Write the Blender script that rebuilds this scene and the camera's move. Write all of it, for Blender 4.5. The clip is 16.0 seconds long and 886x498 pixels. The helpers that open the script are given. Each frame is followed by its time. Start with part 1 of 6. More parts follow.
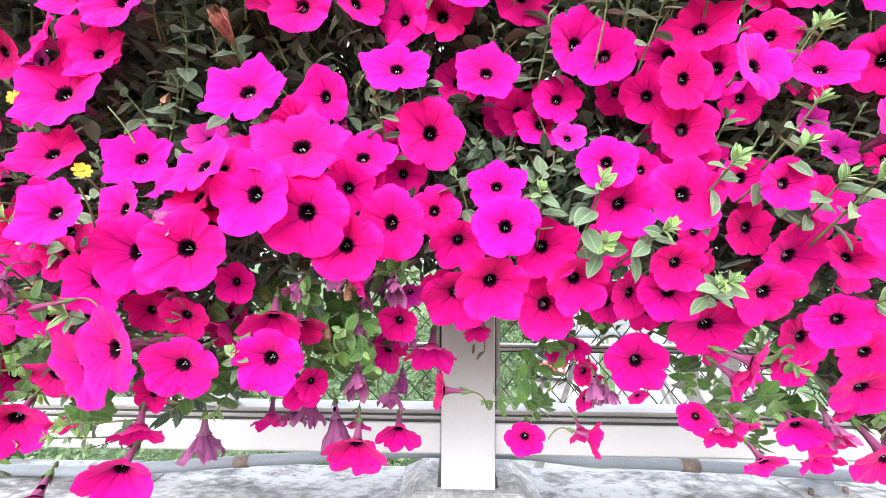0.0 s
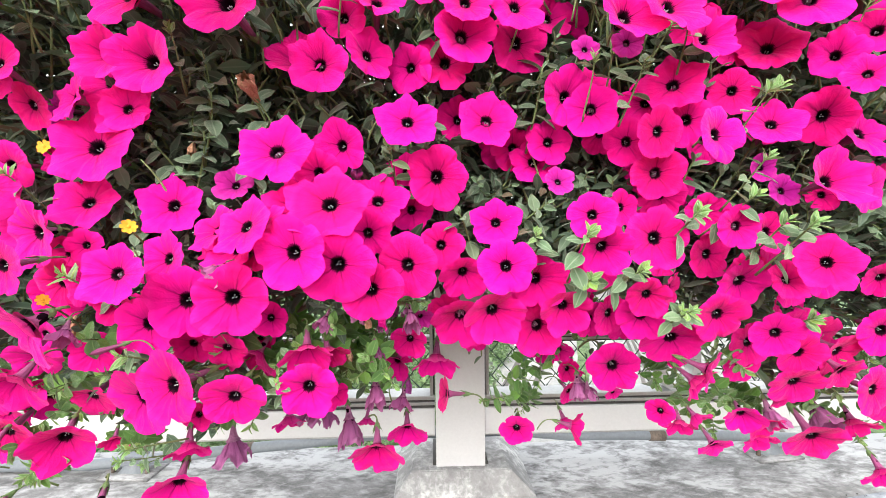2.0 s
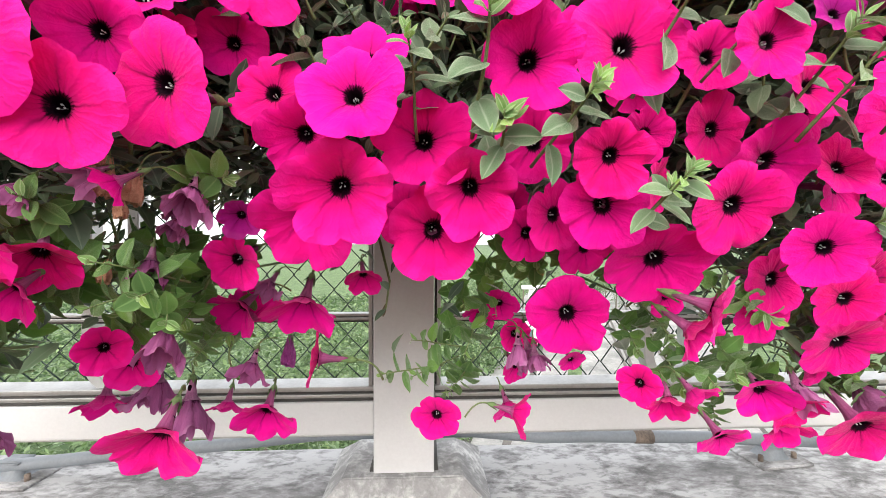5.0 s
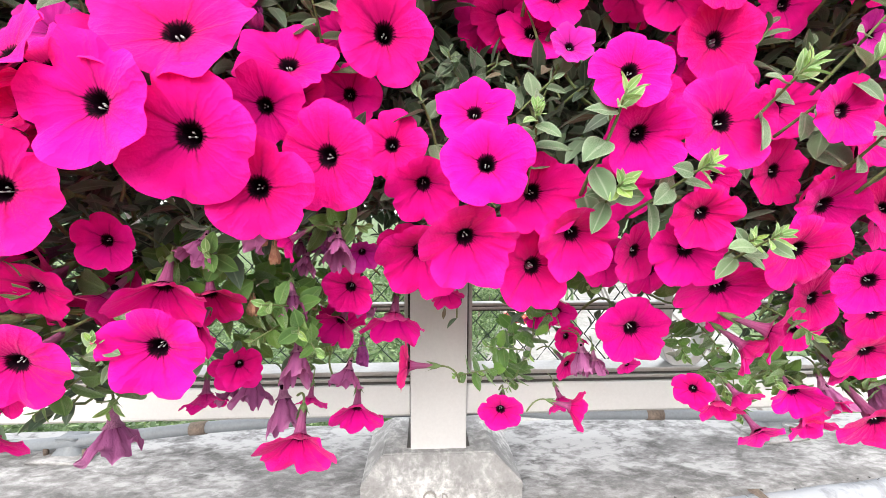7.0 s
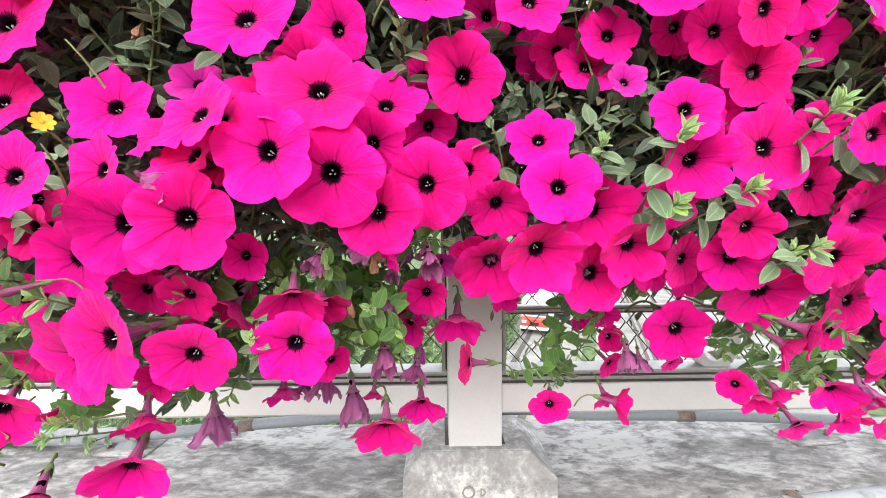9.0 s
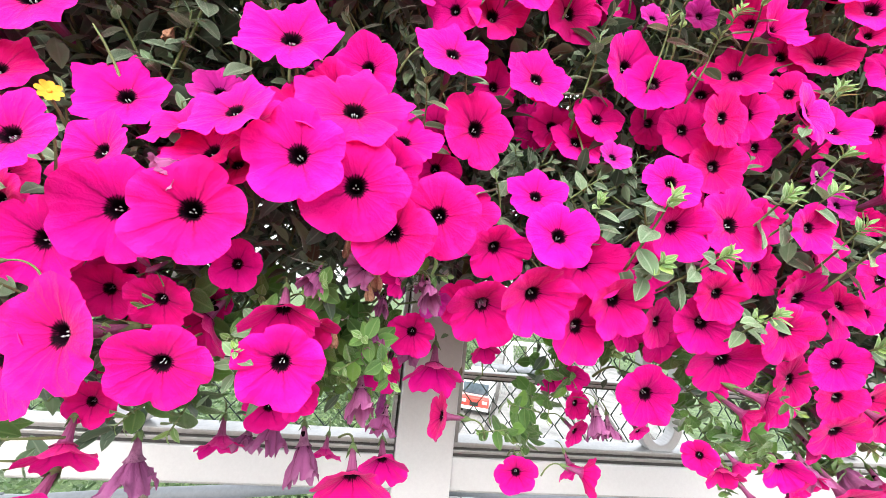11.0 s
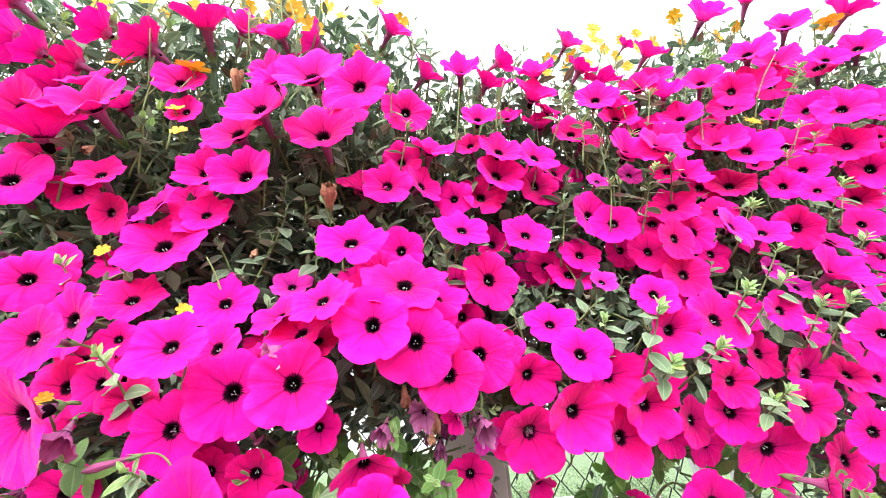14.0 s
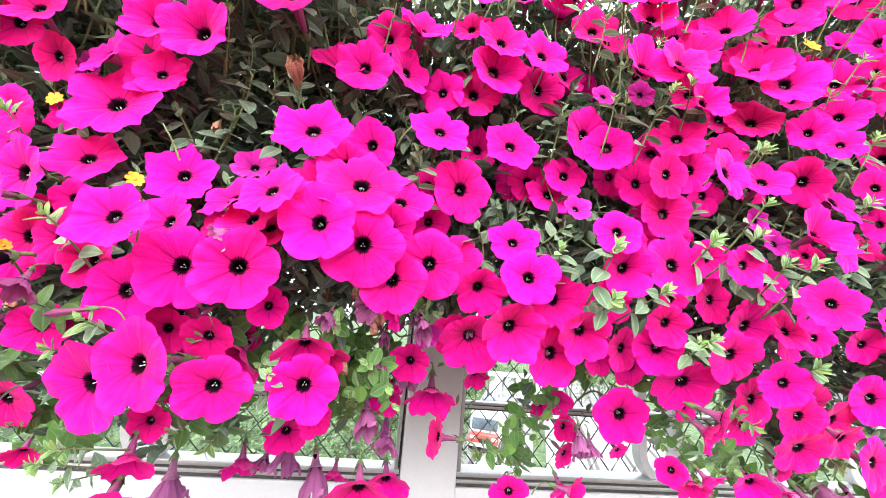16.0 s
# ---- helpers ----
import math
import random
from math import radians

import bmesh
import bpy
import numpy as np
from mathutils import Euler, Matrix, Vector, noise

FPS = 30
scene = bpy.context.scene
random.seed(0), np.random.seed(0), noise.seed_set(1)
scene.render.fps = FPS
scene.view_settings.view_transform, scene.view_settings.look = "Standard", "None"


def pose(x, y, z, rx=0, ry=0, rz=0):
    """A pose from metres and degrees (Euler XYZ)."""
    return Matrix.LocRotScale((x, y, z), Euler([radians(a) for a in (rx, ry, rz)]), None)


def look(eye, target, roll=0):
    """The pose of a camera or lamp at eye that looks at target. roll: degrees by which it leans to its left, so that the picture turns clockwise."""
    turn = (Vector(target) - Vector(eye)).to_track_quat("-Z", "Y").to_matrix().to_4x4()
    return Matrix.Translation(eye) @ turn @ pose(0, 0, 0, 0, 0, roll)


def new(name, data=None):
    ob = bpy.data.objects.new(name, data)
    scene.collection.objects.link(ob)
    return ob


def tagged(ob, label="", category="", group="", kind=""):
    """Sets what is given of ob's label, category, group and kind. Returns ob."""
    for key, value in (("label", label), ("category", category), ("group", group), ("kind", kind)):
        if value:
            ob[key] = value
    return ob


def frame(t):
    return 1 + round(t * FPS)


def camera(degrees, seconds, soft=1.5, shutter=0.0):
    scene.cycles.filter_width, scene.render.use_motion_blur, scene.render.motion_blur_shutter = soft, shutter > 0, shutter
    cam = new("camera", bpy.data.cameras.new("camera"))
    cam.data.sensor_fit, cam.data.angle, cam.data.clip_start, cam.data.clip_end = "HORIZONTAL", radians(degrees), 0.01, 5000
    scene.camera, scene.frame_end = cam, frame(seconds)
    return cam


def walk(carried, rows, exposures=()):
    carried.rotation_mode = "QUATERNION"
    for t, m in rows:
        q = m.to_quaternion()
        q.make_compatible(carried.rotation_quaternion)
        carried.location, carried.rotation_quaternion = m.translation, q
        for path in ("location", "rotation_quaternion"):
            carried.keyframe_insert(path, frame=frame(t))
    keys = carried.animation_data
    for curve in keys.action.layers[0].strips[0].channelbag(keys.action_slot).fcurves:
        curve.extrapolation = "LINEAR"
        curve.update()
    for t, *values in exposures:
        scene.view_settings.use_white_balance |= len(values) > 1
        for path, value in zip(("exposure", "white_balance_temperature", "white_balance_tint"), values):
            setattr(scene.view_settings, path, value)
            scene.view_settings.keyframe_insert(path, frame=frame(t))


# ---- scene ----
cam = camera(99.9, 16.0, soft=0.82)
PATH = [
    (0.0, -0.0018, -0.0015, 0.7603, 91.86, -0.22, 1.53),
    (0.5, -0.0435, -0.0230, 0.7521, 86.74, 0.77, 1.34),
    (1.0, -0.0446, -0.0431, 0.7567, 83.24, 2.08, 0.23),
    (1.5, -0.0354, -0.0590, 0.8219, 85.82, 0.45, -1.74),
    (2.0, -0.0284, -0.0497, 0.8190, 88.01, 0.60, -1.48),
    (2.5, -0.0076, 0.0326, 0.7833, 89.77, 0.38, -2.30),
    (3.0, 0.0247, 0.0840, 0.7504, 88.95, -0.40, -3.64),
    (3.5, 0.0706, 0.0961, 0.7499, 89.77, 0.29, -4.54),
    (3.7, 0.0952, 0.1023, 0.7452, 89.85, -0.03, -5.55),
    (5.8, 0.0337, 0.1097, 0.7046, 86.28, 0.32, -0.49),
    (6.0, 0.0111, 0.0991, 0.7220, 85.25, 0.81, -0.74),
    (6.5, -0.0061, 0.0763, 0.7580, 84.73, -0.42, -2.80),
    (7.0, 0.0038, 0.0796, 0.7574, 84.90, -0.22, -2.80),
    (7.5, 0.0037, 0.0841, 0.7558, 83.81, -0.07, -2.24),
    (8.0, 0.0007, 0.0837, 0.7595, 81.07, 0.41, -1.38),
    (8.5, -0.0453, 0.0453, 0.7511, 79.71, 1.53, 1.49),
    (9.0, -0.0444, 0.0393, 0.7670, 85.45, 0.51, -0.55),
    (9.2, -0.0382, 0.0538, 0.7602, 86.17, -0.28, -0.85),
    (11.3, -0.1094, 0.0334, 0.7385, 96.95, -6.38, -8.90),
    (11.5, -0.1356, 0.0287, 0.7454, 96.52, -6.76, -8.73),
    (12.0, -0.1421, 0.0679, 0.7168, 98.34, -1.99, -10.17),
    (12.5, -0.1318, 0.0651, 0.7180, 102.04, -0.80, -9.42),
    (13.0, -0.1374, 0.0404, 0.7165, 111.57, -1.33, -8.50),
    (13.5, -0.1342, 0.0048, 0.7183, 116.19, 1.10, -6.97),
    (14.0, -0.1233, -0.0213, 0.7210, 118.24, 3.59, -5.82),
    (14.5, -0.1166, -0.0206, 0.7140, 114.89, 1.98, -7.69),
    (15.0, -0.0917, -0.0146, 0.7245, 110.39, 0.25, -8.75),
    (15.5, -0.0720, -0.0178, 0.7295, 104.62, -0.51, -7.57),
    (16.0, -0.0794, -0.0261, 0.7416, 101.09, -4.99, -7.43),
]
walk(cam, [(t, pose(x, y, z, rx, ry, rz)) for t, x, y, z, rx, ry, rz in PATH],
     exposures=[(0.0, 1.50, 6050, 12), (1.0, 1.18, 6300, 12), (2.0, 1.26, 6350, 8), (3.5, 1.22, 6480, 10), (6.0, 1.0, 6480, 10), (7.0, 1.3, 6480, 10), (9.0, 1.13, 6420, 10),
                (11.5, 1.46, 6250, 10), (12.0, 1.42, 6300, 10), (13.0, 1.64, 6400, 10), (14.0, 1.76, 6250, 11), (14.5, 1.56, 6350, 10), (15.0, 1.58, 6450, 10), (16.0, 1.68, 6050, 12)])

# ---- world, sun ----
world = bpy.data.worlds.new("overcast_sky")
scene.world = world
world.use_nodes = True
wn = world.node_tree
sky = wn.nodes.new("ShaderNodeTexSky")
sky.sky_type = "NISHITA"
sky.sun_disc = False
sky.sun_elevation, sky.sun_rotation = radians(37), radians(197)
sky.air_density, sky.dust_density, sky.ozone_density = 1.0, 6.0, 1.0
cloud = wn.nodes.new("ShaderNodeMix")  # an even white cloud cover over the clear sky
cloud.data_type = "RGBA"
cloud.inputs[0].default_value, cloud.inputs[7].default_value = 0.75, (8.0, 8.0, 8.0, 1)
wn.links.new(sky.outputs[0], cloud.inputs[6])
wn.links.new(cloud.outputs[2], wn.nodes["Background"].inputs[0])
wn.nodes["Background"].inputs[1].default_value = 0.15
sun = new("sun", bpy.data.lights.new("sun", "SUN"))
sun.data.energy, sun.data.angle, sun.data.color = 1.6, radians(50), (1.0, 0.96, 0.9)
sun.matrix_world = look((-3, -10, 8), (0, 0, 0))


# ---- materials ----
def mat(name, rough=0.7, metal=0.0):
    m = bpy.data.materials.new(name)
    m.use_nodes = True
    b = m.node_tree.nodes["Principled BSDF"]
    b.inputs["Roughness"].default_value, b.inputs["Metallic"].default_value = rough, metal
    return m, m.node_tree, b


def node(nt, kind, **values):
    n = nt.nodes.new(kind)
    for key, v in values.items():
        n.inputs[key.replace("_", " ")].default_value = v
    return n


def math_node(nt, op, a, b=None, clamp=False):
    n = nt.nodes.new("ShaderNodeMath")
    n.operation, n.use_clamp = op, clamp
    for i, v in enumerate((a, b)):
        if v is None:
            continue
        if isinstance(v, (int, float)):
            n.inputs[i].default_value = v
        else:
            nt.links.new(v, n.inputs[i])
    return n.outputs[0]


def ramp(nt, fac, *stops):
    r = nt.nodes.new("ShaderNodeValToRGB")
    while len(r.color_ramp.elements) < len(stops):
        r.color_ramp.elements.new(0.5)
    for e, (p, c) in zip(r.color_ramp.elements, stops):
        e.position, e.color = p, (*c, 1)
    nt.links.new(fac, r.inputs[0])
    return r.outputs[0]


def mix(nt, fac, a, b, blend="MIX"):
    n = nt.nodes.new("ShaderNodeMix")
    n.data_type, n.blend_type = "RGBA", blend
    for i, v in ((0, fac), (6, a), (7, b)):
        if isinstance(v, (int, float)):
            n.inputs[i].default_value = v
        elif isinstance(v, tuple):
            n.inputs[i].default_value = (*v, 1)
        else:
            nt.links.new(v, n.inputs[i])
    return n.outputs[2]


def noise_of(nt, scale, detail=4.0, rough=0.55, coord="Object"):
    tc = nt.nodes.new("ShaderNodeTexCoord")
    n = node(nt, "ShaderNodeTexNoise", Scale=scale, Detail=detail, Roughness=rough)
    nt.links.new(tc.outputs[coord], n.inputs["Vector"])
    return n.outputs["Fac"]


def bump(nt, b, height, strength, distance=0.002):
    n = node(nt, "ShaderNodeBump", Strength=strength, Distance=distance)
    nt.links.new(height, n.inputs["Height"])
    nt.links.new(n.outputs[0], b.inputs["Normal"])


def two_scale(name, dark, light, coarse, fine, rough=0.8, metal=0.0, relief=0.3, depth=0.002):
    m, nt, b = mat(name, rough, metal)
    big, small = noise_of(nt, coarse), noise_of(nt, fine, 6.0, 0.65)
    f = math_node(nt, "ADD", math_node(nt, "MULTIPLY", big, 0.6), math_node(nt, "MULTIPLY", small, 0.4))
    c = ramp(nt, f, (0.36, dark), (0.64, light))
    nt.links.new(c, b.inputs["Base Color"])
    bump(nt, b, small, relief, depth)
    return m


def see_through(nt, b, colour, amount):
    """Adds light that passes a thin petal or leaf."""
    out = [n for n in nt.nodes if n.type == "OUTPUT_MATERIAL"][0]
    t = nt.nodes.new("ShaderNodeBsdfTranslucent")
    s = nt.nodes.new("ShaderNodeMixShader")
    s.inputs[0].default_value = amount
    if isinstance(colour, tuple):
        t.inputs[0].default_value = (*colour, 1)
    else:
        nt.links.new(colour, t.inputs[0])
    nt.links.new(b.outputs[0], s.inputs[1])
    nt.links.new(t.outputs[0], s.inputs[2])
    nt.links.new(s.outputs[0], out.inputs[0])


def petal_material(name, tone_a, tone_b, rim_light_tone):
    """Velvety limb: dark eye, fine dark veins from the throat, tone that differs from bloom to bloom."""
    m, nt, b = mat(name, 0.75)
    tc = nt.nodes.new("ShaderNodeTexCoord")
    sep = nt.nodes.new("ShaderNodeSeparateXYZ")
    nt.links.new(tc.outputs["Object"], sep.inputs[0])
    x, y = sep.outputs[0], sep.outputs[1]
    rad = math_node(nt, "SQRT", math_node(nt, "ADD", math_node(nt, "MULTIPLY", x, x), math_node(nt, "MULTIPLY", y, y)))
    ang = math_node(nt, "ARCTAN2", y, x)
    info = nt.nodes.new("ShaderNodeObjectInfo")
    soft = noise_of(nt, 1.7, 3.0)
    tone = mix(nt, math_node(nt, "ADD", math_node(nt, "MULTIPLY", info.outputs["Random"], 0.7), math_node(nt, "MULTIPLY", soft, 0.35), True), tone_a, tone_b)
    # five main veins and finer ones between
    wob = math_node(nt, "MULTIPLY", noise_of(nt, 5.0, 2.0), 0.35)
    main = math_node(nt, "POWER", math_node(nt, "ABSOLUTE", math_node(nt, "COSINE", math_node(nt, "MULTIPLY", math_node(nt, "ADD", ang, wob), 2.5))), 60.0)
    fine = math_node(nt, "POWER", math_node(nt, "ABSOLUTE", math_node(nt, "COSINE", math_node(nt, "MULTIPLY", math_node(nt, "ADD", ang, wob), 12.5))), 14.0)
    fade = math_node(nt, "SUBTRACT", 1.2, math_node(nt, "MULTIPLY", rad, 1.45), True)
    fade2 = math_node(nt, "SUBTRACT", 1.0, math_node(nt, "MULTIPLY", rad, 2.6), True)
    v = math_node(nt, "ADD", math_node(nt, "MULTIPLY", main, math_node(nt, "MULTIPLY", fade, 0.75)), math_node(nt, "MULTIPLY", fine, math_node(nt, "MULTIPLY", fade2, 0.45)), True)
    shade = ramp(nt, rad, (0.20, (0.62, 0.5, 0.6)), (0.60, (1, 1, 1)))
    tone = mix(nt, 1.0, tone, shade, "MULTIPLY")
    # sky light on the lobe edges, put into the colour as a paler rim
    rim = ramp(nt, math_node(nt, "ADD", rad, math_node(nt, "MULTIPLY", soft, 0.2)), (0.86, (0, 0, 0)), (1.12, (1, 1, 1)))
    tone = mix(nt, math_node(nt, "MULTIPLY", rim, 0.3), tone, rim_light_tone)
    veined = mix(nt, v, tone, (0.10, 0.0, 0.03))
    edge = math_node(nt, "ADD", rad, math_node(nt, "MULTIPLY", math_node(nt, "SUBTRACT", noise_of(nt, 9.0, 3.0), 0.5), 0.16))
    edge = math_node(nt, "SUBTRACT", edge, math_node(nt, "MULTIPLY", math_node(nt, "ADD", fine, main, True), 0.03))
    eye = ramp(nt, edge, (0.155, (1, 1, 1)), (0.19, (0.85, 0.85, 0.85)), (0.24, (0, 0, 0)))
    col = mix(nt, eye, veined, (0.006, 0.0, 0.004))
    nt.links.new(col, b.inputs["Base Color"])
    b.inputs["Specular IOR Level"].default_value = 0.08
    nt.links.new(math_node(nt, "SUBTRACT", 0.2, math_node(nt, "MULTIPLY", eye, 0.2)), b.inputs["Sheen Weight"])
    b.inputs["Sheen Roughness"].default_value = 0.45
    b.inputs["Sheen Tint"].default_value = (1.0, 0.45, 0.7, 1)
    bump(nt, b, math_node(nt, "ADD", math_node(nt, "MULTIPLY", noise_of(nt, 5.0, 6.0, 0.6), 2.0), fine), 0.19, 0.03)
    see_through(nt, b, col, 0.22)
    return m


PETAL = petal_material("petal_magenta", (0.87, 0.004, 0.36), (0.80, 0.004, 0.18), (0.92, 0.025, 0.42))
MAUVE = petal_material("petal_fading_mauve", (0.36, 0.085, 0.25), (0.46, 0.16, 0.37), (0.58, 0.32, 0.50))
PETAL_PURPLE = petal_material("petal_purple", (0.48, 0.01, 0.34), (0.58, 0.02, 0.30), (0.66, 0.08, 0.40))


def leaf_material(name, dark, light, tip, rim=None, dead=None):
    m, nt, b = mat(name, 0.5)
    g = nt.nodes.new("ShaderNodeNewGeometry")
    info = nt.nodes.new("ShaderNodeObjectInfo")
    rnd = math_node(nt, "FRACT", math_node(nt, "ADD", g.outputs["Random Per Island"], info.outputs["Random"]))
    c = ramp(nt, rnd, (0.0, dark), (0.7, light), (1.0, tip))
    c = mix(nt, math_node(nt, "MULTIPLY", noise_of(nt, 90.0, 5.0), 0.5), c, light)
    if dead:
        odd = math_node(nt, "FRACT", math_node(nt, "MULTIPLY", g.outputs["Random Per Island"], 37.3))
        c = mix(nt, math_node(nt, "GREATER_THAN", odd, 0.94), c, dead)
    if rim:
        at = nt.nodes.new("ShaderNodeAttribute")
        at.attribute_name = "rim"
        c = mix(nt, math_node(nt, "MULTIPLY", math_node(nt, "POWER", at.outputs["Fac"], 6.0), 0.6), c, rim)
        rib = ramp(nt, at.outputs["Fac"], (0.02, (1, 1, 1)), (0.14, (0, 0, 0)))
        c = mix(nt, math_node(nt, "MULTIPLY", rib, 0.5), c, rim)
    nt.links.new(c, b.inputs["Base Color"])
    b.inputs["Sheen Weight"].default_value = 0.5
    b.inputs["Sheen Tint"].default_value = (0.75, 0.85, 0.7, 1)
    bump(nt, b, noise_of(nt, 260.0, 4.0), 0.4, 0.001)
    see_through(nt, b, c, 0.25)
    return m


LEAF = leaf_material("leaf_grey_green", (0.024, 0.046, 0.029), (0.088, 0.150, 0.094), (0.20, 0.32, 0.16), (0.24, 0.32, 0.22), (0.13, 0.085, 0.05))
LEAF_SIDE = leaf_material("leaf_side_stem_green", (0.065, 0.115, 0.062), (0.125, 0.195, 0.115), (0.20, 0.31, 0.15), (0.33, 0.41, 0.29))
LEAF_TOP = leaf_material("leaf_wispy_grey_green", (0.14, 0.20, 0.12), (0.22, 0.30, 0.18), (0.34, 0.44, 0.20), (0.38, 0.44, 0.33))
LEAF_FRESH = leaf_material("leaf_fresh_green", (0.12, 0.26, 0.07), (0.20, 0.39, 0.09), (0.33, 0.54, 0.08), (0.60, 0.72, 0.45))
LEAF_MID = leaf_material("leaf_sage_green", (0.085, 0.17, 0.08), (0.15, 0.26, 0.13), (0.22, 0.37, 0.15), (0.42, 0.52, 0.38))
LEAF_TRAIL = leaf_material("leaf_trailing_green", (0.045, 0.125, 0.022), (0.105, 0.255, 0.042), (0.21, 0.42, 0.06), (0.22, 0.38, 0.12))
STEM = two_scale("stem_hairy_green", (0.10, 0.14, 0.05), (0.20, 0.26, 0.10), 40.0, 400.0, 0.7, 0.0, 0.4, 0.0005)


def tube_material():
    """Dusky mauve tube that turns pink on the outside of the limb, with darker lengthwise veins."""
    m, nt, b = mat("tube_mauve", 0.75)
    tc = nt.nodes.new("ShaderNodeTexCoord")
    sep = nt.nodes.new("ShaderNodeSeparateXYZ")
    nt.links.new(tc.outputs["Object"], sep.inputs[0])
    x, y = sep.outputs[0], sep.outputs[1]
    rad = math_node(nt, "SQRT", math_node(nt, "ADD", math_node(nt, "MULTIPLY", x, x), math_node(nt, "MULTIPLY", y, y)))
    c = ramp(nt, math_node(nt, "ADD", rad, math_node(nt, "MULTIPLY", noise_of(nt, 5.0), 0.12)), (0.14, (0.30, 0.10, 0.20)), (0.26, (0.46, 0.10, 0.28)), (0.55, (0.72, 0.03, 0.28)))
    v = math_node(nt, "POWER", math_node(nt, "ABSOLUTE", math_node(nt, "COSINE", math_node(nt, "MULTIPLY", math_node(nt, "ARCTAN2", y, x), 5.0))), 12.0)
    c = mix(nt, math_node(nt, "MULTIPLY", v, 0.35), c, (0.22, 0.02, 0.12))
    nt.links.new(c, b.inputs["Base Color"])
    b.inputs["Specular IOR Level"].default_value = 0.15
    bump(nt, b, noise_of(nt, 12.0, 5.0), 0.3, 0.02)
    see_through(nt, b, c, 0.25)
    return m


TUBE = tube_material()
DUSK = two_scale("tube_fading_mauve", (0.20, 0.06, 0.14), (0.36, 0.14, 0.27), 3.0, 14.0, 0.8, 0.0, 0.4, 0.02)
SEPAL = two_scale("sepal_green", (0.10, 0.17, 0.06), (0.18, 0.28, 0.10), 3.0, 20.0, 0.7, 0.0, 0.3, 0.01)
ANTHER = two_scale("anther_pale", (0.42, 0.40, 0.42), (0.62, 0.60, 0.62), 3.0, 20.0, 0.5, 0.0, 0.1, 0.01)
DRY = two_scale("petal_dry_tan", (0.42, 0.19, 0.11), (0.68, 0.40, 0.26), 2.0, 12.0, 0.85, 0.0, 0.5, 0.03)
WILT = two_scale("petal_wilted_violet", (0.30, 0.03, 0.24), (0.52, 0.10, 0.42), 2.0, 10.0, 0.8, 0.0, 0.5, 0.03)


def daisy_material(name, dark, light):
    m = two_scale(name, dark, light, 2.0, 12.0, 0.6, 0.0, 0.2, 0.02)
    see_through(m.node_tree, m.node_tree.nodes["Principled BSDF"], light, 0.12)
    return m


YELLOW = daisy_material("petal_yellow", (0.52, 0.27, 0.001), (0.64, 0.36, 0.001))
ORANGE = daisy_material("petal_orange", (0.80, 0.36, 0.01), (0.90, 0.48, 0.02))
PAINT = two_scale("paint_grey_white", (0.60, 0.60, 0.61), (0.68, 0.68, 0.69), 3.0, 160.0, 0.45, 0.0, 0.06, 0.0004)
ALU = two_scale("aluminium_extrusion", (0.36, 0.36, 0.36), (0.52, 0.52, 0.52), 6.0, 120.0, 0.38, 0.6, 0.05, 0.0004)
CAST = two_scale("cast_aluminium", (0.50, 0.50, 0.51), (0.64, 0.64, 0.65), 6.0, 90.0, 0.42, 0.25, 0.08, 0.0004)
# dark colour for the shade in grooves and gaps; also the seam dirt
GROOVE_SHADE_DIRT = two_scale("groove_shade_and_dirt", (0.03, 0.03, 0.03), (0.07, 0.065, 0.06), 20.0, 200.0, 0.8)
WIRE = two_scale("wire_green_coated", (0.015, 0.035, 0.025), (0.04, 0.07, 0.05), 20.0, 200.0, 0.5, 0.0, 0.1, 0.0003)
PIPE = two_scale("pipe_grey_paint", (0.15, 0.166, 0.185), (0.215, 0.236, 0.262), 4.0, 150.0, 0.5, 0.0, 0.15, 0.0006)
RUST = two_scale("rusty_collar", (0.07, 0.052, 0.042), (0.21, 0.165, 0.135), 20.0, 200.0, 0.85)
LITTER_LEAF = leaf_material("dry_brown_leaf", (0.10, 0.055, 0.030), (0.25, 0.15, 0.09), (0.46, 0.33, 0.23))
LITTER = two_scale("dry_leaf_litter", (0.05, 0.030, 0.018), (0.24, 0.15, 0.09), 30.0, 150.0, 0.9, 0.0, 0.8, 0.006)
STRAW = two_scale("dry_straw", (0.16, 0.13, 0.10), (0.30, 0.26, 0.21), 30.0, 200.0, 0.85)
TROUGH = two_scale("dark_plastic", (0.02, 0.02, 0.02), (0.05, 0.05, 0.045), 6.0, 90.0, 0.6)
GRASS = two_scale("grass_bank", (0.025, 0.055, 0.018), (0.17, 0.25, 0.11), 2.2, 16.0, 0.9, 0.0, 0.9, 0.1)
ROADWAY = two_scale("pale_concrete_road", (0.16, 0.165, 0.16), (0.36, 0.355, 0.34), 0.7, 6.0, 0.9, 0.0, 0.3, 0.02)
HEDGE = leaf_material("hedge_leaf", (0.03, 0.07, 0.025), (0.10, 0.18, 0.06), (0.30, 0.40, 0.18))
VAN_WHITE = two_scale("van_white_paint", (0.62, 0.62, 0.62), (0.75, 0.75, 0.74), 1.0, 30.0, 0.3)
VAN_RED = two_scale("van_red_paint", (0.45, 0.05, 0.04), (0.58, 0.09, 0.07), 1.0, 30.0, 0.35)
GLASS_DARK = two_scale("windscreen_dark", (0.05, 0.07, 0.09), (0.12, 0.16, 0.19), 1.0, 6.0, 0.08)
TYRE = two_scale("tyre_rubber", (0.015, 0.015, 0.015), (0.04, 0.04, 0.04), 4.0, 40.0, 0.85)
STEEL = two_scale("galvanised_steel", (0.50, 0.52, 0.53), (0.68, 0.70, 0.71), 1.5, 20.0, 0.5, 0.4)


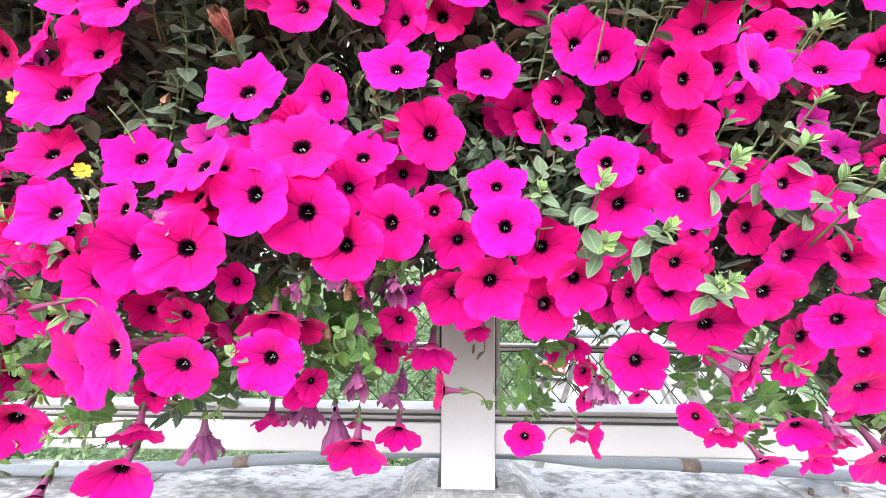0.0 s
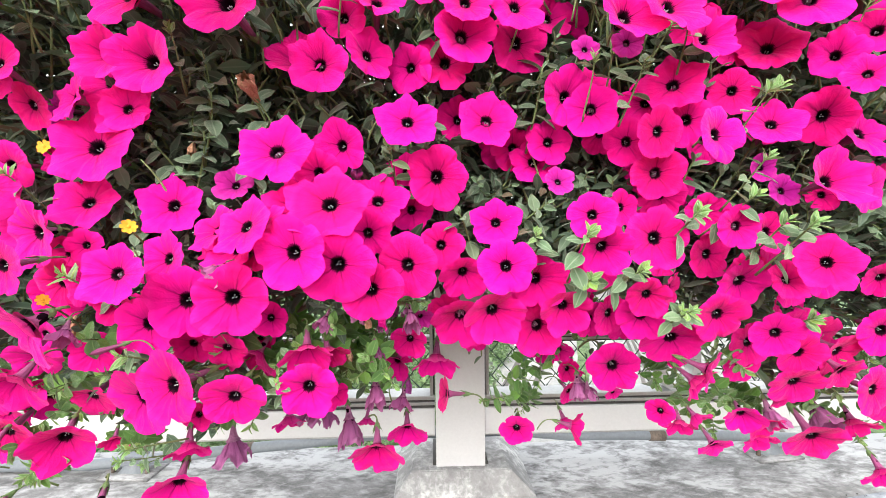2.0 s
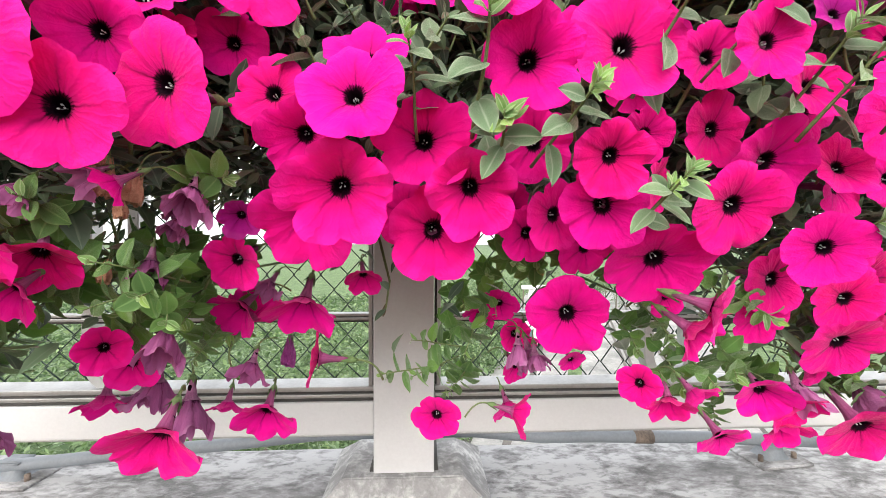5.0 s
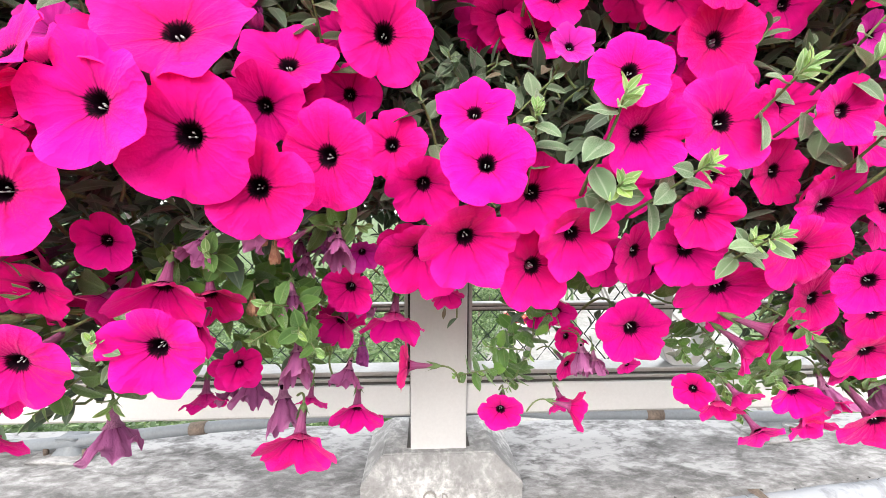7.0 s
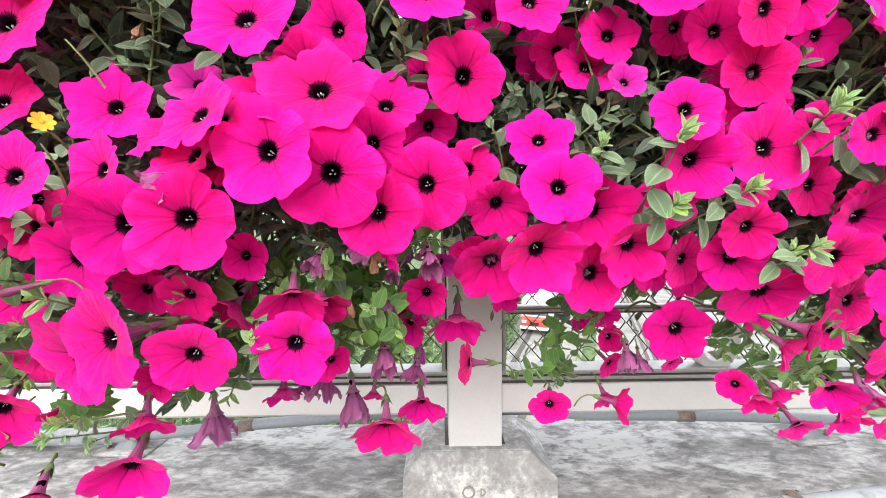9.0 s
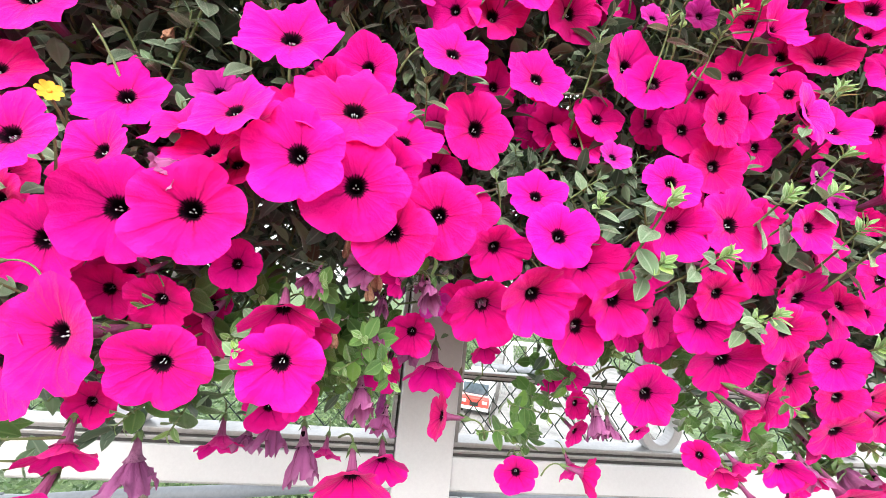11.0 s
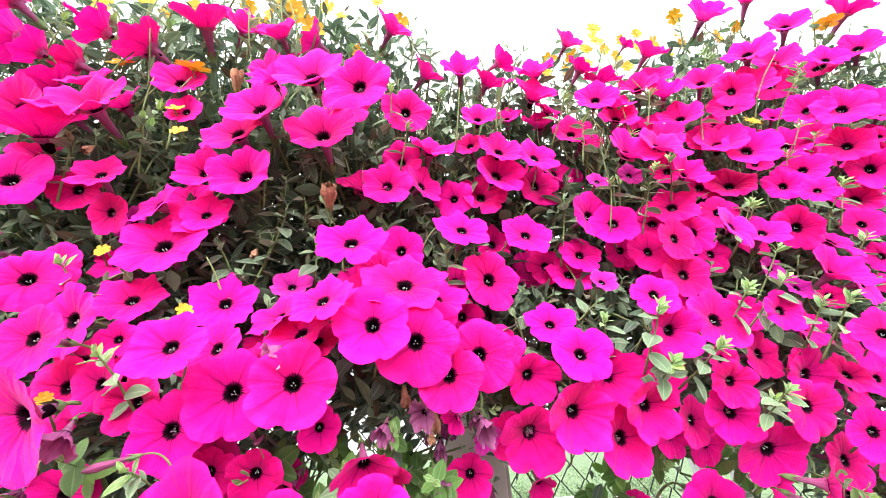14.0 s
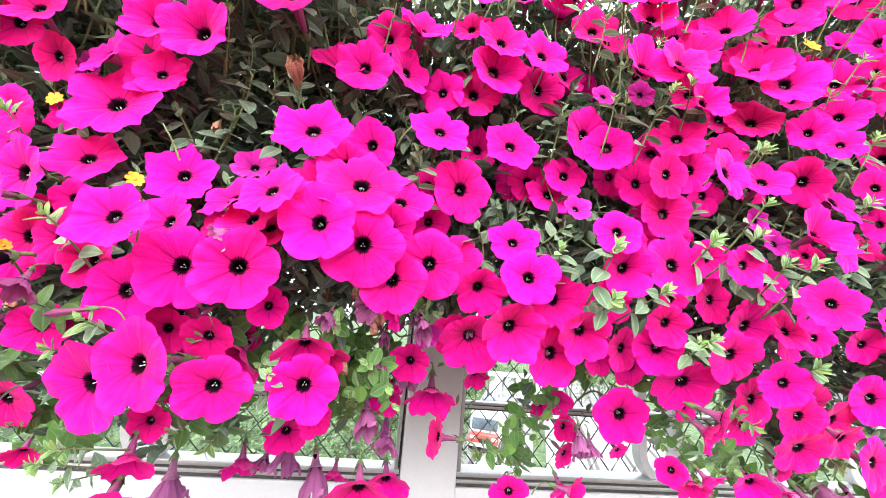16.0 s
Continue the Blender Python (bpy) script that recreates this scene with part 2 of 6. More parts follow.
def concrete_material(name, dark, light, white, stretch=(0.45, 1.3, 1.0), cover=0.5, pale_band=None):
    """Grey cement with streaky pale laitance, some dark pits and stains; the last argument is the band in y along which
    the pale cover grows.
    """
    m, nt, b = mat(name, 0.92)
    tc = nt.nodes.new("ShaderNodeTexCoord")
    mp = nt.nodes.new("ShaderNodeMapping")
    mp.inputs["Scale"].default_value = stretch
    mp.inputs["Rotation"].default_value = (0, 0, 0.35)
    nt.links.new(tc.outputs["Object"], mp.inputs["Vector"])
    big, mid, small, fine = noise_of(nt, 4.5, 3.0, 0.5), noise_of(nt, 15.0, 8.0, 0.62), noise_of(nt, 48.0, 6.0, 0.6), noise_of(nt, 220.0, 4.0, 0.6)
    for q in (big, mid, small):
        nt.links.new(mp.outputs[0], q.node.inputs["Vector"])
        q.node.inputs["Distortion"].default_value = 0.5
    grey = math_node(nt, "ADD", math_node(nt, "MULTIPLY", mid, 0.55), math_node(nt, "ADD", math_node(nt, "MULTIPLY", small, 0.3), math_node(nt, "MULTIPLY", fine, 0.15)))
    c = ramp(nt, grey, (0.38, dark), (0.60, light))
    blot = math_node(nt, "ADD", math_node(nt, "ADD", math_node(nt, "MULTIPLY", big, 0.34), math_node(nt, "MULTIPLY", mid, 0.36)), math_node(nt, "MULTIPLY", small, 0.30))
    if pale_band:
        sep = nt.nodes.new("ShaderNodeSeparateXYZ")
        nt.links.new(tc.outputs["Object"], sep.inputs[0])
        band = math_node(nt, "DIVIDE", math_node(nt, "SUBTRACT", sep.outputs[1], pale_band[0]), pale_band[1] - pale_band[0], True)
        blot = math_node(nt, "ADD", blot, math_node(nt, "MULTIPLY", band, 0.065))
    c = mix(nt, ramp(nt, blot, (cover - 0.05, (0, 0, 0)), (cover + 0.01, (0.35, 0.35, 0.35)), (cover + 0.06, (1, 1, 1))), c, white)
    spot = ramp(nt, noise_of(nt, 30.0, 6.0, 0.72), (0.27, (1, 1, 1)), (0.33, (0, 0, 0)))
    c = mix(nt, math_node(nt, "MULTIPLY", spot, 0.7), c, (0.09, 0.085, 0.08))
    nt.links.new(c, b.inputs["Base Color"])
    bump(nt, b, math_node(nt, "ADD", math_node(nt, "ADD", mid, small), math_node(nt, "MULTIPLY", fine, 0.4)), 0.55, 0.004)
    return m


CONCRETE = concrete_material("weathered_concrete", (0.105, 0.103, 0.104), (0.26, 0.257, 0.26), (0.41, 0.41, 0.417), (0.7, 1.5, 1.0), cover=0.525, pale_band=(0.93, 1.10))
LIMEWASH = concrete_material("flaking_white_edge", (0.18, 0.193, 0.215), (0.28, 0.298, 0.33), (0.345, 0.365, 0.40), (1.0, 1.0, 0.7), cover=0.47)
FOOTING = concrete_material("pale_cast_concrete", (0.21, 0.208, 0.21), (0.33, 0.328, 0.332), (0.55, 0.55, 0.55), (1.6, 1.6, 1.6), cover=0.515)
STAMP = two_scale("stamp_grey", (0.20, 0.19, 0.175), (0.30, 0.29, 0.27), 0.85, 60.0, 0.9)
RUT = two_scale("dark_rut", (0.06, 0.055, 0.05), (0.13, 0.12, 0.11), 0.8, 8.0, 0.9)


def lichen_material():
    m, nt, b = mat("lichen_on_old_pipe", 0.9)
    c = ramp(nt, noise_of(nt, 60.0, 6.0, 0.7), (0.40, (0.05, 0.04, 0.032)), (0.60, (0.32, 0.28, 0.24)))
    y = ramp(nt, noise_of(nt, 16.0, 3.0, 0.6), (0.53, (0, 0, 0)), (0.60, (1, 1, 1)))
    nt.links.new(mix(nt, math_node(nt, "MULTIPLY", y, 0.8), c, (0.52, 0.30, 0.05)), b.inputs["Base Color"])
    bump(nt, b, noise_of(nt, 90.0, 6.0, 0.7), 0.8, 0.004)
    return m


LICHEN = lichen_material()


# ---- mesh helpers ----
def mesh_of(name, bm, material, smooth=True):
    me = bpy.data.meshes.new(name)
    bm.to_mesh(me)
    bm.free()
    if smooth:
        me.polygons.foreach_set("use_smooth", [True] * len(me.polygons))
    me.materials.append(material)
    return me


def part(name, bm, material, parent, label="", smooth=True):
    ob = new(name, bm if isinstance(bm, bpy.types.Mesh) else mesh_of(name, bm, material, smooth))
    ob.parent = parent
    if label:
        ob["label"] = label
    return ob


def box(bm, x0, x1, y0, y1, z0, z1, bevel=0.0):
    r = bmesh.ops.create_cube(bm, size=1, matrix=Matrix.LocRotScale(((x0 + x1) / 2, (y0 + y1) / 2, (z0 + z1) / 2), None, (x1 - x0, y1 - y0, z1 - z0)))
    if bevel:
        edges = list({e for v in r["verts"] for e in v.link_edges})
        bmesh.ops.bevel(bm, geom=edges, offset=bevel, segments=2, affect="EDGES", profile=0.6)


def boxed(x0, x1, y0, y1, z0, z1, bevel=0.0):
    bm = bmesh.new()
    box(bm, x0, x1, y0, y1, z0, z1, bevel)
    return bm


def tube_mesh(verts, faces, points, radii, sides=6):
    """Adds a tube along points to plain lists."""
    pts = [Vector(p) for p in points]
    up = Vector((0.31, 0.17, 0.93))
    base = len(verts)
    for i, p in enumerate(pts):
        d = (pts[min(i + 1, len(pts) - 1)] - pts[max(i - 1, 0)]).normalized()
        a = d.cross(up)
        if a.length < 1e-4:
            a = d.cross(Vector((1, 0, 0)))
        a.normalize()
        b = d.cross(a)
        r = radii[i] if isinstance(radii, (list, tuple)) else radii
        for k in range(sides):
            t = 2 * math.pi * k / sides
            verts.append(p + (a * math.cos(t) + b * math.sin(t)) * r)
    for i in range(len(pts) - 1):
        for k in range(sides):
            k2 = (k + 1) % sides
            faces.append((base + i * sides + k, base + i * sides + k2, base + (i + 1) * sides + k2, base + (i + 1) * sides + k))
    faces.append(tuple(base + k for k in reversed(range(sides))))
    faces.append(tuple(base + (len(pts) - 1) * sides + k for k in range(sides)))


def lists_to_mesh(name, verts, faces, material, smooth=True):
    me = bpy.data.meshes.new(name)
    me.from_pydata([tuple(v) for v in verts], [], faces)
    if smooth:
        me.polygons.foreach_set("use_smooth", [True] * len(me.polygons))
    me.materials.append(material)
    return me


def pipe_mesh(name, points, radius, material, sides=14):
    v, f = [], []
    tube_mesh(v, f, points, radius, sides)
    return lists_to_mesh(name, v, f, material)


def thing(name, label, category, group="", at=None):
    e = new(name)
    e.empty_display_size = 0.02
    if at is not None:
        e.matrix_world = at
    return tagged(e, label, category, group)


# ---- ledge, ground and fence ----
def sweep(x):
    """How far the ledge's front swings away from the straight fence."""
    d = x - 0.05
    return (0.055 if d > 0 else 0.030) * d * d



ground = new("ground", mesh_of("ground", boxed(-14, 14, -14.0, 1.12, -7.5, 0.012), LITTER))
tagged(ground, "brown dry leaf litter and mulch below the ledge", "ground", kind="structure")
bm = bmesh.new()
prof = [(0.80, -0.1), (0.796, 0.100), (0.794, 0.118), (0.798, 0.136), (0.812, 0.1425), (0.86, 0.1435), (1.12, 0.150), (1.14, 0.142), (1.145, -0.1)]
xs = [-3.6 + 0.08 * i for i in range(91)]
rows = [[bm.verts.new((x, y + sweep(x) * max(0, min(1, (1.05 - y) / 0.2)) + 0.003 * noise.noise((x * 6, y * 9, 1)), z + 0.004 * noise.noise((x * 7, y * 12, 4)))) for y, z in prof] for x in xs]
for a, b in zip(rows, rows[1:]):
    for k in range(len(prof) - 1):
        bm.faces.new((a[k], a[k + 1], b[k + 1], b[k]))
bm.faces.new(rows[0])
bm.faces.new(list(reversed(rows[-1])))
bmesh.ops.recalc_face_normals(bm, faces=bm.faces)
ledge = tagged(new("concrete_ledge", mesh_of("concrete_ledge", bm, CONCRETE)), "weathered grey concrete ledge with pale blotches under the fence", "ledge", kind="structure")

rg = random.Random(21)
v, f = [], []
for _ in range(4200):
    c = Vector((rg.uniform(-1.5, 1.5), 0, rg.uniform(0.014, 0.038)))
    c.y = rg.uniform(0.48, 0.79) + sweep(c.x)
    a = rg.uniform(0, 6.28)
    d, n = Vector((math.cos(a), math.sin(a), rg.uniform(-0.4, 0.4))), Vector((-math.sin(a), math.cos(a), rg.uniform(-0.6, 0.6)))
    L, w, k = rg.uniform(0.008, 0.028), rg.uniform(0.002, 0.008), len(v)
    up = Vector((0, 0, rg.uniform(0.001, 0.005)))
    v += [c - d * L, c - n * w - up, c + n * w, c + d * L + up]
    f += [(k, k + 1, k + 2), (k + 1, k + 3, k + 2)]
litter = new("leaf_litter", lists_to_mesh("leaf_litter", v, f, LITTER_LEAF, False))
tagged(litter, "brown dry fallen leaves and bark chips on the soil", "leaf litter", kind="stuff")

pipe = thing("water_pipe", "grey painted pipe along the foot of the concrete ledge", "pipe")
part("pipe_run", pipe_mesh("pipe_run", [(-2.4 + 0.2 * i, 0.775 + sweep(-2.4 + 0.2 * i) + 0.004 * math.sin(i), 0.071 + 0.003 * math.sin(i * 1.7)) for i in range(25)], 0.0225, PIPE), None, pipe)
edge = thing("edge_conduit", "cracked white-washed conduit along the ledge's edge", "conduit")
cuts = [-2.4, -1.02, -0.745, -0.68, 0.0, 0.07, 0.115, 0.20, 0.30, 0.72, 2.4]
for i, (a, b) in enumerate(zip(cuts, cuts[1:])):
    n = max(2, int((b - a) / 0.1) + 2)
    pts = [(a + 0.003 + (b - a - 0.006) * k / (n - 1), 0.790 + sweep(a + (b - a) * k / (n - 1)) + 0.002 * math.sin(9 * k + i), 0.1195 + 0.0015 * math.sin(7 * k + 2 * i)) for k in range(n)]
    if i in (1, 2):
        n = 16
        v, f = [], []
        line = [Vector((a + 0.003 + (b - a - 0.006) * k / (n - 1), 0.797 + sweep(a + (b - a) * k / (n - 1)), 0.121)) for k in range(n)]
        tube_mesh(v, f, line, [0.0255 + 0.0025 * math.sin(2.1 * k) * math.sin(0.9 * k + 1) for k in range(n)], 16)
        v = [q + Vector((0.002 * noise.noise(q * 60), 0.005 * noise.noise(q * 45), 0.006 * noise.noise(q * 40 + Vector((3, 1, 0))))) for q in v]
        part("conduit_length", lists_to_mesh("conduit_length", v, f, LICHEN), None, edge, "broken brown length with yellow lichen")
    else:
        part("conduit_length", pipe_mesh("conduit_length", pts, 0.0235 - 0.0012 * (i % 3), LIMEWASH), None, edge)
rg = random.Random(8)
v, f = [], []
for _ in range(46):
    a = rg.uniform(-1.3, 1.5)
    w = 0.004 + 0.03 * rg.random() ** 3
    d = rg.uniform(0.0, 0.016) if rg.random() < 0.5 else 0.0
    tube_mesh(v, f, [(a + w * k / 4, 0.806 - d + sweep(a) + rg.uniform(-0.002, 0.002), 0.1428 - 0.02 * d) for k in range(5)], [0.0004, 0.0014, 0.0017, 0.0012, 0.0004], 5)
part("seam_dirt", lists_to_mesh("seam_dirt", v, f, GROOVE_SHADE_DIRT), None, edge, "dark dirt along the seam")
for sx, flip in ((0.745, 1), (-0.765, -1.35)):
    band = thing("pipe_strap", "rusted metal strap holding the pipe to the ledge", "strap", "straps on the pipe")
    v, f = [], []
    sy = sweep(sx)
    line = [(sx - 0.006 * flip, 0.800 + sy, 0.147), (sx + 0.006 * flip, 0.778 + sy, 0.141), (sx + 0.016 * flip, 0.764 + sy, 0.122), (sx + 0.024 * flip, 0.755 + sy, 0.102), (sx + 0.036 * flip, 0.747 + sy, 0.083)]
    for k, p in enumerate(line):
        w = (0.013, 0.008, 0.010, 0.008, 0.011)[k]
        base = len(v)
        v += [Vector((p[0] - w, p[1], p[2])), Vector((p[0] + w, p[1], p[2])), Vector((p[0] + w, p[1] + 0.003, p[2] + 0.002)), Vector((p[0] - w, p[1] + 0.003, p[2] + 0.002))]
        if k:
            for q in range(4):
                f.append((base - 4 + q, base - 4 + (q + 1) % 4, base + (q + 1) % 4, base + q))
    f += [(3, 2, 1, 0), (len(v) - 4, len(v) - 3, len(v) - 2, len(v) - 1)]
    part("strap_band", lists_to_mesh("strap_band", v, f, RUST, False), None, band)

for tx, seed in ((-0.632, 1), (-0.452, 2)):
    tie = thing("grass_tie", "dry straw-coloured grass stalks caught round the grey pipe", "dry grass", "dry grass on the pipe")
    rg = random.Random(seed)
    for _ in range(7):
        v, f = [], []
        dx, lean, drop = rg.uniform(-0.012, 0.012), rg.uniform(-0.03, 0.03), rg.uniform(0.5, 1.0)
        sy = sweep(tx)
        tube_mesh(v, f, [(tx + dx + lean * u * drop, 0.775 + sy - 0.0245 * math.sin(0.4 + 2.0 * u * drop) - 0.0006, 0.072 + 0.0245 * math.cos(0.4 + 2.0 * u * drop)) for u in [k / 8 for k in range(9)]], [0.0006] + [0.0011] * 7 + [0.0004], 5)
        part("grass_stalk", lists_to_mesh("grass_stalk", v, f, STRAW), None, tie)

conduit = thing("cable_conduit", "grey conduit on the ledge behind the railing, with rusty collars", "conduit")
part("conduit_run", pipe_mesh("conduit_run", [(-1.6, 1.045, 0.163), (-1.2, 1.04, 0.164), (-1.03, 1.03, 0.168), (-0.76, 1.03, 0.190), (-0.577, 1.03, 0.207), (-0.42, 1.03, 0.217), (-0.2, 1.06, 0.222), (0.2, 1.06, 0.224), (0.366, 1.03, 0.222), (0.514, 1.03, 0.220), (0.632, 1.03, 0.217), (0.765, 1.03, 0.213), (0.869, 1.03, 0.208), (1.10, 1.03, 0.194)], 0.0145, PIPE), None, conduit)
part("collar", pipe_mesh("collar", [(0.608, 1.03, 0.2178), (0.655, 1.03, 0.2162)], 0.0165, RUST), None, conduit, "rusty brown collar")
part("collar", pipe_mesh("collar", [(-0.60, 1.03, 0.2048), (-0.56, 1.03, 0.2082)], 0.0165, RUST), None, conduit, "rusty brown collar")


def pipe_bracket(cx, cy, turn):
    """Foot plate with a waisted saddle that carries the conduit."""
    e = thing("pipe_bracket", "grey steel saddle bracket on a foot plate under the conduit", "bracket", "brackets under the conduit", pose(cx, cy, 0.146, 0, 0, turn))
    part("plate", boxed(-0.075, 0.075, -0.05, 0.05, 0.0, 0.007, 0.002), CONCRETE, e)
    bm = bmesh.new()
    rings = []
    for w, d, z in ((0.034, 0.026, 0.007), (0.024, 0.018, 0.022), (0.022, 0.016, 0.034), (0.030, 0.020, 0.046)):
        rings.append([bm.verts.new((sx * w, sy * d, z)) for sx, sy in ((-1, -1), (1, -1), (1, 1), (-1, 1))])
    for a, b in zip(rings, rings[1:]):
        for k in range(4):
            bm.faces.new((a[k], a[(k + 1) % 4], b[(k + 1) % 4], b[k]))
    bm.faces.new(rings[-1])
    bmesh.ops.bevel(bm, geom=list(bm.edges), offset=0.002, segments=2, affect="EDGES")
    part("saddle", bm, PIPE, e)
    for bx in (-0.05, 0.05):
        part("bolt", pipe_mesh("bolt", [(bx, -0.02, 0.007), (bx, -0.02, 0.022)], 0.006, RUST, 6), None, e)


pipe_bracket(0.985, 1.045, 6)
pipe_bracket(-0.90, 1.035, -4)

# footing block of the post, with a moulded stamp
foot = thing("footing_block", "chamfered precast concrete footing block round the fence post", "footing")
bm = bmesh.new()
loops = [
    ((-0.131, 0.815), (0.212, 0.815), (0.212, 1.045), (-0.131, 1.045)),
    ((-0.088, 0.850), (0.154, 0.850), (0.148, 1.0), (-0.076, 1.0)),
]
lv = [[bm.verts.new((x, y, 0.142)) for x, y in loops[0]], [bm.verts.new((x, y - 0.001, 0.194)) for x, y in loops[0]], [bm.verts.new((x, y, 0.241)) for x, y in loops[1]]]
for a, b in zip(lv, lv[1:]):
    for k in range(4):
        bm.faces.new((a[k], a[(k + 1) % 4], b[(k + 1) % 4], b[k]))
bm.faces.new(lv[2])
bm.faces.new(list(reversed(lv[0])))
bmesh.ops.bevel(bm, geom=list(bm.edges), offset=0.0025, segments=2, affect="EDGES")
bmesh.ops.subdivide_edges(bm, edges=[e for e in bm.edges if e.calc_length() > 0.03], cuts=7, use_grid_fill=True)
for v in bm.verts:
    v.co += Vector((0.0008 * noise.noise(v.co * 55), 0.0008 * noise.noise(v.co * 60), 0.0012 * noise.noise(v.co * 38)))
part("block", bm, FOOTING, foot, smooth=False)
for n, m in (("stamp_plate", boxed(-0.010, 0.066, 0.8125, 0.8165, 0.150, 0.187, 0.0015)),):
    part(n, m, FOOTING, foot)
v, f = [], []
tube_mesh(v, f, [(0.014 + 0.0125 * math.cos(a), 0.8115, 0.168 + 0.0125 * math.sin(a)) for a in [2 * math.pi * k / 20 for k in range(21)]], 0.0022, 5)
part("stamp_ring", lists_to_mesh("stamp_ring", v, f, STAMP), None, foot)
part("stamp_bar", boxed(0.040, 0.0425, 0.810, 0.814, 0.159, 0.177), STAMP, foot)
v, f = [], []
tube_mesh(v, f, [(0.042 + 0.0085 * math.sin(a), 0.8115, 0.168 + 0.008 * math.cos(a)) for a in [math.pi * k / 8 for k in range(9)]], 0.0015, 5)
part("stamp_bow", lists_to_mesh("stamp_bow", v, f, STAMP), None, foot)

post = thing("fence_post", "square light-grey painted metal fence post standing in a concrete footing", "post")
part("shaft", boxed(-0.0275, 0.0960, 0.865, 0.985, 0.225, 0.99, 0.003), PAINT, post)
# solid dark plate that draws the shaded gap round the post
part("slot", boxed(-0.036, 0.104, 0.871, 0.992, 0.2385, 0.2432), GROOVE_SHADE_DIRT, post, "dark gap round the foot of the post")

SPANS = ((-1.75, -0.0295), (0.098, 1.80))
for s, (x0, x1) in enumerate(SPANS):
    rail = thing("fence_rail", "light-grey painted bottom rail of the railing", "rail", "rails of the railing")
    part("beam", boxed(x0, x1, 0.885, 0.955, 0.311, 0.379, 0.003), PAINT, rail)
    part("drip_edge", boxed(x0, x1, 0.887, 0.953, 0.307, 0.3108, 0.0008), ALU, rail)
    panel = thing("mesh_fence", "length of fence with aluminium frame, curved bars and chain-link wire", "fence", "lengths of fence")
    # dark strips between the aluminium ones stand for the shade in its grooves
    for z0, z1, y0, mt in ((0.3795, 0.3865, 0.8905, GROOVE_SHADE_DIRT), (0.3866, 0.394, 0.889, ALU), (0.3941, 0.3990, 0.8925, GROOVE_SHADE_DIRT), (0.3991, 0.409, 0.892, ALU)):
        part("frame_strip", boxed(x0, x1, y0, 0.945, z0, z1, 0.001), mt, panel)
    for z0, z1, y0, mt in ((0.5425, 0.546, 0.9025, GROOVE_SHADE_DIRT), (0.546, 0.5525, 0.902, ALU), (0.5525, 0.5545, 0.9032, GROOVE_SHADE_DIRT), (0.5545, 0.5605, 0.903, ALU)):
        part("middle_bar", boxed(x0, x1, y0, 0.925, z0, z1, 0.0008), mt, panel)
    xe = x1 if s == 0 else x0
    d = -1 if s == 0 else 1
    # the first, dark strip again draws a shaded groove
    for o, w, y0, mt in ((0.0, 0.004, 0.900, GROOVE_SHADE_DIRT), (0.004, 0.008, 0.893, ALU)):
        a, b = sorted((xe + d * o, xe + d * (o + w)))
        part("side_strip", boxed(a, b, y0, 0.945, 0.409, 0.985, 0.0008), mt, panel)
    # curved bars, each a long U of flat section that stands on the frame
    for cx in ([-0.572, -1.17] if s == 0 else [0.617, 1.22]):
        v, f = [], []
        rad = 0.047
        pts = [(cx - rad, 0.915, 0.98 - 0.05 * k) for k in range(11)]
        pts += [(cx - rad * math.cos(a), 0.915, 0.4685 - 0.058 * math.sin(a)) for a in [math.pi * k / 16 for k in range(17)]]
        pts += [(cx + rad, 0.915, 0.48 + 0.05 * k) for k in range(11)]
        for i, p in enumerate(pts):
            q0, q1 = Vector(pts[max(i - 1, 0)]), Vector(pts[min(i + 1, len(pts) - 1)])
            t = (q1 - q0).normalized()
            nrm = Vector((-t.z, 0, t.x))
            base = len(v)
            for du, dy in ((-0.0095, -0.012), (-0.0115, -0.010), (-0.0115, 0.018), (0.0115, 0.018), (0.0115, -0.010), (0.0095, -0.012)):
                v.append(Vector(p) + nrm * du + Vector((0, dy, 0)))
            if i:
                for k in range(6):
                    f.append((base - 6 + k, base - 6 + (k + 1) % 6, base + (k + 1) % 6, base + k))
        part("curved_bar", lists_to_mesh("curved_bar", v, f, CAST, False), None, panel)
    # chain-link mesh behind the frame
    v, f = [], []
    pitch, rise = 0.060, 0.034
    n = int((x1 - x0) / pitch)
    for i in range(n + 1):
        pts = []
        for k in range(18):
            z = 0.40 + rise * k
            off = (k % 2) * pitch / 2 * (1 if i % 2 == 0 else 1)
            x = min(max(x0 + i * pitch + off - 0.002 * 0, x0), x1)
            pts.append((x, 0.965 + (0.004 if k % 2 else -0.004), z))
        tube_mesh(v, f, pts, 0.0019, 5)
        pts2 = [(min(max(x0 + i * pitch + pitch - (k % 2) * pitch / 2, x0), x1), 0.965 + (-0.004 if k % 2 else 0.004), 0.40 + rise * k) for k in range(18)]
        tube_mesh(v, f, pts2, 0.0019, 5)
    part("wire_mesh", lists_to_mesh("wire_mesh", v, f, WIRE), None, panel, "dark green coated chain-link wire")

# ---- the distance below the bridge ----
GZ = -7.0
base = new("backdrop_ground", mesh_of("backdrop_ground", boxed(-900, 900, -900, 1500, GZ - 1.0, GZ), GRASS))
tagged(base, "far green ground and grass below the railing", "ground", kind="structure")


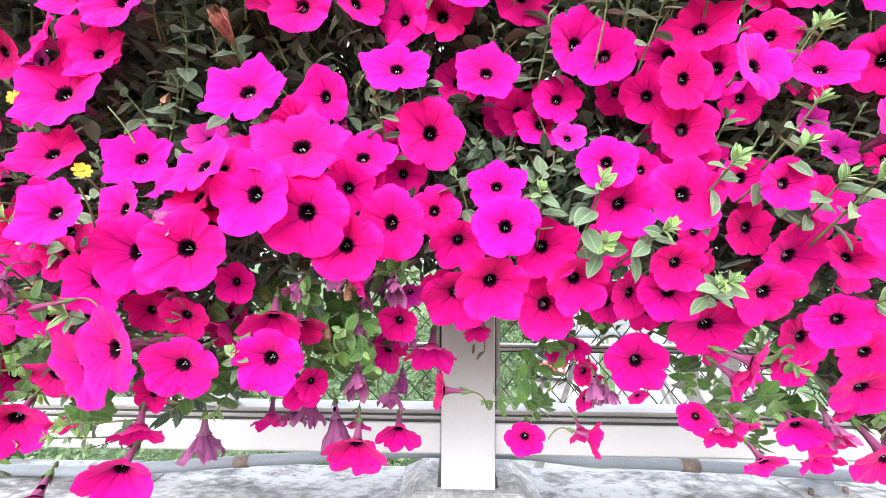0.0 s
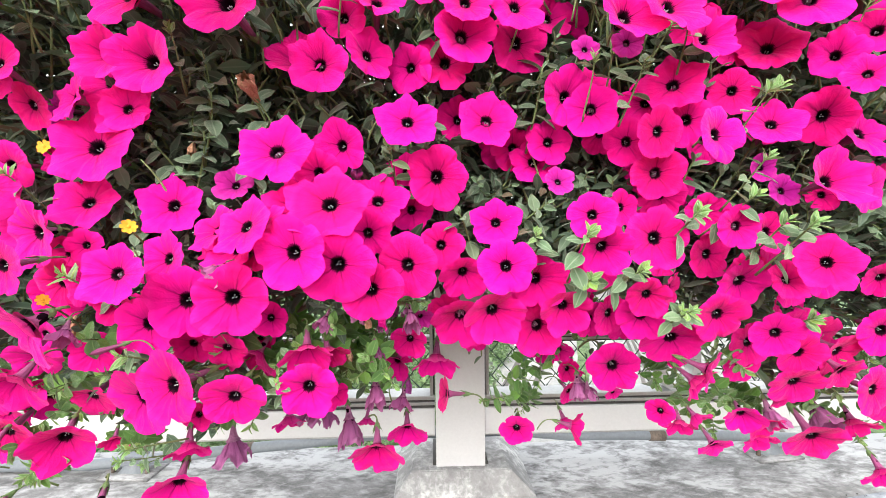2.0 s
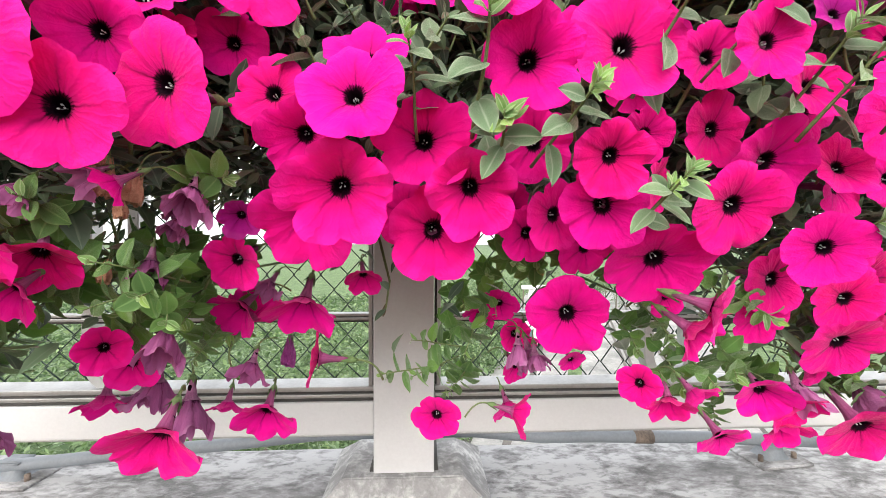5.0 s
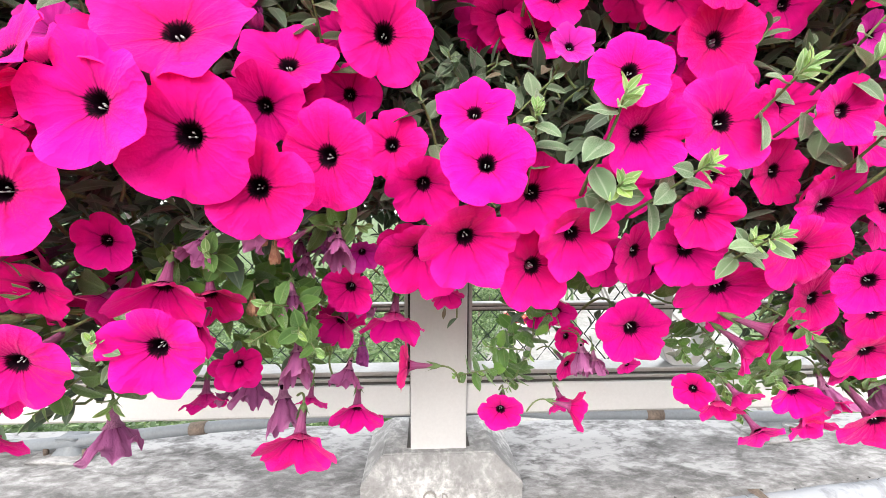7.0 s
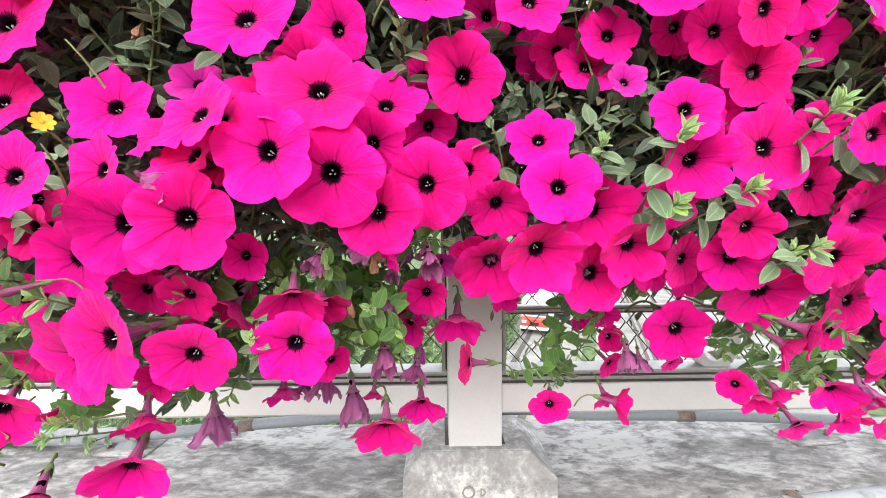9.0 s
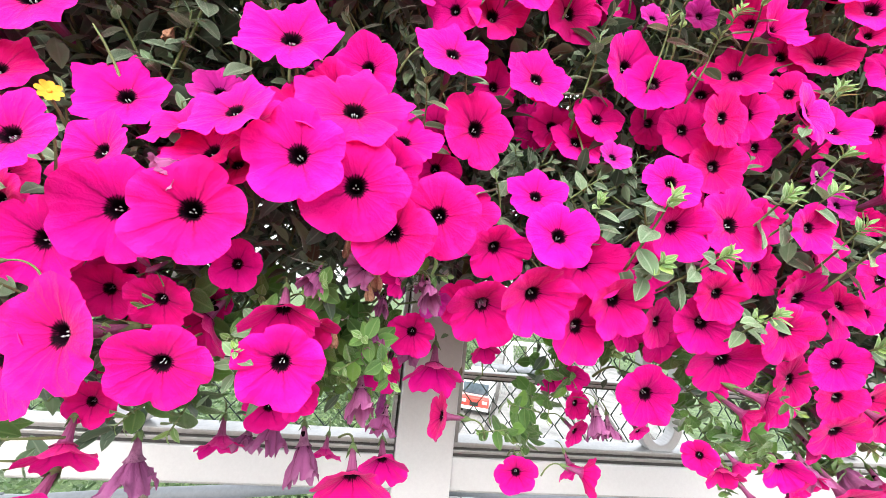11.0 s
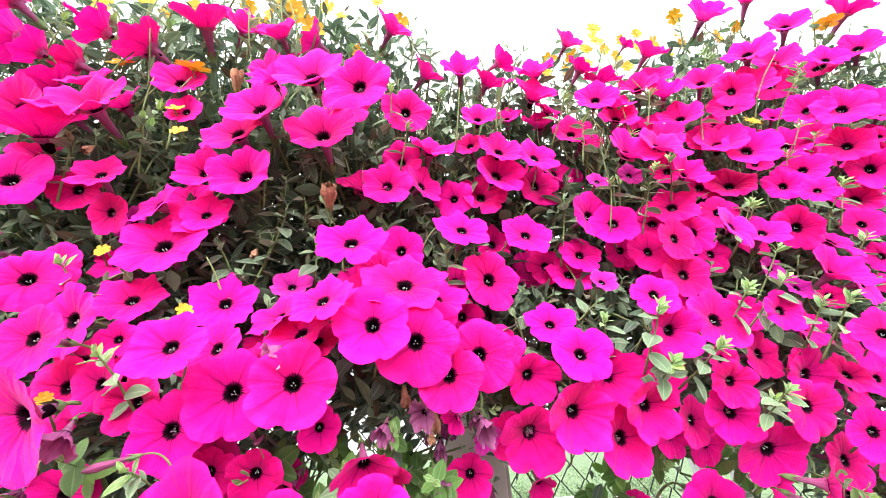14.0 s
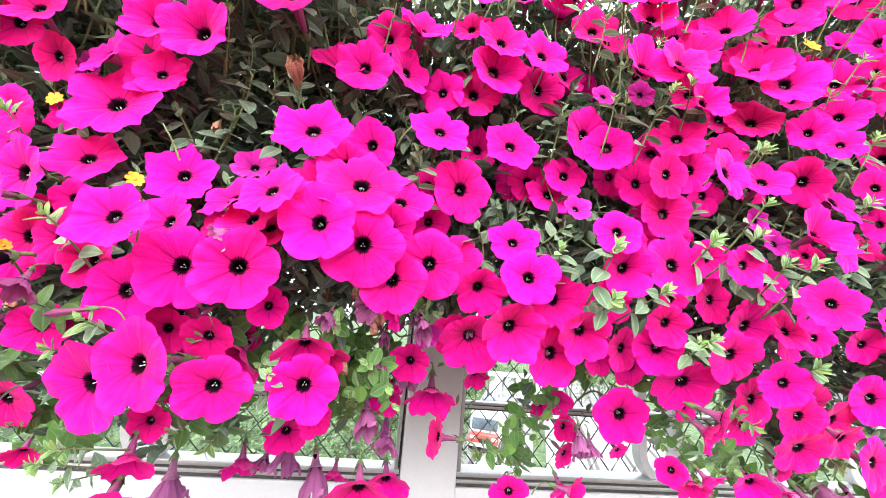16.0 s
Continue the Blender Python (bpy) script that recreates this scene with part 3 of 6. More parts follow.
def strip(name, line, half, z, material):
    """A flat band along a line on the far ground."""
    bm = bmesh.new()
    pts = [Vector((x, y, z)) for x, y in line]
    rows = []
    for i, p in enumerate(pts):
        d = (pts[min(i + 1, len(pts) - 1)] - pts[max(i - 1, 0)]).normalized()
        s = Vector((d.y, -d.x, 0))
        rows.append((bm.verts.new(p - s * half), bm.verts.new(p + s * half)))
    for a, b in zip(rows, rows[1:]):
        bm.faces.new((a[0], a[1], b[1], b[0]))
    return mesh_of(name, bm, material)


road = tagged(new("road", strip("road", ((-2.0, 3.0), (1.5, 12.0), (6.6, 24.0), (11.0, 36.0), (20.0, 62.0)), 2.6, GZ + 0.03, ROADWAY)), "pale concrete track with dark wheel ruts far below", "road", kind="structure")
for off in (-0.85, 0.75):
    part("rut", strip("rut", [(x + off, y) for x, y in ((-2.0, 3.0), (1.5, 12.0), (6.6, 24.0), (11.0, 36.0), (20.0, 62.0))], 0.16, GZ + 0.04, RUT), None, road)
yard = tagged(new("yard_pavement", strip("yard_pavement", ((6.0, 3.0), (14.0, 20.0), (22.0, 40.0), (32.0, 62.0)), 5.0, GZ + 0.02, ROADWAY)), "pale paved yard beside the track far below", "pavement", kind="structure")
for off in (-2.6, -2.2, 0.2, 2.4):
    part("seam", strip("seam", [(x + off, y) for x, y in ((6.0, 3.0), (14.0, 20.0), (22.0, 40.0), (32.0, 62.0))], 0.10, GZ + 0.035, RUT), None, yard)

# van that stands on the track
van = thing("delivery_van", "white van with a red front standing on the pale track", "van", "", pose(6.35, 24.6, GZ + 0.04, 0, 0, -22))
part("body", boxed(-0.95, 0.95, 0.0, 4.2, 0.45, 2.25, 0.12), VAN_WHITE, van)
part("nose", boxed(-0.93, 0.93, -0.45, 0.05, 0.45, 1.15, 0.10), VAN_RED, van, "red front panel")
part("windscreen", boxed(-0.82, 0.82, -0.04, 0.02, 1.25, 1.95, 0.02), GLASS_DARK, van, "dark windscreen")
part("bumper", boxed(-0.95, 0.95, -0.55, -0.40, 0.38, 0.58, 0.04), VAN_WHITE, van)
part("grille", boxed(-0.28, 0.28, -0.47, -0.44, 0.62, 0.86, 0.01), TYRE, van, "dark grille")
for sx in (-0.68, 0.68):
    part("headlight", boxed(sx - 0.16, sx + 0.16, -0.48, -0.42, 0.78, 0.98, 0.03), STEEL, van, "pale headlight")
    for wy in (0.35, 3.4):
        wheel = part("wheel", pipe_mesh("wheel", [(sx * 1.3 - 0.10, wy, 0.33), (sx * 1.3 + 0.10, wy, 0.33)], 0.33, TYRE, 18), None, van)
        part("hubcap", pipe_mesh("hubcap", [(sx * 1.3 - 0.11, wy, 0.33), (sx * 1.3 + 0.11, wy, 0.33)], 0.17, STEEL, 14), None, wheel)

# white trestle with a pipe on it
tres = thing("pipe_trestle", "white-painted steel trestle carrying a grey pipe", "trestle")
for tx in (8.6, 10.3, 12.0):
    for dx in (-0.55, 0.0, 0.55):
        part("leg", pipe_mesh("leg", [(tx + dx, 30.0, GZ), (tx + dx * 0.25, 30.0, -3.0)], 0.09, VAN_WHITE, 6), None, tres)
part("top_beam", boxed(7.8, 13.2, 29.8, 30.2, -3.05, -2.75, 0.02), VAN_WHITE, tres)
part("pipe_run", pipe_mesh("pipe_run", [(7.4, 29.7, -4.9), (13.6, 29.7, -4.9)], 0.30, PIPE, 12), None, tres)


def shrub(x, y, r, h, seed):
    """A rounded bush of many leaves with gaps."""
    rg = random.Random(seed)
    e = thing("shrub", "leafy green bush on the bank below", "shrub", "bushes on the bank", pose(x, y, GZ))
    v, f = [], []
    tube_mesh(v, f, [(0, 0, 0), (0.05, 0, h * 0.3), (0.1, 0.05, h * 0.6)], [0.08, 0.06, 0.04], 6)
    part("trunk", lists_to_mesh("trunk", v, f, RUST), None, e)
    v, f = [], []
    lumps = [(rg.uniform(-r, r) * 0.6, rg.uniform(-r, r) * 0.6, h * rg.uniform(0.25, 0.8), rg.uniform(0.3, 0.55)) for _ in range(7)]
    for _ in range(900):
        cx, cy, cz, k = rg.choice(lumps)
        d = Vector((rg.gauss(0, 1), rg.gauss(0, 1), rg.gauss(0, 0.8))).normalized() * rg.uniform(0.5, 1.0) * k * r
        p = Vector((cx, cy, cz)) + d
        a, b = Vector((rg.gauss(0, 1), rg.gauss(0, 1), rg.gauss(0, 1))).normalized(), Vector((rg.gauss(0, 1), rg.gauss(0, 1), rg.gauss(0, 1))).normalized()
        s = rg.uniform(0.07, 0.16)
        n = len(v)
        v += [p - a * s, p + b * s * 0.45, p + a * s, p - b * s * 0.45]
        f.append((n, n + 1, n + 2, n + 3))
    part("crown", lists_to_mesh("crown", v, f, HEDGE, False), None, e)


for k in range(26):
    rg = random.Random(900 + k)
    yy = rg.uniform(9, 40)
    shrub(-9.0 + rg.uniform(0, 8.0) + 0.22 * yy - (2.5 if yy < 16 else 0), yy, rg.uniform(0.9, 1.7), rg.uniform(1.0, 2.4), 300 + k)
for k in range(9):
    rg = random.Random(950 + k)
    yy = rg.uniform(34, 60)
    shrub(4.0 + rg.uniform(-3, 22) + 0.1 * yy, yy + 6, rg.uniform(1.6, 2.6), rg.uniform(2.5, 4.5), 400 + k)

for k in range(16):
    rg = random.Random(980 + k)
    shrub(1.0 + 2.0 * k + rg.uniform(-0.8, 0.8), rg.uniform(37, 46) + 0.4 * k, rg.uniform(1.8, 2.8), rg.uniform(3.6, 6.2), 500 + k)

# low plants that cover the bank
rg = random.Random(5)
v, f = [], []
for _ in range(42000):
    y = rg.uniform(2.2, 14) if rg.random() < 0.25 else rg.uniform(12, 52)
    x = 0.30 * y - 2.5 - rg.random() ** 1.3 * (8 + 1.1 * y)
    p = Vector((x, y, GZ + 0.7 * rg.random() ** 2 + 0.02))
    a, b = Vector((rg.gauss(0, 1), rg.gauss(0, 1), rg.gauss(0, 0.7))).normalized(), Vector((rg.gauss(0, 1), rg.gauss(0, 1), rg.gauss(0, 0.7))).normalized()
    s = rg.uniform(0.05, 0.12) * (1 + 0.05 * y)
    n = len(v)
    v += [p - a * s, p + b * s * 0.5, p + a * s, p - b * s * 0.5]
    f.append((n, n + 1, n + 2, n + 3))
cover = new("ground_cover", lists_to_mesh("ground_cover", v, f, HEDGE, False))
tagged(cover, "leafy green low plants covering the bank below", "plants", kind="stuff")


# ---- blooms ----
def corolla_mesh(name, seed, depth, curl, ruffle, material, sharp=0.0):
    """Five broad uneven lobes of a bloom of radius 1, facing +z, with its throat at the origin; the lobe at 72 degrees is the upper one."""
    rng = random.Random(seed)
    bm = bmesh.new()
    segs, rings = 60, 10
    lobes = [rng.uniform(0.93, 1.04) for _ in range(5)]
    bend = [rng.uniform(-1, 1) for _ in range(5)]
    notch = [rng.uniform(0.05, 0.15) for _ in range(5)]
    tips = [rng.uniform(0.0, 0.05) + sharp * rng.uniform(0.6, 1.2) for _ in range(5)]
    tips[1] += 0.03
    bounds = [math.radians(72 * k + 36 + rng.uniform(-7, 7)) for k in range(5)]
    ph = rng.uniform(0, 6.28)
    grid = []
    for j in range(rings):
        u = j / (rings - 1)
        row = []
        for i in range(segs):
            a = 2 * math.pi * i / segs
            k = next((n for n in range(5) if a < bounds[n]), 0)
            lo, hi = bounds[k - 1], bounds[k]
            if k == 0:
                lo -= 2 * math.pi
            b = a - 2 * math.pi if k == 0 and a > math.pi else a
            t = (2 * b - lo - hi) / (hi - lo)
            q = abs(t)
            c = t * math.pi / 5
            cut = notch[k] if t > 0 else notch[k - 1]
            edge = lobes[k] * (1 - 0.085 * q ** 2.4) - cut * max(0, (q - 0.76) / 0.24) ** 1.7 + tips[k] * math.exp(-(t / 0.24) ** 2)
            edge *= 1 - 0.05 * math.cos(a - 1.2566)
            edge += 0.035 * noise.noise((2.1 * math.cos(a), 2.1 * math.sin(a), seed * 3.7)) + 0.016 * noise.noise((6.5 * math.cos(a), 6.5 * math.sin(a), seed * 1.3))
            r = 0.165 + (edge - 0.165) * u
            z = depth * (r ** 0.75 - 0.165 ** 0.75) - curl * u ** 3 * (0.6 + 0.5 * bend[k] * (1 - q * 0.4))
            z += ruffle * u ** 2 * (math.cos(5 * a) * 0.5 + 0.35 * math.sin(9 * a + ph) + 0.25 * math.sin(15 * a + 2 * ph))
            z -= 0.065 * u ** 0.7 * math.exp(-(c / 0.08) ** 2) * (1.25 - u)
            z += 0.028 * u * math.cos(1.5 * math.pi * t + ph) * (0.6 + 0.4 * bend[k])
            z += 0.06 * u * math.exp(-((q - 1) / 0.16) ** 2) * (1 if t > 0 else 0.3)
            row.append(bm.verts.new((r * math.cos(a), r * math.sin(a), z)))
        grid.append(row)
    inner = []
    for rr, zz in ((0.13, -0.10), (0.10, -0.34), (0.02, -0.46)):
        inner.append([bm.verts.new((rr * math.cos(2 * math.pi * i / segs), rr * math.sin(2 * math.pi * i / segs), zz)) for i in range(segs)])
    stack = list(reversed(inner)) + grid
    for a, b in zip(stack, stack[1:]):
        for i in range(segs):
            bm.faces.new((a[i], b[i], b[(i + 1) % segs], a[(i + 1) % segs]))
    return mesh_of(name, bm, material)


def lathe(name, profile, material, sides=12, flute=0.0):
    bm = bmesh.new()
    rows = []
    for r, z in profile:
        rows.append([bm.verts.new((r * (1 + flute * math.cos(5 * 2 * math.pi * i / sides)) * math.cos(2 * math.pi * i / sides), r * (1 + flute * math.cos(5 * 2 * math.pi * i / sides)) * math.sin(2 * math.pi * i / sides), z)) for i in range(sides)])
    for a, b in zip(rows, rows[1:]):
        for i in range(sides):
            bm.faces.new((a[i], b[i], b[(i + 1) % sides], a[(i + 1) % sides]))
    bm.faces.new(list(reversed(rows[0])))
    return mesh_of(name, bm, material)


def calyx_mesh():
    """Green cup with five narrow sepals."""
    bm = bmesh.new()
    rows = []
    for r, z in ((0.045, -1.33), (0.09, -1.22), (0.125, -1.08), (0.135, -1.0)):
        rows.append([bm.verts.new((r * math.cos(math.pi * k / 10), r * math.sin(math.pi * k / 10), z)) for k in range(20)])
    for u in (0.5, 1.0):
        ring = []
        for k in range(20):
            tip = (1.0, 0.45, 0.0, 0.45)[k % 4]
            a = math.pi * k / 10
            a += (0.0, -0.10, 0.0, 0.10)[k % 4] * u
            r = 0.135 + 0.10 * u * tip
            ring.append(bm.verts.new((r * math.cos(a), r * math.sin(a), -1.0 + 0.30 * u * tip)))
        rows.append(ring)
    for a, b in zip(rows, rows[1:]):
        for k in range(20):
            bm.faces.new((a[k], a[(k + 1) % 20], b[(k + 1) % 20], b[k]))
    bm.faces.new(list(reversed(rows[0])))
    return mesh_of("calyx", bm, SEPAL)


def anther_mesh():
    v, f = [], []
    for dx, dy, dz in ((-0.045, -0.02, 0.0), (0.04, -0.03, -0.01), (0.0, 0.045, -0.05)):
        tube_mesh(v, f, [(dx * 0.7, dy * 0.7, -0.17), (dx, dy, dz - 0.06)], 0.008, 4)
        tube_mesh(v, f, [(dx, dy, dz - 0.09), (dx, dy, dz - 0.06), (dx, dy, dz - 0.03)], [0.008, 0.019, 0.008], 6)
    return lists_to_mesh("stamen_tuft", v, f, ANTHER)


def stalk_mesh(seed):
    rng = random.Random(seed)
    v, f = [], []
    sx = rng.uniform(-0.5, 0.5)
    pts = [(sx * u * u, -0.9 * u * u + 0.1 * u, -1.25 - 1.5 * u + 0.4 * u * u) for u in [k / 6 for k in range(7)]]
    tube_mesh(v, f, pts, [0.045, 0.04, 0.04, 0.04, 0.042, 0.045, 0.05], 6)
    return lists_to_mesh("stalk", v, f, STEM)


OPEN_COROLLAS = [corolla_mesh("corolla", 100 + k, 0.34 + 0.05 * (k % 5), 0.10 + 0.045 * (k * 3 % 5), 0.045 + 0.012 * (k * 2 % 5), PETAL) for k in range(15)]
POINTED = [corolla_mesh("corolla", 130 + k, 0.30 + 0.06 * (k % 4), 0.02 + 0.05 * (k * 3 % 4), 0.07 + 0.02 * (k % 3), PETAL, 0.11) for k in range(8)]
CUPPED = [corolla_mesh("corolla", 150 + k, 0.58 + 0.09 * (k % 4), 0.12 + 0.06 * (k * 3 % 4), 0.07 + 0.02 * (k % 3), PETAL, 0.03 * (k % 3)) for k in range(9)]
FUNNELS = [corolla_mesh("corolla", s, d, c, r, PETAL) for s, d, c, r in ((11, 0.95, 0.12, 0.10), (12, 0.95, 0.18, 0.13), (13, 0.95, 0.08, 0.09), (14, 0.95, 0.05, 0.14))]
NODDING = [corolla_mesh("corolla", s, d, c, r, PETAL) for s, d, c, r in ((15, 0.95, 0.20, 0.10), (16, 0.95, 0.26, 0.12), (17, 0.95, 0.14, 0.13), (18, 0.95, 0.30, 0.09))]
PURPLES = [corolla_mesh("corolla", s, d, c, r, PETAL_PURPLE) for s, d, c, r in ((21, 0.5, 0.12, 0.12), (22, 0.6, 0.05, 0.10))]
def funnel_back(depth, reach, short, material):
    """Outer side of the tube and of the root of the limb, a hair behind it."""
    prof = [(0.055, -1.25 * short), (0.075, -1.05 * short), (0.10, -0.7 * short), (0.135, -0.33 * short), (0.165, -0.10 * short)]
    for k in range(0, 6):
        r = 0.185 + (reach - 0.185) * k / 5
        prof.append((r, depth * (r ** 0.75 - 0.165 ** 0.75) - 0.03 - 0.04 * k / 5))
    return lathe("tube", prof, material, 20, 0.03)


TUBES = [lathe("tube", ((0.055, -1.25), (0.075, -1.05), (0.10, -0.7), (0.13, -0.35), (0.20, -0.12), (0.27, -0.03), (0.38, -0.01)), TUBE, 15, 0.05), funnel_back(0.95, 0.33, 0.85, TUBE), funnel_back(0.95, 0.33, 0.68, TUBE)]
CALYX, STAMENS = calyx_mesh(), anther_mesh()
STALKS = [stalk_mesh(s) for s in range(4)]
FRONT, AXES, BORNE = [], [], []
pick = random.Random(77)


def facing(x, y, z, az, el, size, spin=0.0):
    """Pose whose +z looks out of the mass: az to the right and el up, in degrees, from straight at the viewer's side (-y)."""
    a, e = radians(az), radians(el)
    n = Vector((math.sin(a) * math.cos(e), -math.cos(a) * math.cos(e), math.sin(e)))
    up = Vector((0, 0, 1)) if abs(n.z) < 0.97 else Vector((0, 1, 0))
    xa = up.cross(n).normalized()
    ya = n.cross(xa)
    m = Matrix((xa, ya, n)).transposed().to_4x4()
    return Matrix.Translation((x, y, z)) @ m @ pose(0, 0, 0, 0, 0, spin) @ Matrix.Diagonal((size, size, size, 1))


def flower(shapes, tube, label, x, y, z, az, el, r, name="petunia_flower", short=1.0):
    """A bloom with its tube, calyx, stamens and stalk; short draws the tube in."""
    f = thing(name, label, "flower", "petunia flowers on the planter", facing(x, y, z, az, el, r))
    c = part("corolla", pick.choice(shapes), None, f)
    c.matrix_basis = pose(0, 0, 0, pick.uniform(-4, 4), pick.uniform(-4, 4), 18 + pick.uniform(-16, 16)) @ Matrix.Diagonal((pick.uniform(0.94, 1.06), pick.uniform(0.94, 1.06), pick.uniform(0.8, 1.2) if short == 1.0 else 1.0, 1))
    draw = Matrix.Diagonal((1, 1, short, 1))
    neck = part("tube", tube, None, f)
    cup = part("calyx", CALYX, None, f)
    cup.matrix_basis = draw
    part("stamen_tuft", STAMENS, None, c)
    stalk = part("stalk", pick.choice(STALKS), None, f)
    stalk.matrix_basis = draw
    BORNE.append((stalk, neck, cup, f.matrix_world.copy(), draw, len(FRONT)))
    FRONT.append((x, y, z))
    AXES.append((*f.matrix_world.col[2].xyz.normalized(), r))
    return f


def bloom(x, y, z, az, el, r):
    shapes = CUPPED if z > 0.98 else (POINTED if el >= 12 else OPEN_COROLLAS)
    return flower(shapes, TUBES[0], "open magenta-pink petunia flower with a dark throat", x, y, z, az, el, r)


def nodding(x, y, z, az, el, r):
    return flower(NODDING, TUBES[2], "magenta-pink petunia flower nodding on its mauve tube", x, y, z, az, el, r, "nodding_petunia", 0.68)


def trumpet(x, y, z, az, el, r):
    return flower(FUNNELS, TUBES[1], "magenta-pink trumpet petunia with a dusky mauve tube", x, y, z, az, el, r, "trumpet_petunia", 0.85)


def purple_bloom(x, y, z, az, el, r):
    return flower(PURPLES, TUBES[0], "small purple half-open ageing petunia flower", x, y, z, az, el, r, "purple_petunia")


def crumple(name, seed, material):
    """A spent corolla, shrivelled lengthwise."""
    rng = random.Random(seed)
    bm = bmesh.new()
    rows = []
    for j in range(9):
        u = j / 8
        rad = 0.10 + 0.30 * u ** 1.2 * (1 - 0.55 * max(0, u - 0.75) / 0.25)
        rows.append([bm.verts.new(((rad * (1 + 0.35 * math.cos(5 * a + 3 * u) + 0.12 * rng.uniform(-1, 1))) * math.cos(a) + 0.12 * u * u, rad * (1 + 0.35 * math.cos(5 * a + 3 * u)) * math.sin(a), -1.2 + 1.5 * u + 0.08 * rng.uniform(-1, 1) * u)) for a in [2 * math.pi * i / 20 for i in range(20)]])
    for a, b in zip(rows, rows[1:]):
        for i in range(20):
            bm.faces.new((a[i], b[i], b[(i + 1) % 20], a[(i + 1) % 20]))
    return mesh_of(name, bm, material)


SPENT = [crumple("spent_corolla", s, m) for s, m in ((31, WILT), (32, DRY), (33, WILT))]
BUDS = [lathe("furled_corolla", ((0.05, -1.2), (0.09, -0.9), (0.11, -0.4), (0.15, 0.0), (0.17, 0.25), (0.11, 0.5), (0.02, 0.7)), TUBE, 15, 0.16)]


def limp(seed, depth, curl, ruffle, squeeze):
    """A fading corolla that has folded together and hangs crumpled."""
    me = corolla_mesh("corolla", seed, depth, curl, ruffle, MAUVE)
    for q in me.vertices:
        c = q.co
        rad = math.hypot(c.x, c.y)
        w = noise.noise_vector(c * 2.3 + Vector((seed, 0, 0)))
        c.x = c.x * (1 - (1 - squeeze) * min(1, rad * 1.6)) + 0.16 * rad * w.x
        c.y += 0.20 * rad * w.y
        c.z += 0.30 * rad * w.z + 0.10 * rad * math.sin(9 * math.atan2(c.y, c.x) + seed)
    return me


DROOPING = [limp(41, 1.35, 0.2, 0.16, 0.70), limp(42, 1.5, 0.15, 0.2, 0.55), limp(43, 1.2, 0.3, 0.22, 0.85), limp(44, 1.6, 0.1, 0.14, 0.62)]
DROOP_TUBE = funnel_back(1.4, 0.30, 0.55, DUSK)
DRIED = [crumple("spent_corolla", 34, DRY), crumple("spent_corolla", 35, DRY)]


def hanging(x, y, z, az, el, r):
    f = flower(DROOPING, DROOP_TUBE, "fading mauve petunia flower hanging limp", x, y, z, az, el, r, "limp_petunia", 0.55)
    FRONT.pop()
    AXES.pop()
    BORNE.pop()
    return f


def dried(x, y, z, az, el, r):
    f = thing("dried_petunia", "dry tan withered petunia flower among the leaves", "flower", "dried petunias", facing(x, y, z, az, el, r))
    part("spent_corolla", pick.choice(DRIED), None, f)
    part("calyx", CALYX, None, f)
    part("stalk", pick.choice(STALKS), None, f)
    return f


def wilted(x, y, z, az, el, r):
    f = thing("wilted_petunia", "shrivelled spent petunia flower hanging among the leaves", "flower", "wilted petunias", facing(x, y, z, az, el, r))
    part("spent_corolla", pick.choice(SPENT), None, f)
    part("calyx", CALYX, None, f)
    part("stalk", pick.choice(STALKS), None, f)
    return f


def bud(x, y, z, az, el, r):
    f = thing("petunia_bud", "furled mauve petunia bud on a green calyx", "flower bud", "petunia buds", facing(x, y, z, az, el, r))
    part("furled_corolla", BUDS[0], None, f)
    part("calyx", CALYX, None, f)
    part("stalk", pick.choice(STALKS), None, f)
    return f


bud(-0.310, 0.272, 0.725, -70, -15, 0.0150)
bud(-0.224, 0.278, 0.737, 0, 20, 0.0089)
bud(-0.223, 0.288, 0.734, 0, -20, 0.0116)
dried(-0.427, 0.286, 1.000, 0, -60, 0.0110)
dried(-0.194, 0.290, 0.958, 0, 20, 0.0210)
dried(-0.121, 0.349, 0.689, 10, -60, 0.0108)
dried(-0.104, 0.332, 0.742, 10, -78, 0.0150)
wilted(-0.094, 0.338, 0.738, -20, -75, 0.0150)
wilted(-0.118, 0.345, 0.760, 10, -70, 0.0140)
dried(-0.097, 0.332, 0.728, 10, -75, 0.0101)
nodding(-0.501, 0.355, 0.604, 0, -35, 0.0221)
nodding(-0.435, 0.363, 0.604, 22, -27, 0.0319)
nodding(-0.403, 0.291, 0.695, 0, -35, 0.0273)
nodding(-0.368, 0.347, 0.610, 20, -45, 0.0141)
nodding(-0.365, 0.320, 0.552, 22, -30, 0.0293)
nodding(-0.319, 0.300, 0.984, -4, -4, 0.0247)
nodding(-0.276, 0.295, 0.976, -4, -4, 0.0310)
nodding(-0.274, 0.348, 0.661, 0, -40, 0.0100)
nodding(-0.270, 0.300, 0.592, 14, -25, 0.0279)
bloom(-0.201, 0.285, 0.809, -25, 28, 0.0270)
bloom(-0.222, 0.292, 0.826, -30, 38, 0.0250)
bloom(-0.179, 0.278, 0.829, -5, 34, 0.0240)
bloom(-0.155, 0.285, 0.847, 10, 30, 0.0240)
hanging(-0.208, 0.270, 0.795, -50, -35, 0.0115)
bloom(-0.242, 0.277, 0.766, 8, 2, 0.0325)
nodding(-0.150, 0.305, 0.716, 16, -48, 0.0240)
nodding(-0.143, 0.323, 0.687, -10, -35, 0.0175)
bloom(-0.143, 0.260, 0.807, -4, 4, 0.0289)
nodding(-0.118, 0.347, 1.045, 0, 0, 0.0247)
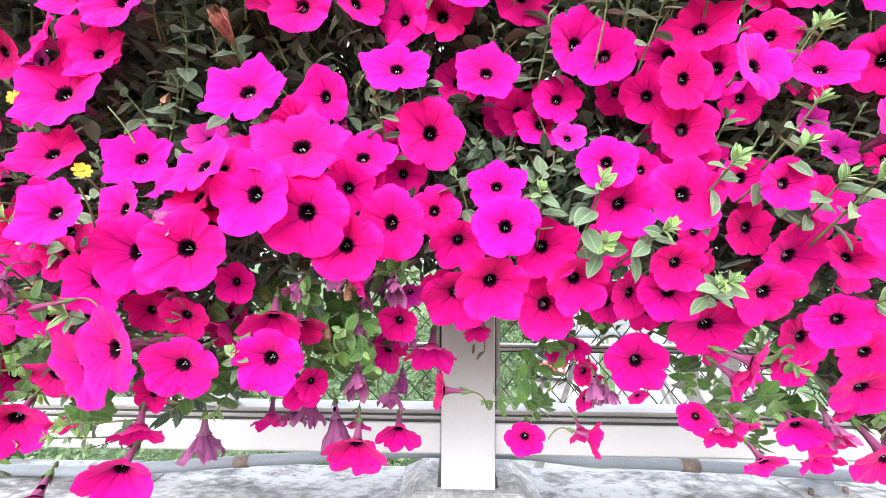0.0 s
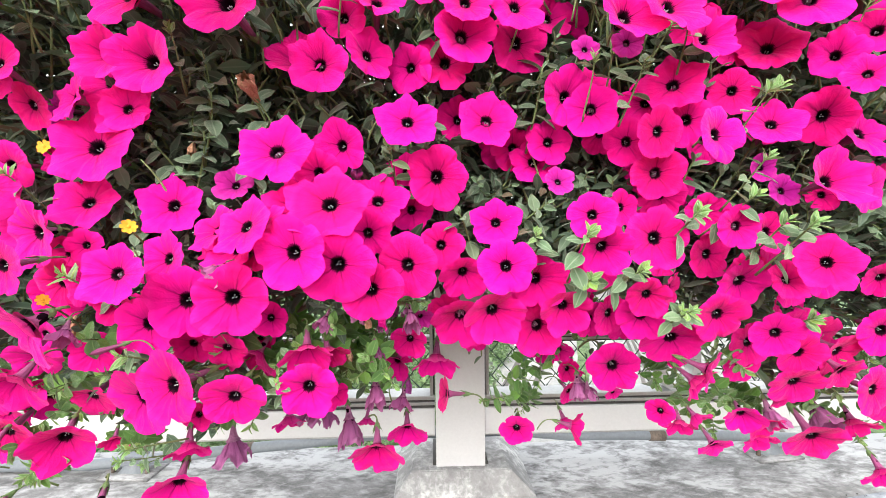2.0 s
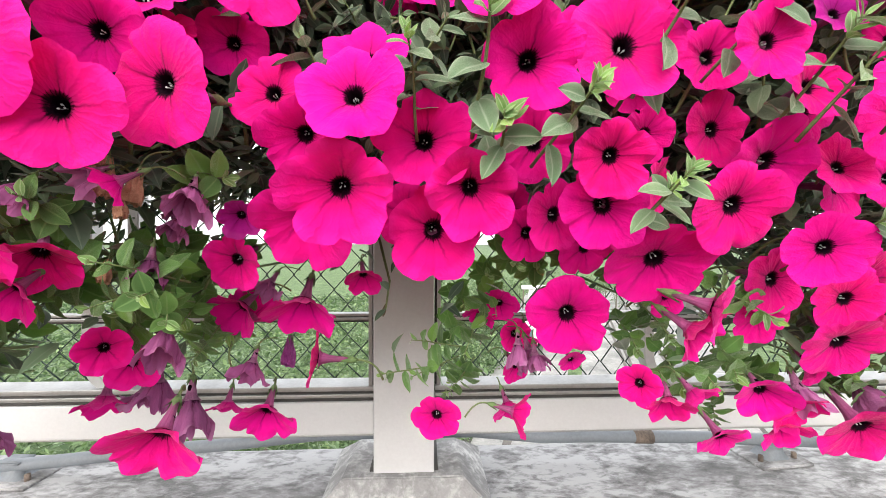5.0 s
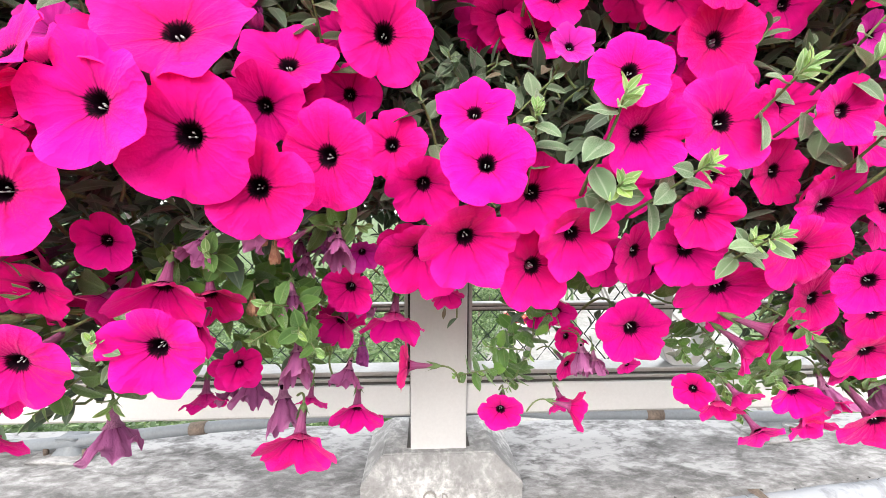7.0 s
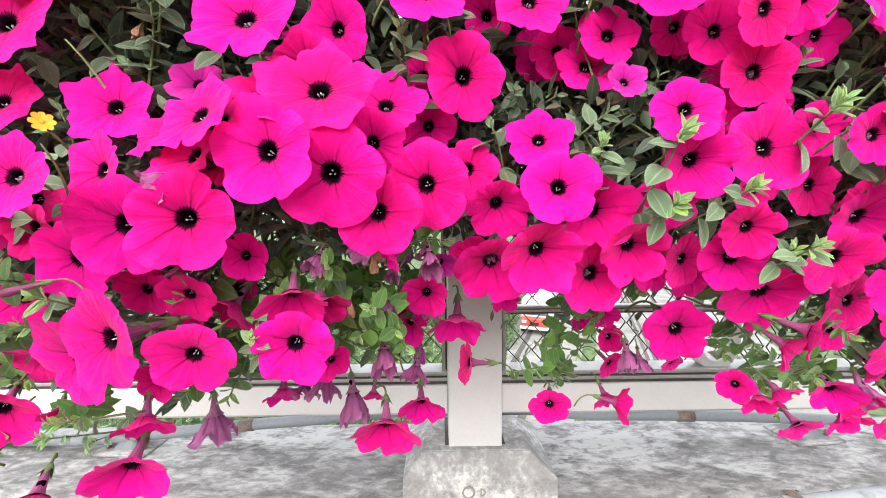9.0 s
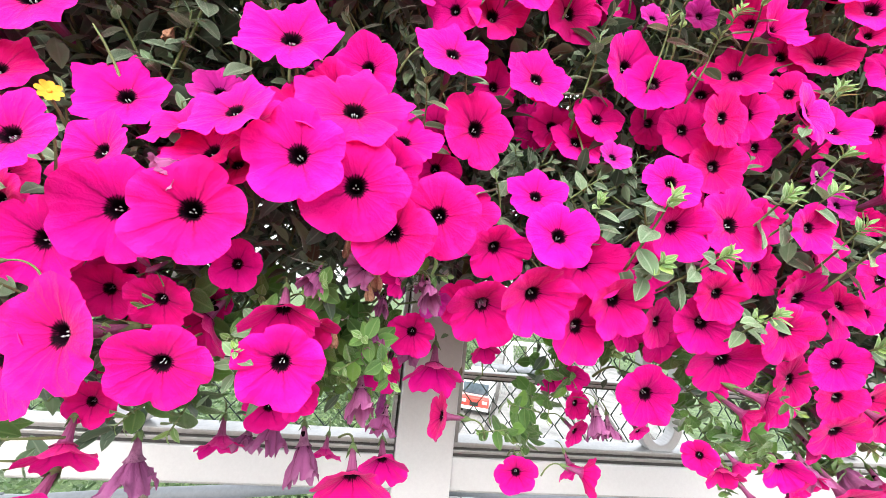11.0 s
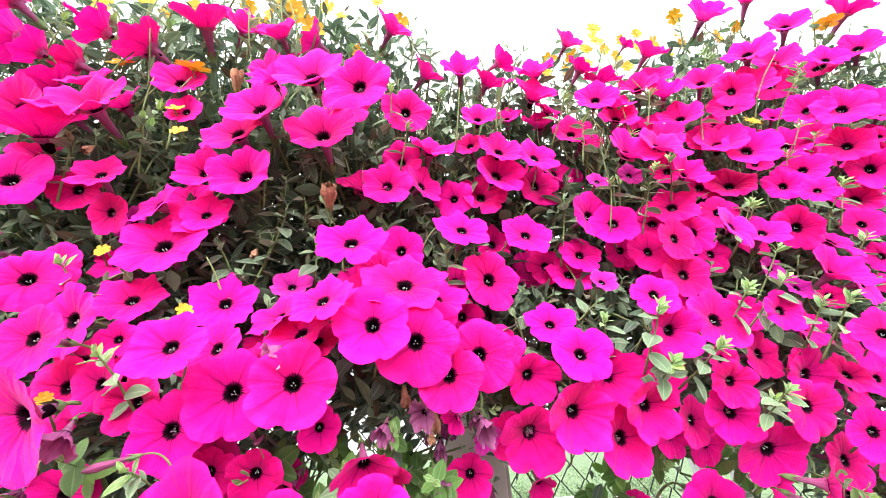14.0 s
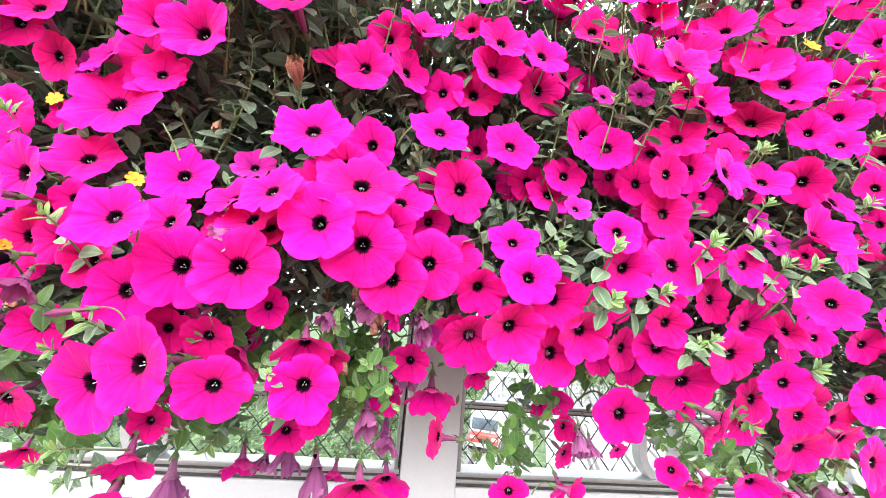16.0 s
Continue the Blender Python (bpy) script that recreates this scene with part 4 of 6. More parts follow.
nodding(-0.094, 0.362, 0.586, 8, -36, 0.0288)
nodding(-0.068, 0.462, 0.556, 4, -36, 0.0278)
nodding(-0.026, 0.440, 0.662, -6, -52, 0.0300)
nodding(0.001, 0.369, 0.731, 0, -24, 0.0325)
nodding(0.003, 0.353, 0.781, 0, -28, 0.0262)
nodding(0.025, 0.438, 0.684, 20, -52, 0.0178)
nodding(0.031, 0.329, 0.744, 0, -20, 0.0310)
nodding(0.079, 0.341, 0.774, 0, -8, 0.0294)
nodding(0.107, 0.338, 0.746, 0, -28, 0.0278)
nodding(0.134, 0.307, 0.808, 0, -16, 0.0262)
nodding(0.166, 0.483, 0.541, 22, -49, 0.0200)
nodding(0.195, 0.545, 0.604, -15, -57, 0.0204)
nodding(0.244, 0.324, 1.012, 4, 4, 0.0247)
nodding(0.374, 0.325, 0.870, 4, 16, 0.0310)
nodding(0.442, 0.444, 0.599, 20, -40, 0.0229)
nodding(0.560, 0.454, 0.554, -10, -45, 0.0271)
nodding(0.571, 0.427, 0.499, -10, -40, 0.0267)
bloom(-0.613, 0.356, 0.739, -22, 12, 0.0212)
trumpet(-0.608, 0.305, 1.261, -50, 30, 0.0326)
bloom(-0.599, 0.345, 0.837, -22, -9, 0.0251)
bloom(-0.589, 0.355, 0.718, -9, -20, 0.0230)
trumpet(-0.587, 0.313, 1.202, -80, 10, 0.0345)
bloom(-0.572, 0.348, 0.782, 6, -13, 0.0274)
trumpet(-0.564, 0.335, 1.284, 30, 40, 0.0220)
bloom(-0.561, 0.337, 0.861, -7, -9, 0.0237)
bloom(-0.551, 0.350, 1.125, 10, -10, 0.0302)
bloom(-0.544, 0.349, 0.547, 0, -20, 0.0199)
bloom(-0.542, 0.403, 0.615, 0, -30, 0.0285)
trumpet(-0.541, 0.302, 1.163, -60, 20, 0.0254)
bloom(-0.536, 0.336, 0.928, 3, 16, 0.0258)
trumpet(-0.530, 0.326, 1.129, -30, 40, 0.0289)
bloom(-0.529, 0.332, 0.720, 10, 5, 0.0276)
trumpet(-0.519, 0.326, 1.175, -70, 15, 0.0264)
bloom(-0.518, 0.390, 0.652, 0, -20, 0.0293)
bloom(-0.517, 0.298, 1.064, 0, -18, 0.0345)
bloom(-0.516, 0.322, 0.868, -30, -3, 0.0236)
bloom(-0.513, 0.379, 0.603, 0, -25, 0.0298)
bloom(-0.512, 0.366, 0.642, 0, -20, 0.0186)
bloom(-0.500, 0.324, 0.907, -23, -15, 0.0216)
bloom(-0.500, 0.346, 0.751, 0, 0, 0.0249)
bloom(-0.500, 0.319, 0.825, -15, 6, 0.0228)
bloom(-0.499, 0.414, 0.630, 20, -20, 0.0301)
bloom(-0.497, 0.331, 0.536, -8, -12, 0.0263)
bloom(-0.493, 0.322, 1.082, -20, 10, 0.0292)
bloom(-0.488, 0.311, 1.012, 0, 20, 0.0276)
trumpet(-0.486, 0.303, 1.208, -60, 20, 0.0286)
bloom(-0.483, 0.294, 0.967, 10, 10, 0.0361)
bloom(-0.475, 0.305, 1.116, -10, 25, 0.0274)
bloom(-0.470, 0.288, 1.016, -5, 45, 0.0397)
bloom(-0.454, 0.327, 1.211, -30, 4, 0.0340)
bloom(-0.445, 0.318, 0.975, 10, -10, 0.0237)
bloom(-0.442, 0.336, 0.805, -4, 15, 0.0224)
bloom(-0.436, 0.314, 1.091, -20, 20, 0.0259)
bloom(-0.435, 0.324, 0.892, -3, -7, 0.0243)
bloom(-0.432, 0.336, 0.702, 10, -30, 0.0247)
bloom(-0.428, 0.391, 0.637, -10, -25, 0.0286)
bloom(-0.427, 0.294, 0.865, 20, 0, 0.0286)
bloom(-0.422, 0.270, 1.041, -8, 12, 0.0358)
bloom(-0.419, 0.318, 0.832, 10, 10, 0.0207)
bloom(-0.408, 0.293, 0.974, 0, 20, 0.0244)
bloom(-0.405, 0.317, 0.947, -10, -25, 0.0212)
bloom(-0.402, 0.344, 0.904, -1, 17, 0.0214)
bloom(-0.394, 0.326, 0.766, 23, 6, 0.0240)
bloom(-0.393, 0.335, 0.807, 8, 24, 0.0253)
bloom(-0.391, 0.305, 0.732, 0, -10, 0.0165)
bloom(-0.382, 0.308, 1.127, 10, 0, 0.0286)
bloom(-0.375, 0.302, 0.780, 0, -10, 0.0246)
bloom(-0.373, 0.286, 0.826, -20, -12, 0.0292)
bloom(-0.367, 0.312, 1.084, 0, 0, 0.0208)
bloom(-0.362, 0.324, 0.710, 13, -6, 0.0217)
bloom(-0.359, 0.319, 0.854, 8, 24, 0.0275)
bloom(-0.358, 0.244, 0.800, -8, -8, 0.0226)
bloom(-0.357, 0.308, 0.950, -35, 15, 0.0249)
bloom(-0.348, 0.326, 0.785, 0, -5, 0.0245)
bloom(-0.346, 0.300, 0.814, 16, 8, 0.0160)
bloom(-0.346, 0.298, 0.780, -15, 0, 0.0208)
bloom(-0.345, 0.246, 0.753, -24, -28, 0.0358)
bloom(-0.344, 0.332, 0.973, 0, 10, 0.0253)
bloom(-0.343, 0.312, 0.905, 0, 12, 0.0357)
bloom(-0.318, 0.317, 0.944, 0, 12, 0.0275)
bloom(-0.314, 0.313, 0.941, 8, 8, 0.0231)
bloom(-0.311, 0.289, 0.764, -10, -5, 0.0224)
bloom(-0.296, 0.298, 1.037, -16, 4, 0.0341)
bloom(-0.291, 0.310, 0.750, -10, -10, 0.0286)
bloom(-0.282, 0.324, 0.851, 8, 24, 0.0292)
bloom(-0.281, 0.285, 0.744, 0, -8, 0.0269)
bloom(-0.292, 0.290, 0.676, -14, -14, 0.0340)
bloom(-0.278, 0.361, 0.726, -10, -15, 0.0298)
bloom(-0.275, 0.247, 0.792, -4, 12, 0.0243)
bloom(-0.267, 0.272, 1.047, -8, 8, 0.0357)
bloom(-0.265, 0.324, 0.643, 0, -10, 0.0169)
bloom(-0.265, 0.290, 0.801, -15, 15, 0.0256)
bloom(-0.264, 0.318, 0.717, 0, -20, 0.0208)
bloom(-0.252, 0.271, 0.694, -20, -2, 0.0325)
nodding(-0.250, 0.341, 0.713, -30, -35, 0.0280)
bloom(-0.244, 0.342, 0.818, -30, 30, 0.0254)
bloom(-0.244, 0.237, 1.049, -20, 12, 0.0193)
bloom(-0.240, 0.318, 0.796, -50, 20, 0.0276)
bloom(-0.229, 0.313, 0.714, 0, -25, 0.0209)
bloom(-0.219, 0.361, 0.710, 0, -10, 0.0173)
bloom(-0.199, 0.270, 0.769, 8, 0, 0.0325)
nodding(-0.210, 0.337, 0.702, -25, -42, 0.0250)
bloom(-0.202, 0.220, 1.033, -12, 12, 0.0341)
bloom(-0.201, 0.272, 0.683, 4, -14, 0.0255)
bloom(-0.201, 0.279, 1.018, -4, 8, 0.0375)
bloom(-0.190, 0.297, 0.806, -8, 32, 0.0209)
bloom(-0.187, 0.313, 1.104, 10, -5, 0.0315)
bloom(-0.186, 0.312, 0.742, 10, -10, 0.0175)
bloom(-0.182, 0.262, 0.828, -14, 30, 0.0262)
bloom(-0.167, 0.290, 0.895, 0, 24, 0.0326)
bloom(-0.165, 0.268, 1.084, -12, -12, 0.0358)
bloom(-0.164, 0.349, 0.882, 0, 10, 0.0229)
bloom(-0.163, 0.342, 0.997, 0, 30, 0.0342)
bloom(-0.147, 0.349, 0.908, 10, 15, 0.0169)
bloom(-0.147, 0.381, 0.637, 30, -10, 0.0173)
bloom(-0.142, 0.286, 0.685, 4, -8, 0.0280)
bloom(-0.141, 0.325, 0.883, 0, 10, 0.0252)
nodding(-0.138, 0.325, 0.706, 30, -50, 0.0210)
bloom(-0.135, 0.318, 0.984, 4, 0, 0.0275)
bloom(-0.120, 0.337, 0.912, -15, -6, 0.0280)
bloom(-0.118, 0.279, 0.847, 4, 28, 0.0341)
bloom(-0.110, 0.266, 0.796, 6, -6, 0.0310)
bloom(-0.112, 0.340, 1.127, 8, -12, 0.0341)
hanging(-0.092, 0.350, 0.700, 20, -60, 0.0170)
bloom(-0.095, 0.344, 1.005, 35, 5, 0.0254)
bloom(-0.092, 0.316, 0.823, 12, -12, 0.0243)
bloom(-0.085, 0.338, 0.855, 8, 32, 0.0309)
bloom(-0.085, 0.357, 0.842, 4, 5, 0.0187)
bloom(-0.084, 0.269, 0.772, 8, -8, 0.0275)
bloom(-0.083, 0.337, 1.053, 10, 30, 0.0295)
bloom(-0.058, 0.375, 0.892, -12, 20, 0.0208)
bloom(-0.057, 0.387, 0.699, -10, -20, 0.0223)
bloom(-0.053, 0.307, 0.792, -12, -8, 0.0309)
hanging(-0.053, 0.328, 0.742, 10, -55, 0.0150)
bloom(-0.053, 0.376, 0.849, 7, -6, 0.0233)
bloom(-0.053, 0.329, 0.933, 4, 20, 0.0292)
bloom(-0.051, 0.368, 1.004, -12, -6, 0.0254)
bloom(-0.026, 0.348, 1.077, -20, 10, 0.0221)
bloom(-0.024, 0.351, 0.882, 12, -8, 0.0341)
bloom(-0.020, 0.361, 0.809, 4, 8, 0.0275)
bloom(-0.018, 0.324, 1.100, -4, 12, 0.0243)
bloom(-0.013, 0.378, 1.013, 4, 4, 0.0326)
bloom(-0.013, 0.435, 0.611, -78, 7, 0.0251)
bloom(-0.012, 0.393, 0.729, -10, -10, 0.0232)
bloom(0.003, 0.349, 1.027, 14, 4, 0.0326)
bloom(0.003, 0.413, 0.961, 4, 4, 0.0275)
bloom(0.006, 0.332, 1.052, 8, 8, 0.0292)
bloom(0.030, 0.356, 0.942, 8, 12, 0.0309)
bloom(0.033, 0.365, 0.948, 14, 4, 0.0294)
bloom(0.040, 0.364, 1.149, -15, 20, 0.0187)
bloom(0.041, 0.363, 0.833, -1, 20, 0.0275)
bloom(0.042, 0.311, 0.789, -4, 11, 0.0275)
bloom(0.044, 0.364, 1.227, 5, 30, 0.0162)
bloom(0.057, 0.432, 0.933, 13, -11, 0.0278)
bloom(0.059, 0.346, 1.056, 8, 8, 0.0292)
bloom(0.066, 0.381, 0.732, -1, -10, 0.0236)
bloom(0.069, 0.384, 1.039, 16, -8, 0.0326)
bloom(0.070, 0.408, 0.925, 1, 1, 0.0292)
bloom(0.085, 0.357, 0.720, 8, -8, 0.0326)
bloom(0.090, 0.390, 0.904, -4, 16, 0.0292)
bloom(0.091, 0.487, 0.536, -16, -12, 0.0259)
bloom(0.094, 0.379, 1.148, -9, 30, 0.0279)
bloom(0.103, 0.375, 0.924, -7, 8, 0.0275)
bloom(0.109, 0.398, 1.074, 16, 10, 0.0292)
bloom(0.112, 0.342, 0.964, 9, -8, 0.0326)
bloom(0.113, 0.379, 1.183, 15, 20, 0.0271)
bloom(0.117, 0.288, 0.837, -11, 8, 0.0226)
bloom(0.122, 0.347, 1.103, -10, 10, 0.0279)
nodding(0.140, 0.506, 0.640, -30, -50, 0.0180)
bloom(0.137, 0.340, 0.949, -21, 7, 0.0290)
bloom(0.138, 0.422, 1.079, 10, -10, 0.0245)
bloom(0.142, 0.302, 1.121, -12, 8, 0.0284)
bloom(0.146, 0.290, 1.014, 8, 12, 0.0314)
bloom(0.147, 0.365, 0.978, 8, 20, 0.0258)
bloom(0.147, 0.410, 0.739, 4, -11, 0.0233)
bloom(0.155, 0.491, 0.650, -16, -30, 0.0211)
bloom(0.155, 0.386, 0.719, 12, -10, 0.0224)
bloom(0.156, 0.372, 0.782, -9, -8, 0.0259)
bloom(0.157, 0.376, 1.118, 8, 16, 0.0284)
bloom(0.167, 0.362, 0.731, 15, -10, 0.0250)
bloom(0.168, 0.387, 0.937, -4, -12, 0.0243)
bloom(0.178, 0.521, 0.610, 12, -6, 0.0192)
bloom(0.180, 0.362, 0.849, 7, 1, 0.0203)
bloom(0.180, 0.280, 1.017, 12, 12, 0.0304)
bloom(0.181, 0.523, 0.574, 20, -20, 0.0204)
bloom(0.182, 0.313, 0.760, -4, -24, 0.0226)
bloom(0.182, 0.411, 0.942, 15, 0, 0.0249)
bloom(0.184, 0.304, 0.815, 6, 4, 0.0309)
bloom(0.186, 0.361, 0.921, -9, -8, 0.0275)
bloom(0.188, 0.334, 0.735, -12, -12, 0.0275)
bloom(0.191, 0.337, 1.153, 10, 20, 0.0291)
bloom(0.194, 0.345, 1.213, 14, 50, 0.0292)
bloom(0.195, 0.340, 1.129, -8, 16, 0.0275)
bloom(0.196, 0.411, 0.654, -4, -16, 0.0358)
bloom(0.209, 0.408, 0.708, 6, -20, 0.0242)
bloom(0.209, 0.364, 0.964, -26, 13, 0.0289)
bloom(0.211, 0.440, 0.606, 10, -30, 0.0134)
bloom(0.214, 0.353, 0.885, -6, -6, 0.0290)
bloom(0.205, 0.335, 0.925, 6, -8, 0.0276)
bloom(0.222, 0.278, 0.906, 15, 9, 0.0284)
bloom(0.243, 0.346, 0.940, -23, -4, 0.0270)
bloom(0.225, 0.341, 0.974, -19, 12, 0.0300)
bloom(0.230, 0.401, 0.896, -6, -5, 0.0261)
bloom(0.233, 0.349, 1.118, -23, 18, 0.0292)
bloom(0.234, 0.377, 0.865, -11, -10, 0.0288)
bloom(0.236, 0.324, 1.074, -29, 10, 0.0286)
bloom(0.238, 0.375, 0.791, 10, -12, 0.0228)
bloom(0.240, 0.328, 1.182, -29, 18, 0.0273)
bloom(0.241, 0.401, 0.838, -4, -6, 0.0238)
bloom(0.242, 0.367, 0.701, -6, -30, 0.0357)
bloom(0.242, 0.388, 0.972, -29, 16, 0.0275)
bloom(0.242, 0.408, 0.728, 31, -14, 0.0244)
bloom(0.250, 0.384, 0.755, 39, -12, 0.0210)
bloom(0.252, 0.352, 1.043, -24, 2, 0.0250)
bloom(0.258, 0.391, 0.693, 55, -20, 0.0184)
bloom(0.265, 0.405, 0.874, -16, 4, 0.0253)
bloom(0.267, 0.330, 0.735, -8, -20, 0.0292)
bloom(0.272, 0.350, 0.669, 45, -15, 0.0247)
bloom(0.273, 0.315, 0.826, -4, -4, 0.0226)
bloom(0.277, 0.366, 0.842, -5, -6, 0.0251)
bloom(0.277, 0.320, 1.112, -26, 18, 0.0279)
bloom(0.278, 0.334, 1.212, -26, 18, 0.0289)
bloom(0.278, 0.409, 0.668, 10, -20, 0.0182)
bloom(0.287, 0.377, 0.925, -1, -6, 0.0251)
bloom(0.289, 0.376, 0.795, 10, -5, 0.0263)
bloom(0.293, 0.347, 0.971, -26, -1, 0.0257)
bloom(0.308, 0.352, 0.767, -4, -28, 0.0309)
bloom(0.310, 0.317, 1.060, -24, 16, 0.0325)
bloom(0.311, 0.335, 1.081, -23, 5, 0.0283)
bloom(0.312, 0.372, 1.031, -26, 4, 0.0277)
bloom(0.318, 0.302, 1.166, -25, 15, 0.0274)
bloom(0.322, 0.276, 1.118, -31, -13, 0.0248)
bloom(0.322, 0.331, 0.930, -13, 26, 0.0279)
bloom(0.332, 0.376, 0.773, 15, -13, 0.0315)
bloom(0.332, 0.348, 1.015, -26, 18, 0.0325)
bloom(0.334, 0.284, 0.791, -29, 12, 0.0259)
bloom(0.340, 0.311, 1.045, -19, 8, 0.0337)
bloom(0.344, 0.359, 0.820, 8, 8, 0.0248)
bloom(0.346, 0.305, 1.124, -34, 10, 0.0282)
bloom(0.347, 0.348, 0.709, -15, -10, 0.0265)
bloom(0.348, 0.373, 0.941, -13, 4, 0.0230)
bloom(0.366, 0.406, 0.682, 9, -10, 0.0288)
bloom(0.367, 0.383, 0.811, 19, -5, 0.0259)
bloom(0.367, 0.352, 1.139, -19, 18, 0.0196)
bloom(0.371, 0.362, 0.765, -8, 20, 0.0243)
bloom(0.372, 0.425, 0.647, -4, -20, 0.0249)
bloom(0.374, 0.289, 0.964, -28, 12, 0.0203)
bloom(0.379, 0.322, 0.996, -30, 1, 0.0248)
bloom(0.381, 0.335, 0.941, -30, -14, 0.0289)
bloom(0.383, 0.337, 0.793, -15, -9, 0.0266)
bloom(0.394, 0.340, 1.089, -27, 18, 0.0234)
bloom(0.394, 0.349, 1.057, -24, 3, 0.0201)
bloom(0.397, 0.386, 0.756, 15, -9, 0.0275)
bloom(0.406, 0.410, 0.710, 38, 15, 0.0236)
bloom(0.411, 0.313, 1.016, -30, 4, 0.0263)
bloom(0.418, 0.339, 1.172, -20, 12, 0.0182)
bloom(0.422, 0.373, 0.862, -20, 10, 0.0207)
bloom(0.431, 0.344, 0.924, 8, 24, 0.0311)
bloom(0.433, 0.412, 0.628, -8, -32, 0.0326)
bloom(0.438, 0.385, 0.762, -7, 3, 0.0226)
bloom(0.442, 0.416, 0.664, -8, -16, 0.0309)
bloom(0.448, 0.338, 1.083, -32, 10, 0.0292)
bloom(0.448, 0.351, 0.869, 14, -5, 0.0295)
bloom(0.455, 0.334, 1.216, -25, 10, 0.0339)
bloom(0.460, 0.440, 0.693, -5, -10, 0.0318)
bloom(0.461, 0.372, 1.122, -31, 10, 0.0283)
bloom(0.462, 0.319, 1.271, -35, 18, 0.0374)
bloom(0.467, 0.343, 1.149, -26, 14, 0.0185)
bloom(0.483, 0.311, 1.129, -45, 5, 0.0300)
bloom(0.487, 0.438, 0.541, -8, -32, 0.0392)
bloom(0.490, 0.407, 0.643, 10, -30, 0.0273)
bloom(0.496, 0.479, 0.709, 31, -7, 0.0207)
bloom(0.498, 0.345, 0.952, -33, -0, 0.0252)
bloom(0.499, 0.287, 1.106, -39, 8, 0.0337)
bloom(0.503, 0.372, 1.095, -23, 5, 0.0280)
bloom(0.506, 0.311, 1.060, -34, 6, 0.0292)
bloom(0.506, 0.455, 0.630, 10, -30, 0.0307)
bloom(0.508, 0.458, 0.677, 10, -20, 0.0354)
bloom(0.510, 0.345, 1.232, -33, -11, 0.0336)
bloom(0.510, 0.431, 0.660, 8, -20, 0.0342)
bloom(0.526, 0.351, 0.997, -33, 7, 0.0306)
bloom(0.526, 0.364, 0.913, -26, -4, 0.0233)
bloom(0.527, 0.347, 1.122, -40, 18, 0.0239)
bloom(0.534, 0.409, 0.616, 12, -5, 0.0324)
bloom(0.536, 0.322, 1.029, -34, -13, 0.0345)
bloom(0.538, 0.339, 1.282, -29, 11, 0.0374)
bloom(0.540, 0.409, 0.761, -17, -23, 0.0248)
bloom(0.540, 0.479, 0.640, -13, -15, 0.0351)
bloom(0.547, 0.412, 0.692, -10, -10, 0.0336)
bloom(0.548, 0.384, 0.791, 2, 6, 0.0205)
bloom(0.550, 0.401, 0.890, -8, 21, 0.0223)
bloom(0.557, 0.348, 1.077, -34, 10, 0.0315)
bloom(0.562, 0.377, 0.869, 19, 22, 0.0237)
bloom(0.572, 0.390, 0.747, 6, 19, 0.0248)
bloom(0.573, 0.370, 1.115, -34, 6, 0.0219)
bloom(0.577, 0.365, 1.024, -17, 18, 0.0179)
bloom(0.590, 0.404, 0.772, -1, -4, 0.0263)
bloom(0.592, 0.434, 0.588, -10, -15, 0.0336)
bloom(0.599, 0.341, 1.063, -32, 2, 0.0212)
bloom(0.604, 0.365, 1.087, -28, 16, 0.0214)
bloom(0.611, 0.332, 1.385, -31, 18, 0.0374)
bloom(0.612, 0.396, 0.817, -1, -5, 0.0227)
bloom(0.614, 0.320, 1.271, -23, 12, 0.0293)
bloom(0.621, 0.404, 0.740, 15, -20, 0.0280)
bloom(0.622, 0.360, 0.926, -5, -4, 0.0234)
bloom(0.623, 0.365, 1.054, -31, 18, 0.0250)
bloom(0.627, 0.327, 1.166, -31, 2, 0.0335)
bloom(0.632, 0.344, 1.283, -44, 15, 0.0367)
bloom(0.641, 0.391, 0.795, 2, 3, 0.0267)
bloom(0.653, 0.386, 0.867, -5, 21, 0.0252)
bloom(0.675, 0.359, 1.133, -32, 10, 0.0202)
bloom(0.676, 0.404, 0.743, 12, -1, 0.0229)
bloom(0.677, 0.362, 0.867, 35, 2, 0.0266)
bloom(0.681, 0.367, 1.104, -36, 18, 0.0218)
bloom(0.685, 0.375, 0.975, -43, -4, 0.0200)
bloom(0.692, 0.353, 1.004, -37, 2, 0.0241)
bloom(0.692, 0.390, 0.834, -7, -11, 0.0213)
bloom(0.708, 0.398, 0.800, -22, -8, 0.0274)
bloom(0.731, 0.392, 1.172, -36, 9, 0.0201)
bloom(0.732, 0.368, 1.199, -32, 12, 0.0250)
bloom(0.736, 0.355, 1.003, -40, 4, 0.0196)
bloom(0.736, 0.332, 1.332, -37, 18, 0.0374)
bloom(0.736, 0.378, 1.083, -19, 18, 0.0232)
bloom(0.742, 0.366, 0.885, 29, 10, 0.0255)
bloom(0.747, 0.375, 1.039, -37, 5, 0.0248)
bloom(0.752, 0.372, 0.955, -23, 5, 0.0212)
bloom(0.758, 0.356, 1.110, -42, 16, 0.0230)
bloom(0.768, 0.357, 1.169, -27, 12, 0.0227)
bloom(0.778, 0.392, 0.764, 15, -5, 0.0259)
bloom(0.780, 0.391, 0.733, -2, 4, 0.0253)
bloom(0.791, 0.367, 0.995, -29, -12, 0.0238)
bloom(0.795, 0.415, 0.713, 8, -23, 0.0215)
bloom(0.798, 0.391, 0.970, -43, -6, 0.0230)
bloom(0.800, 0.372, 1.039, -28, 18, 0.0223)
bloom(0.801, 0.361, 1.193, -26, 18, 0.0211)
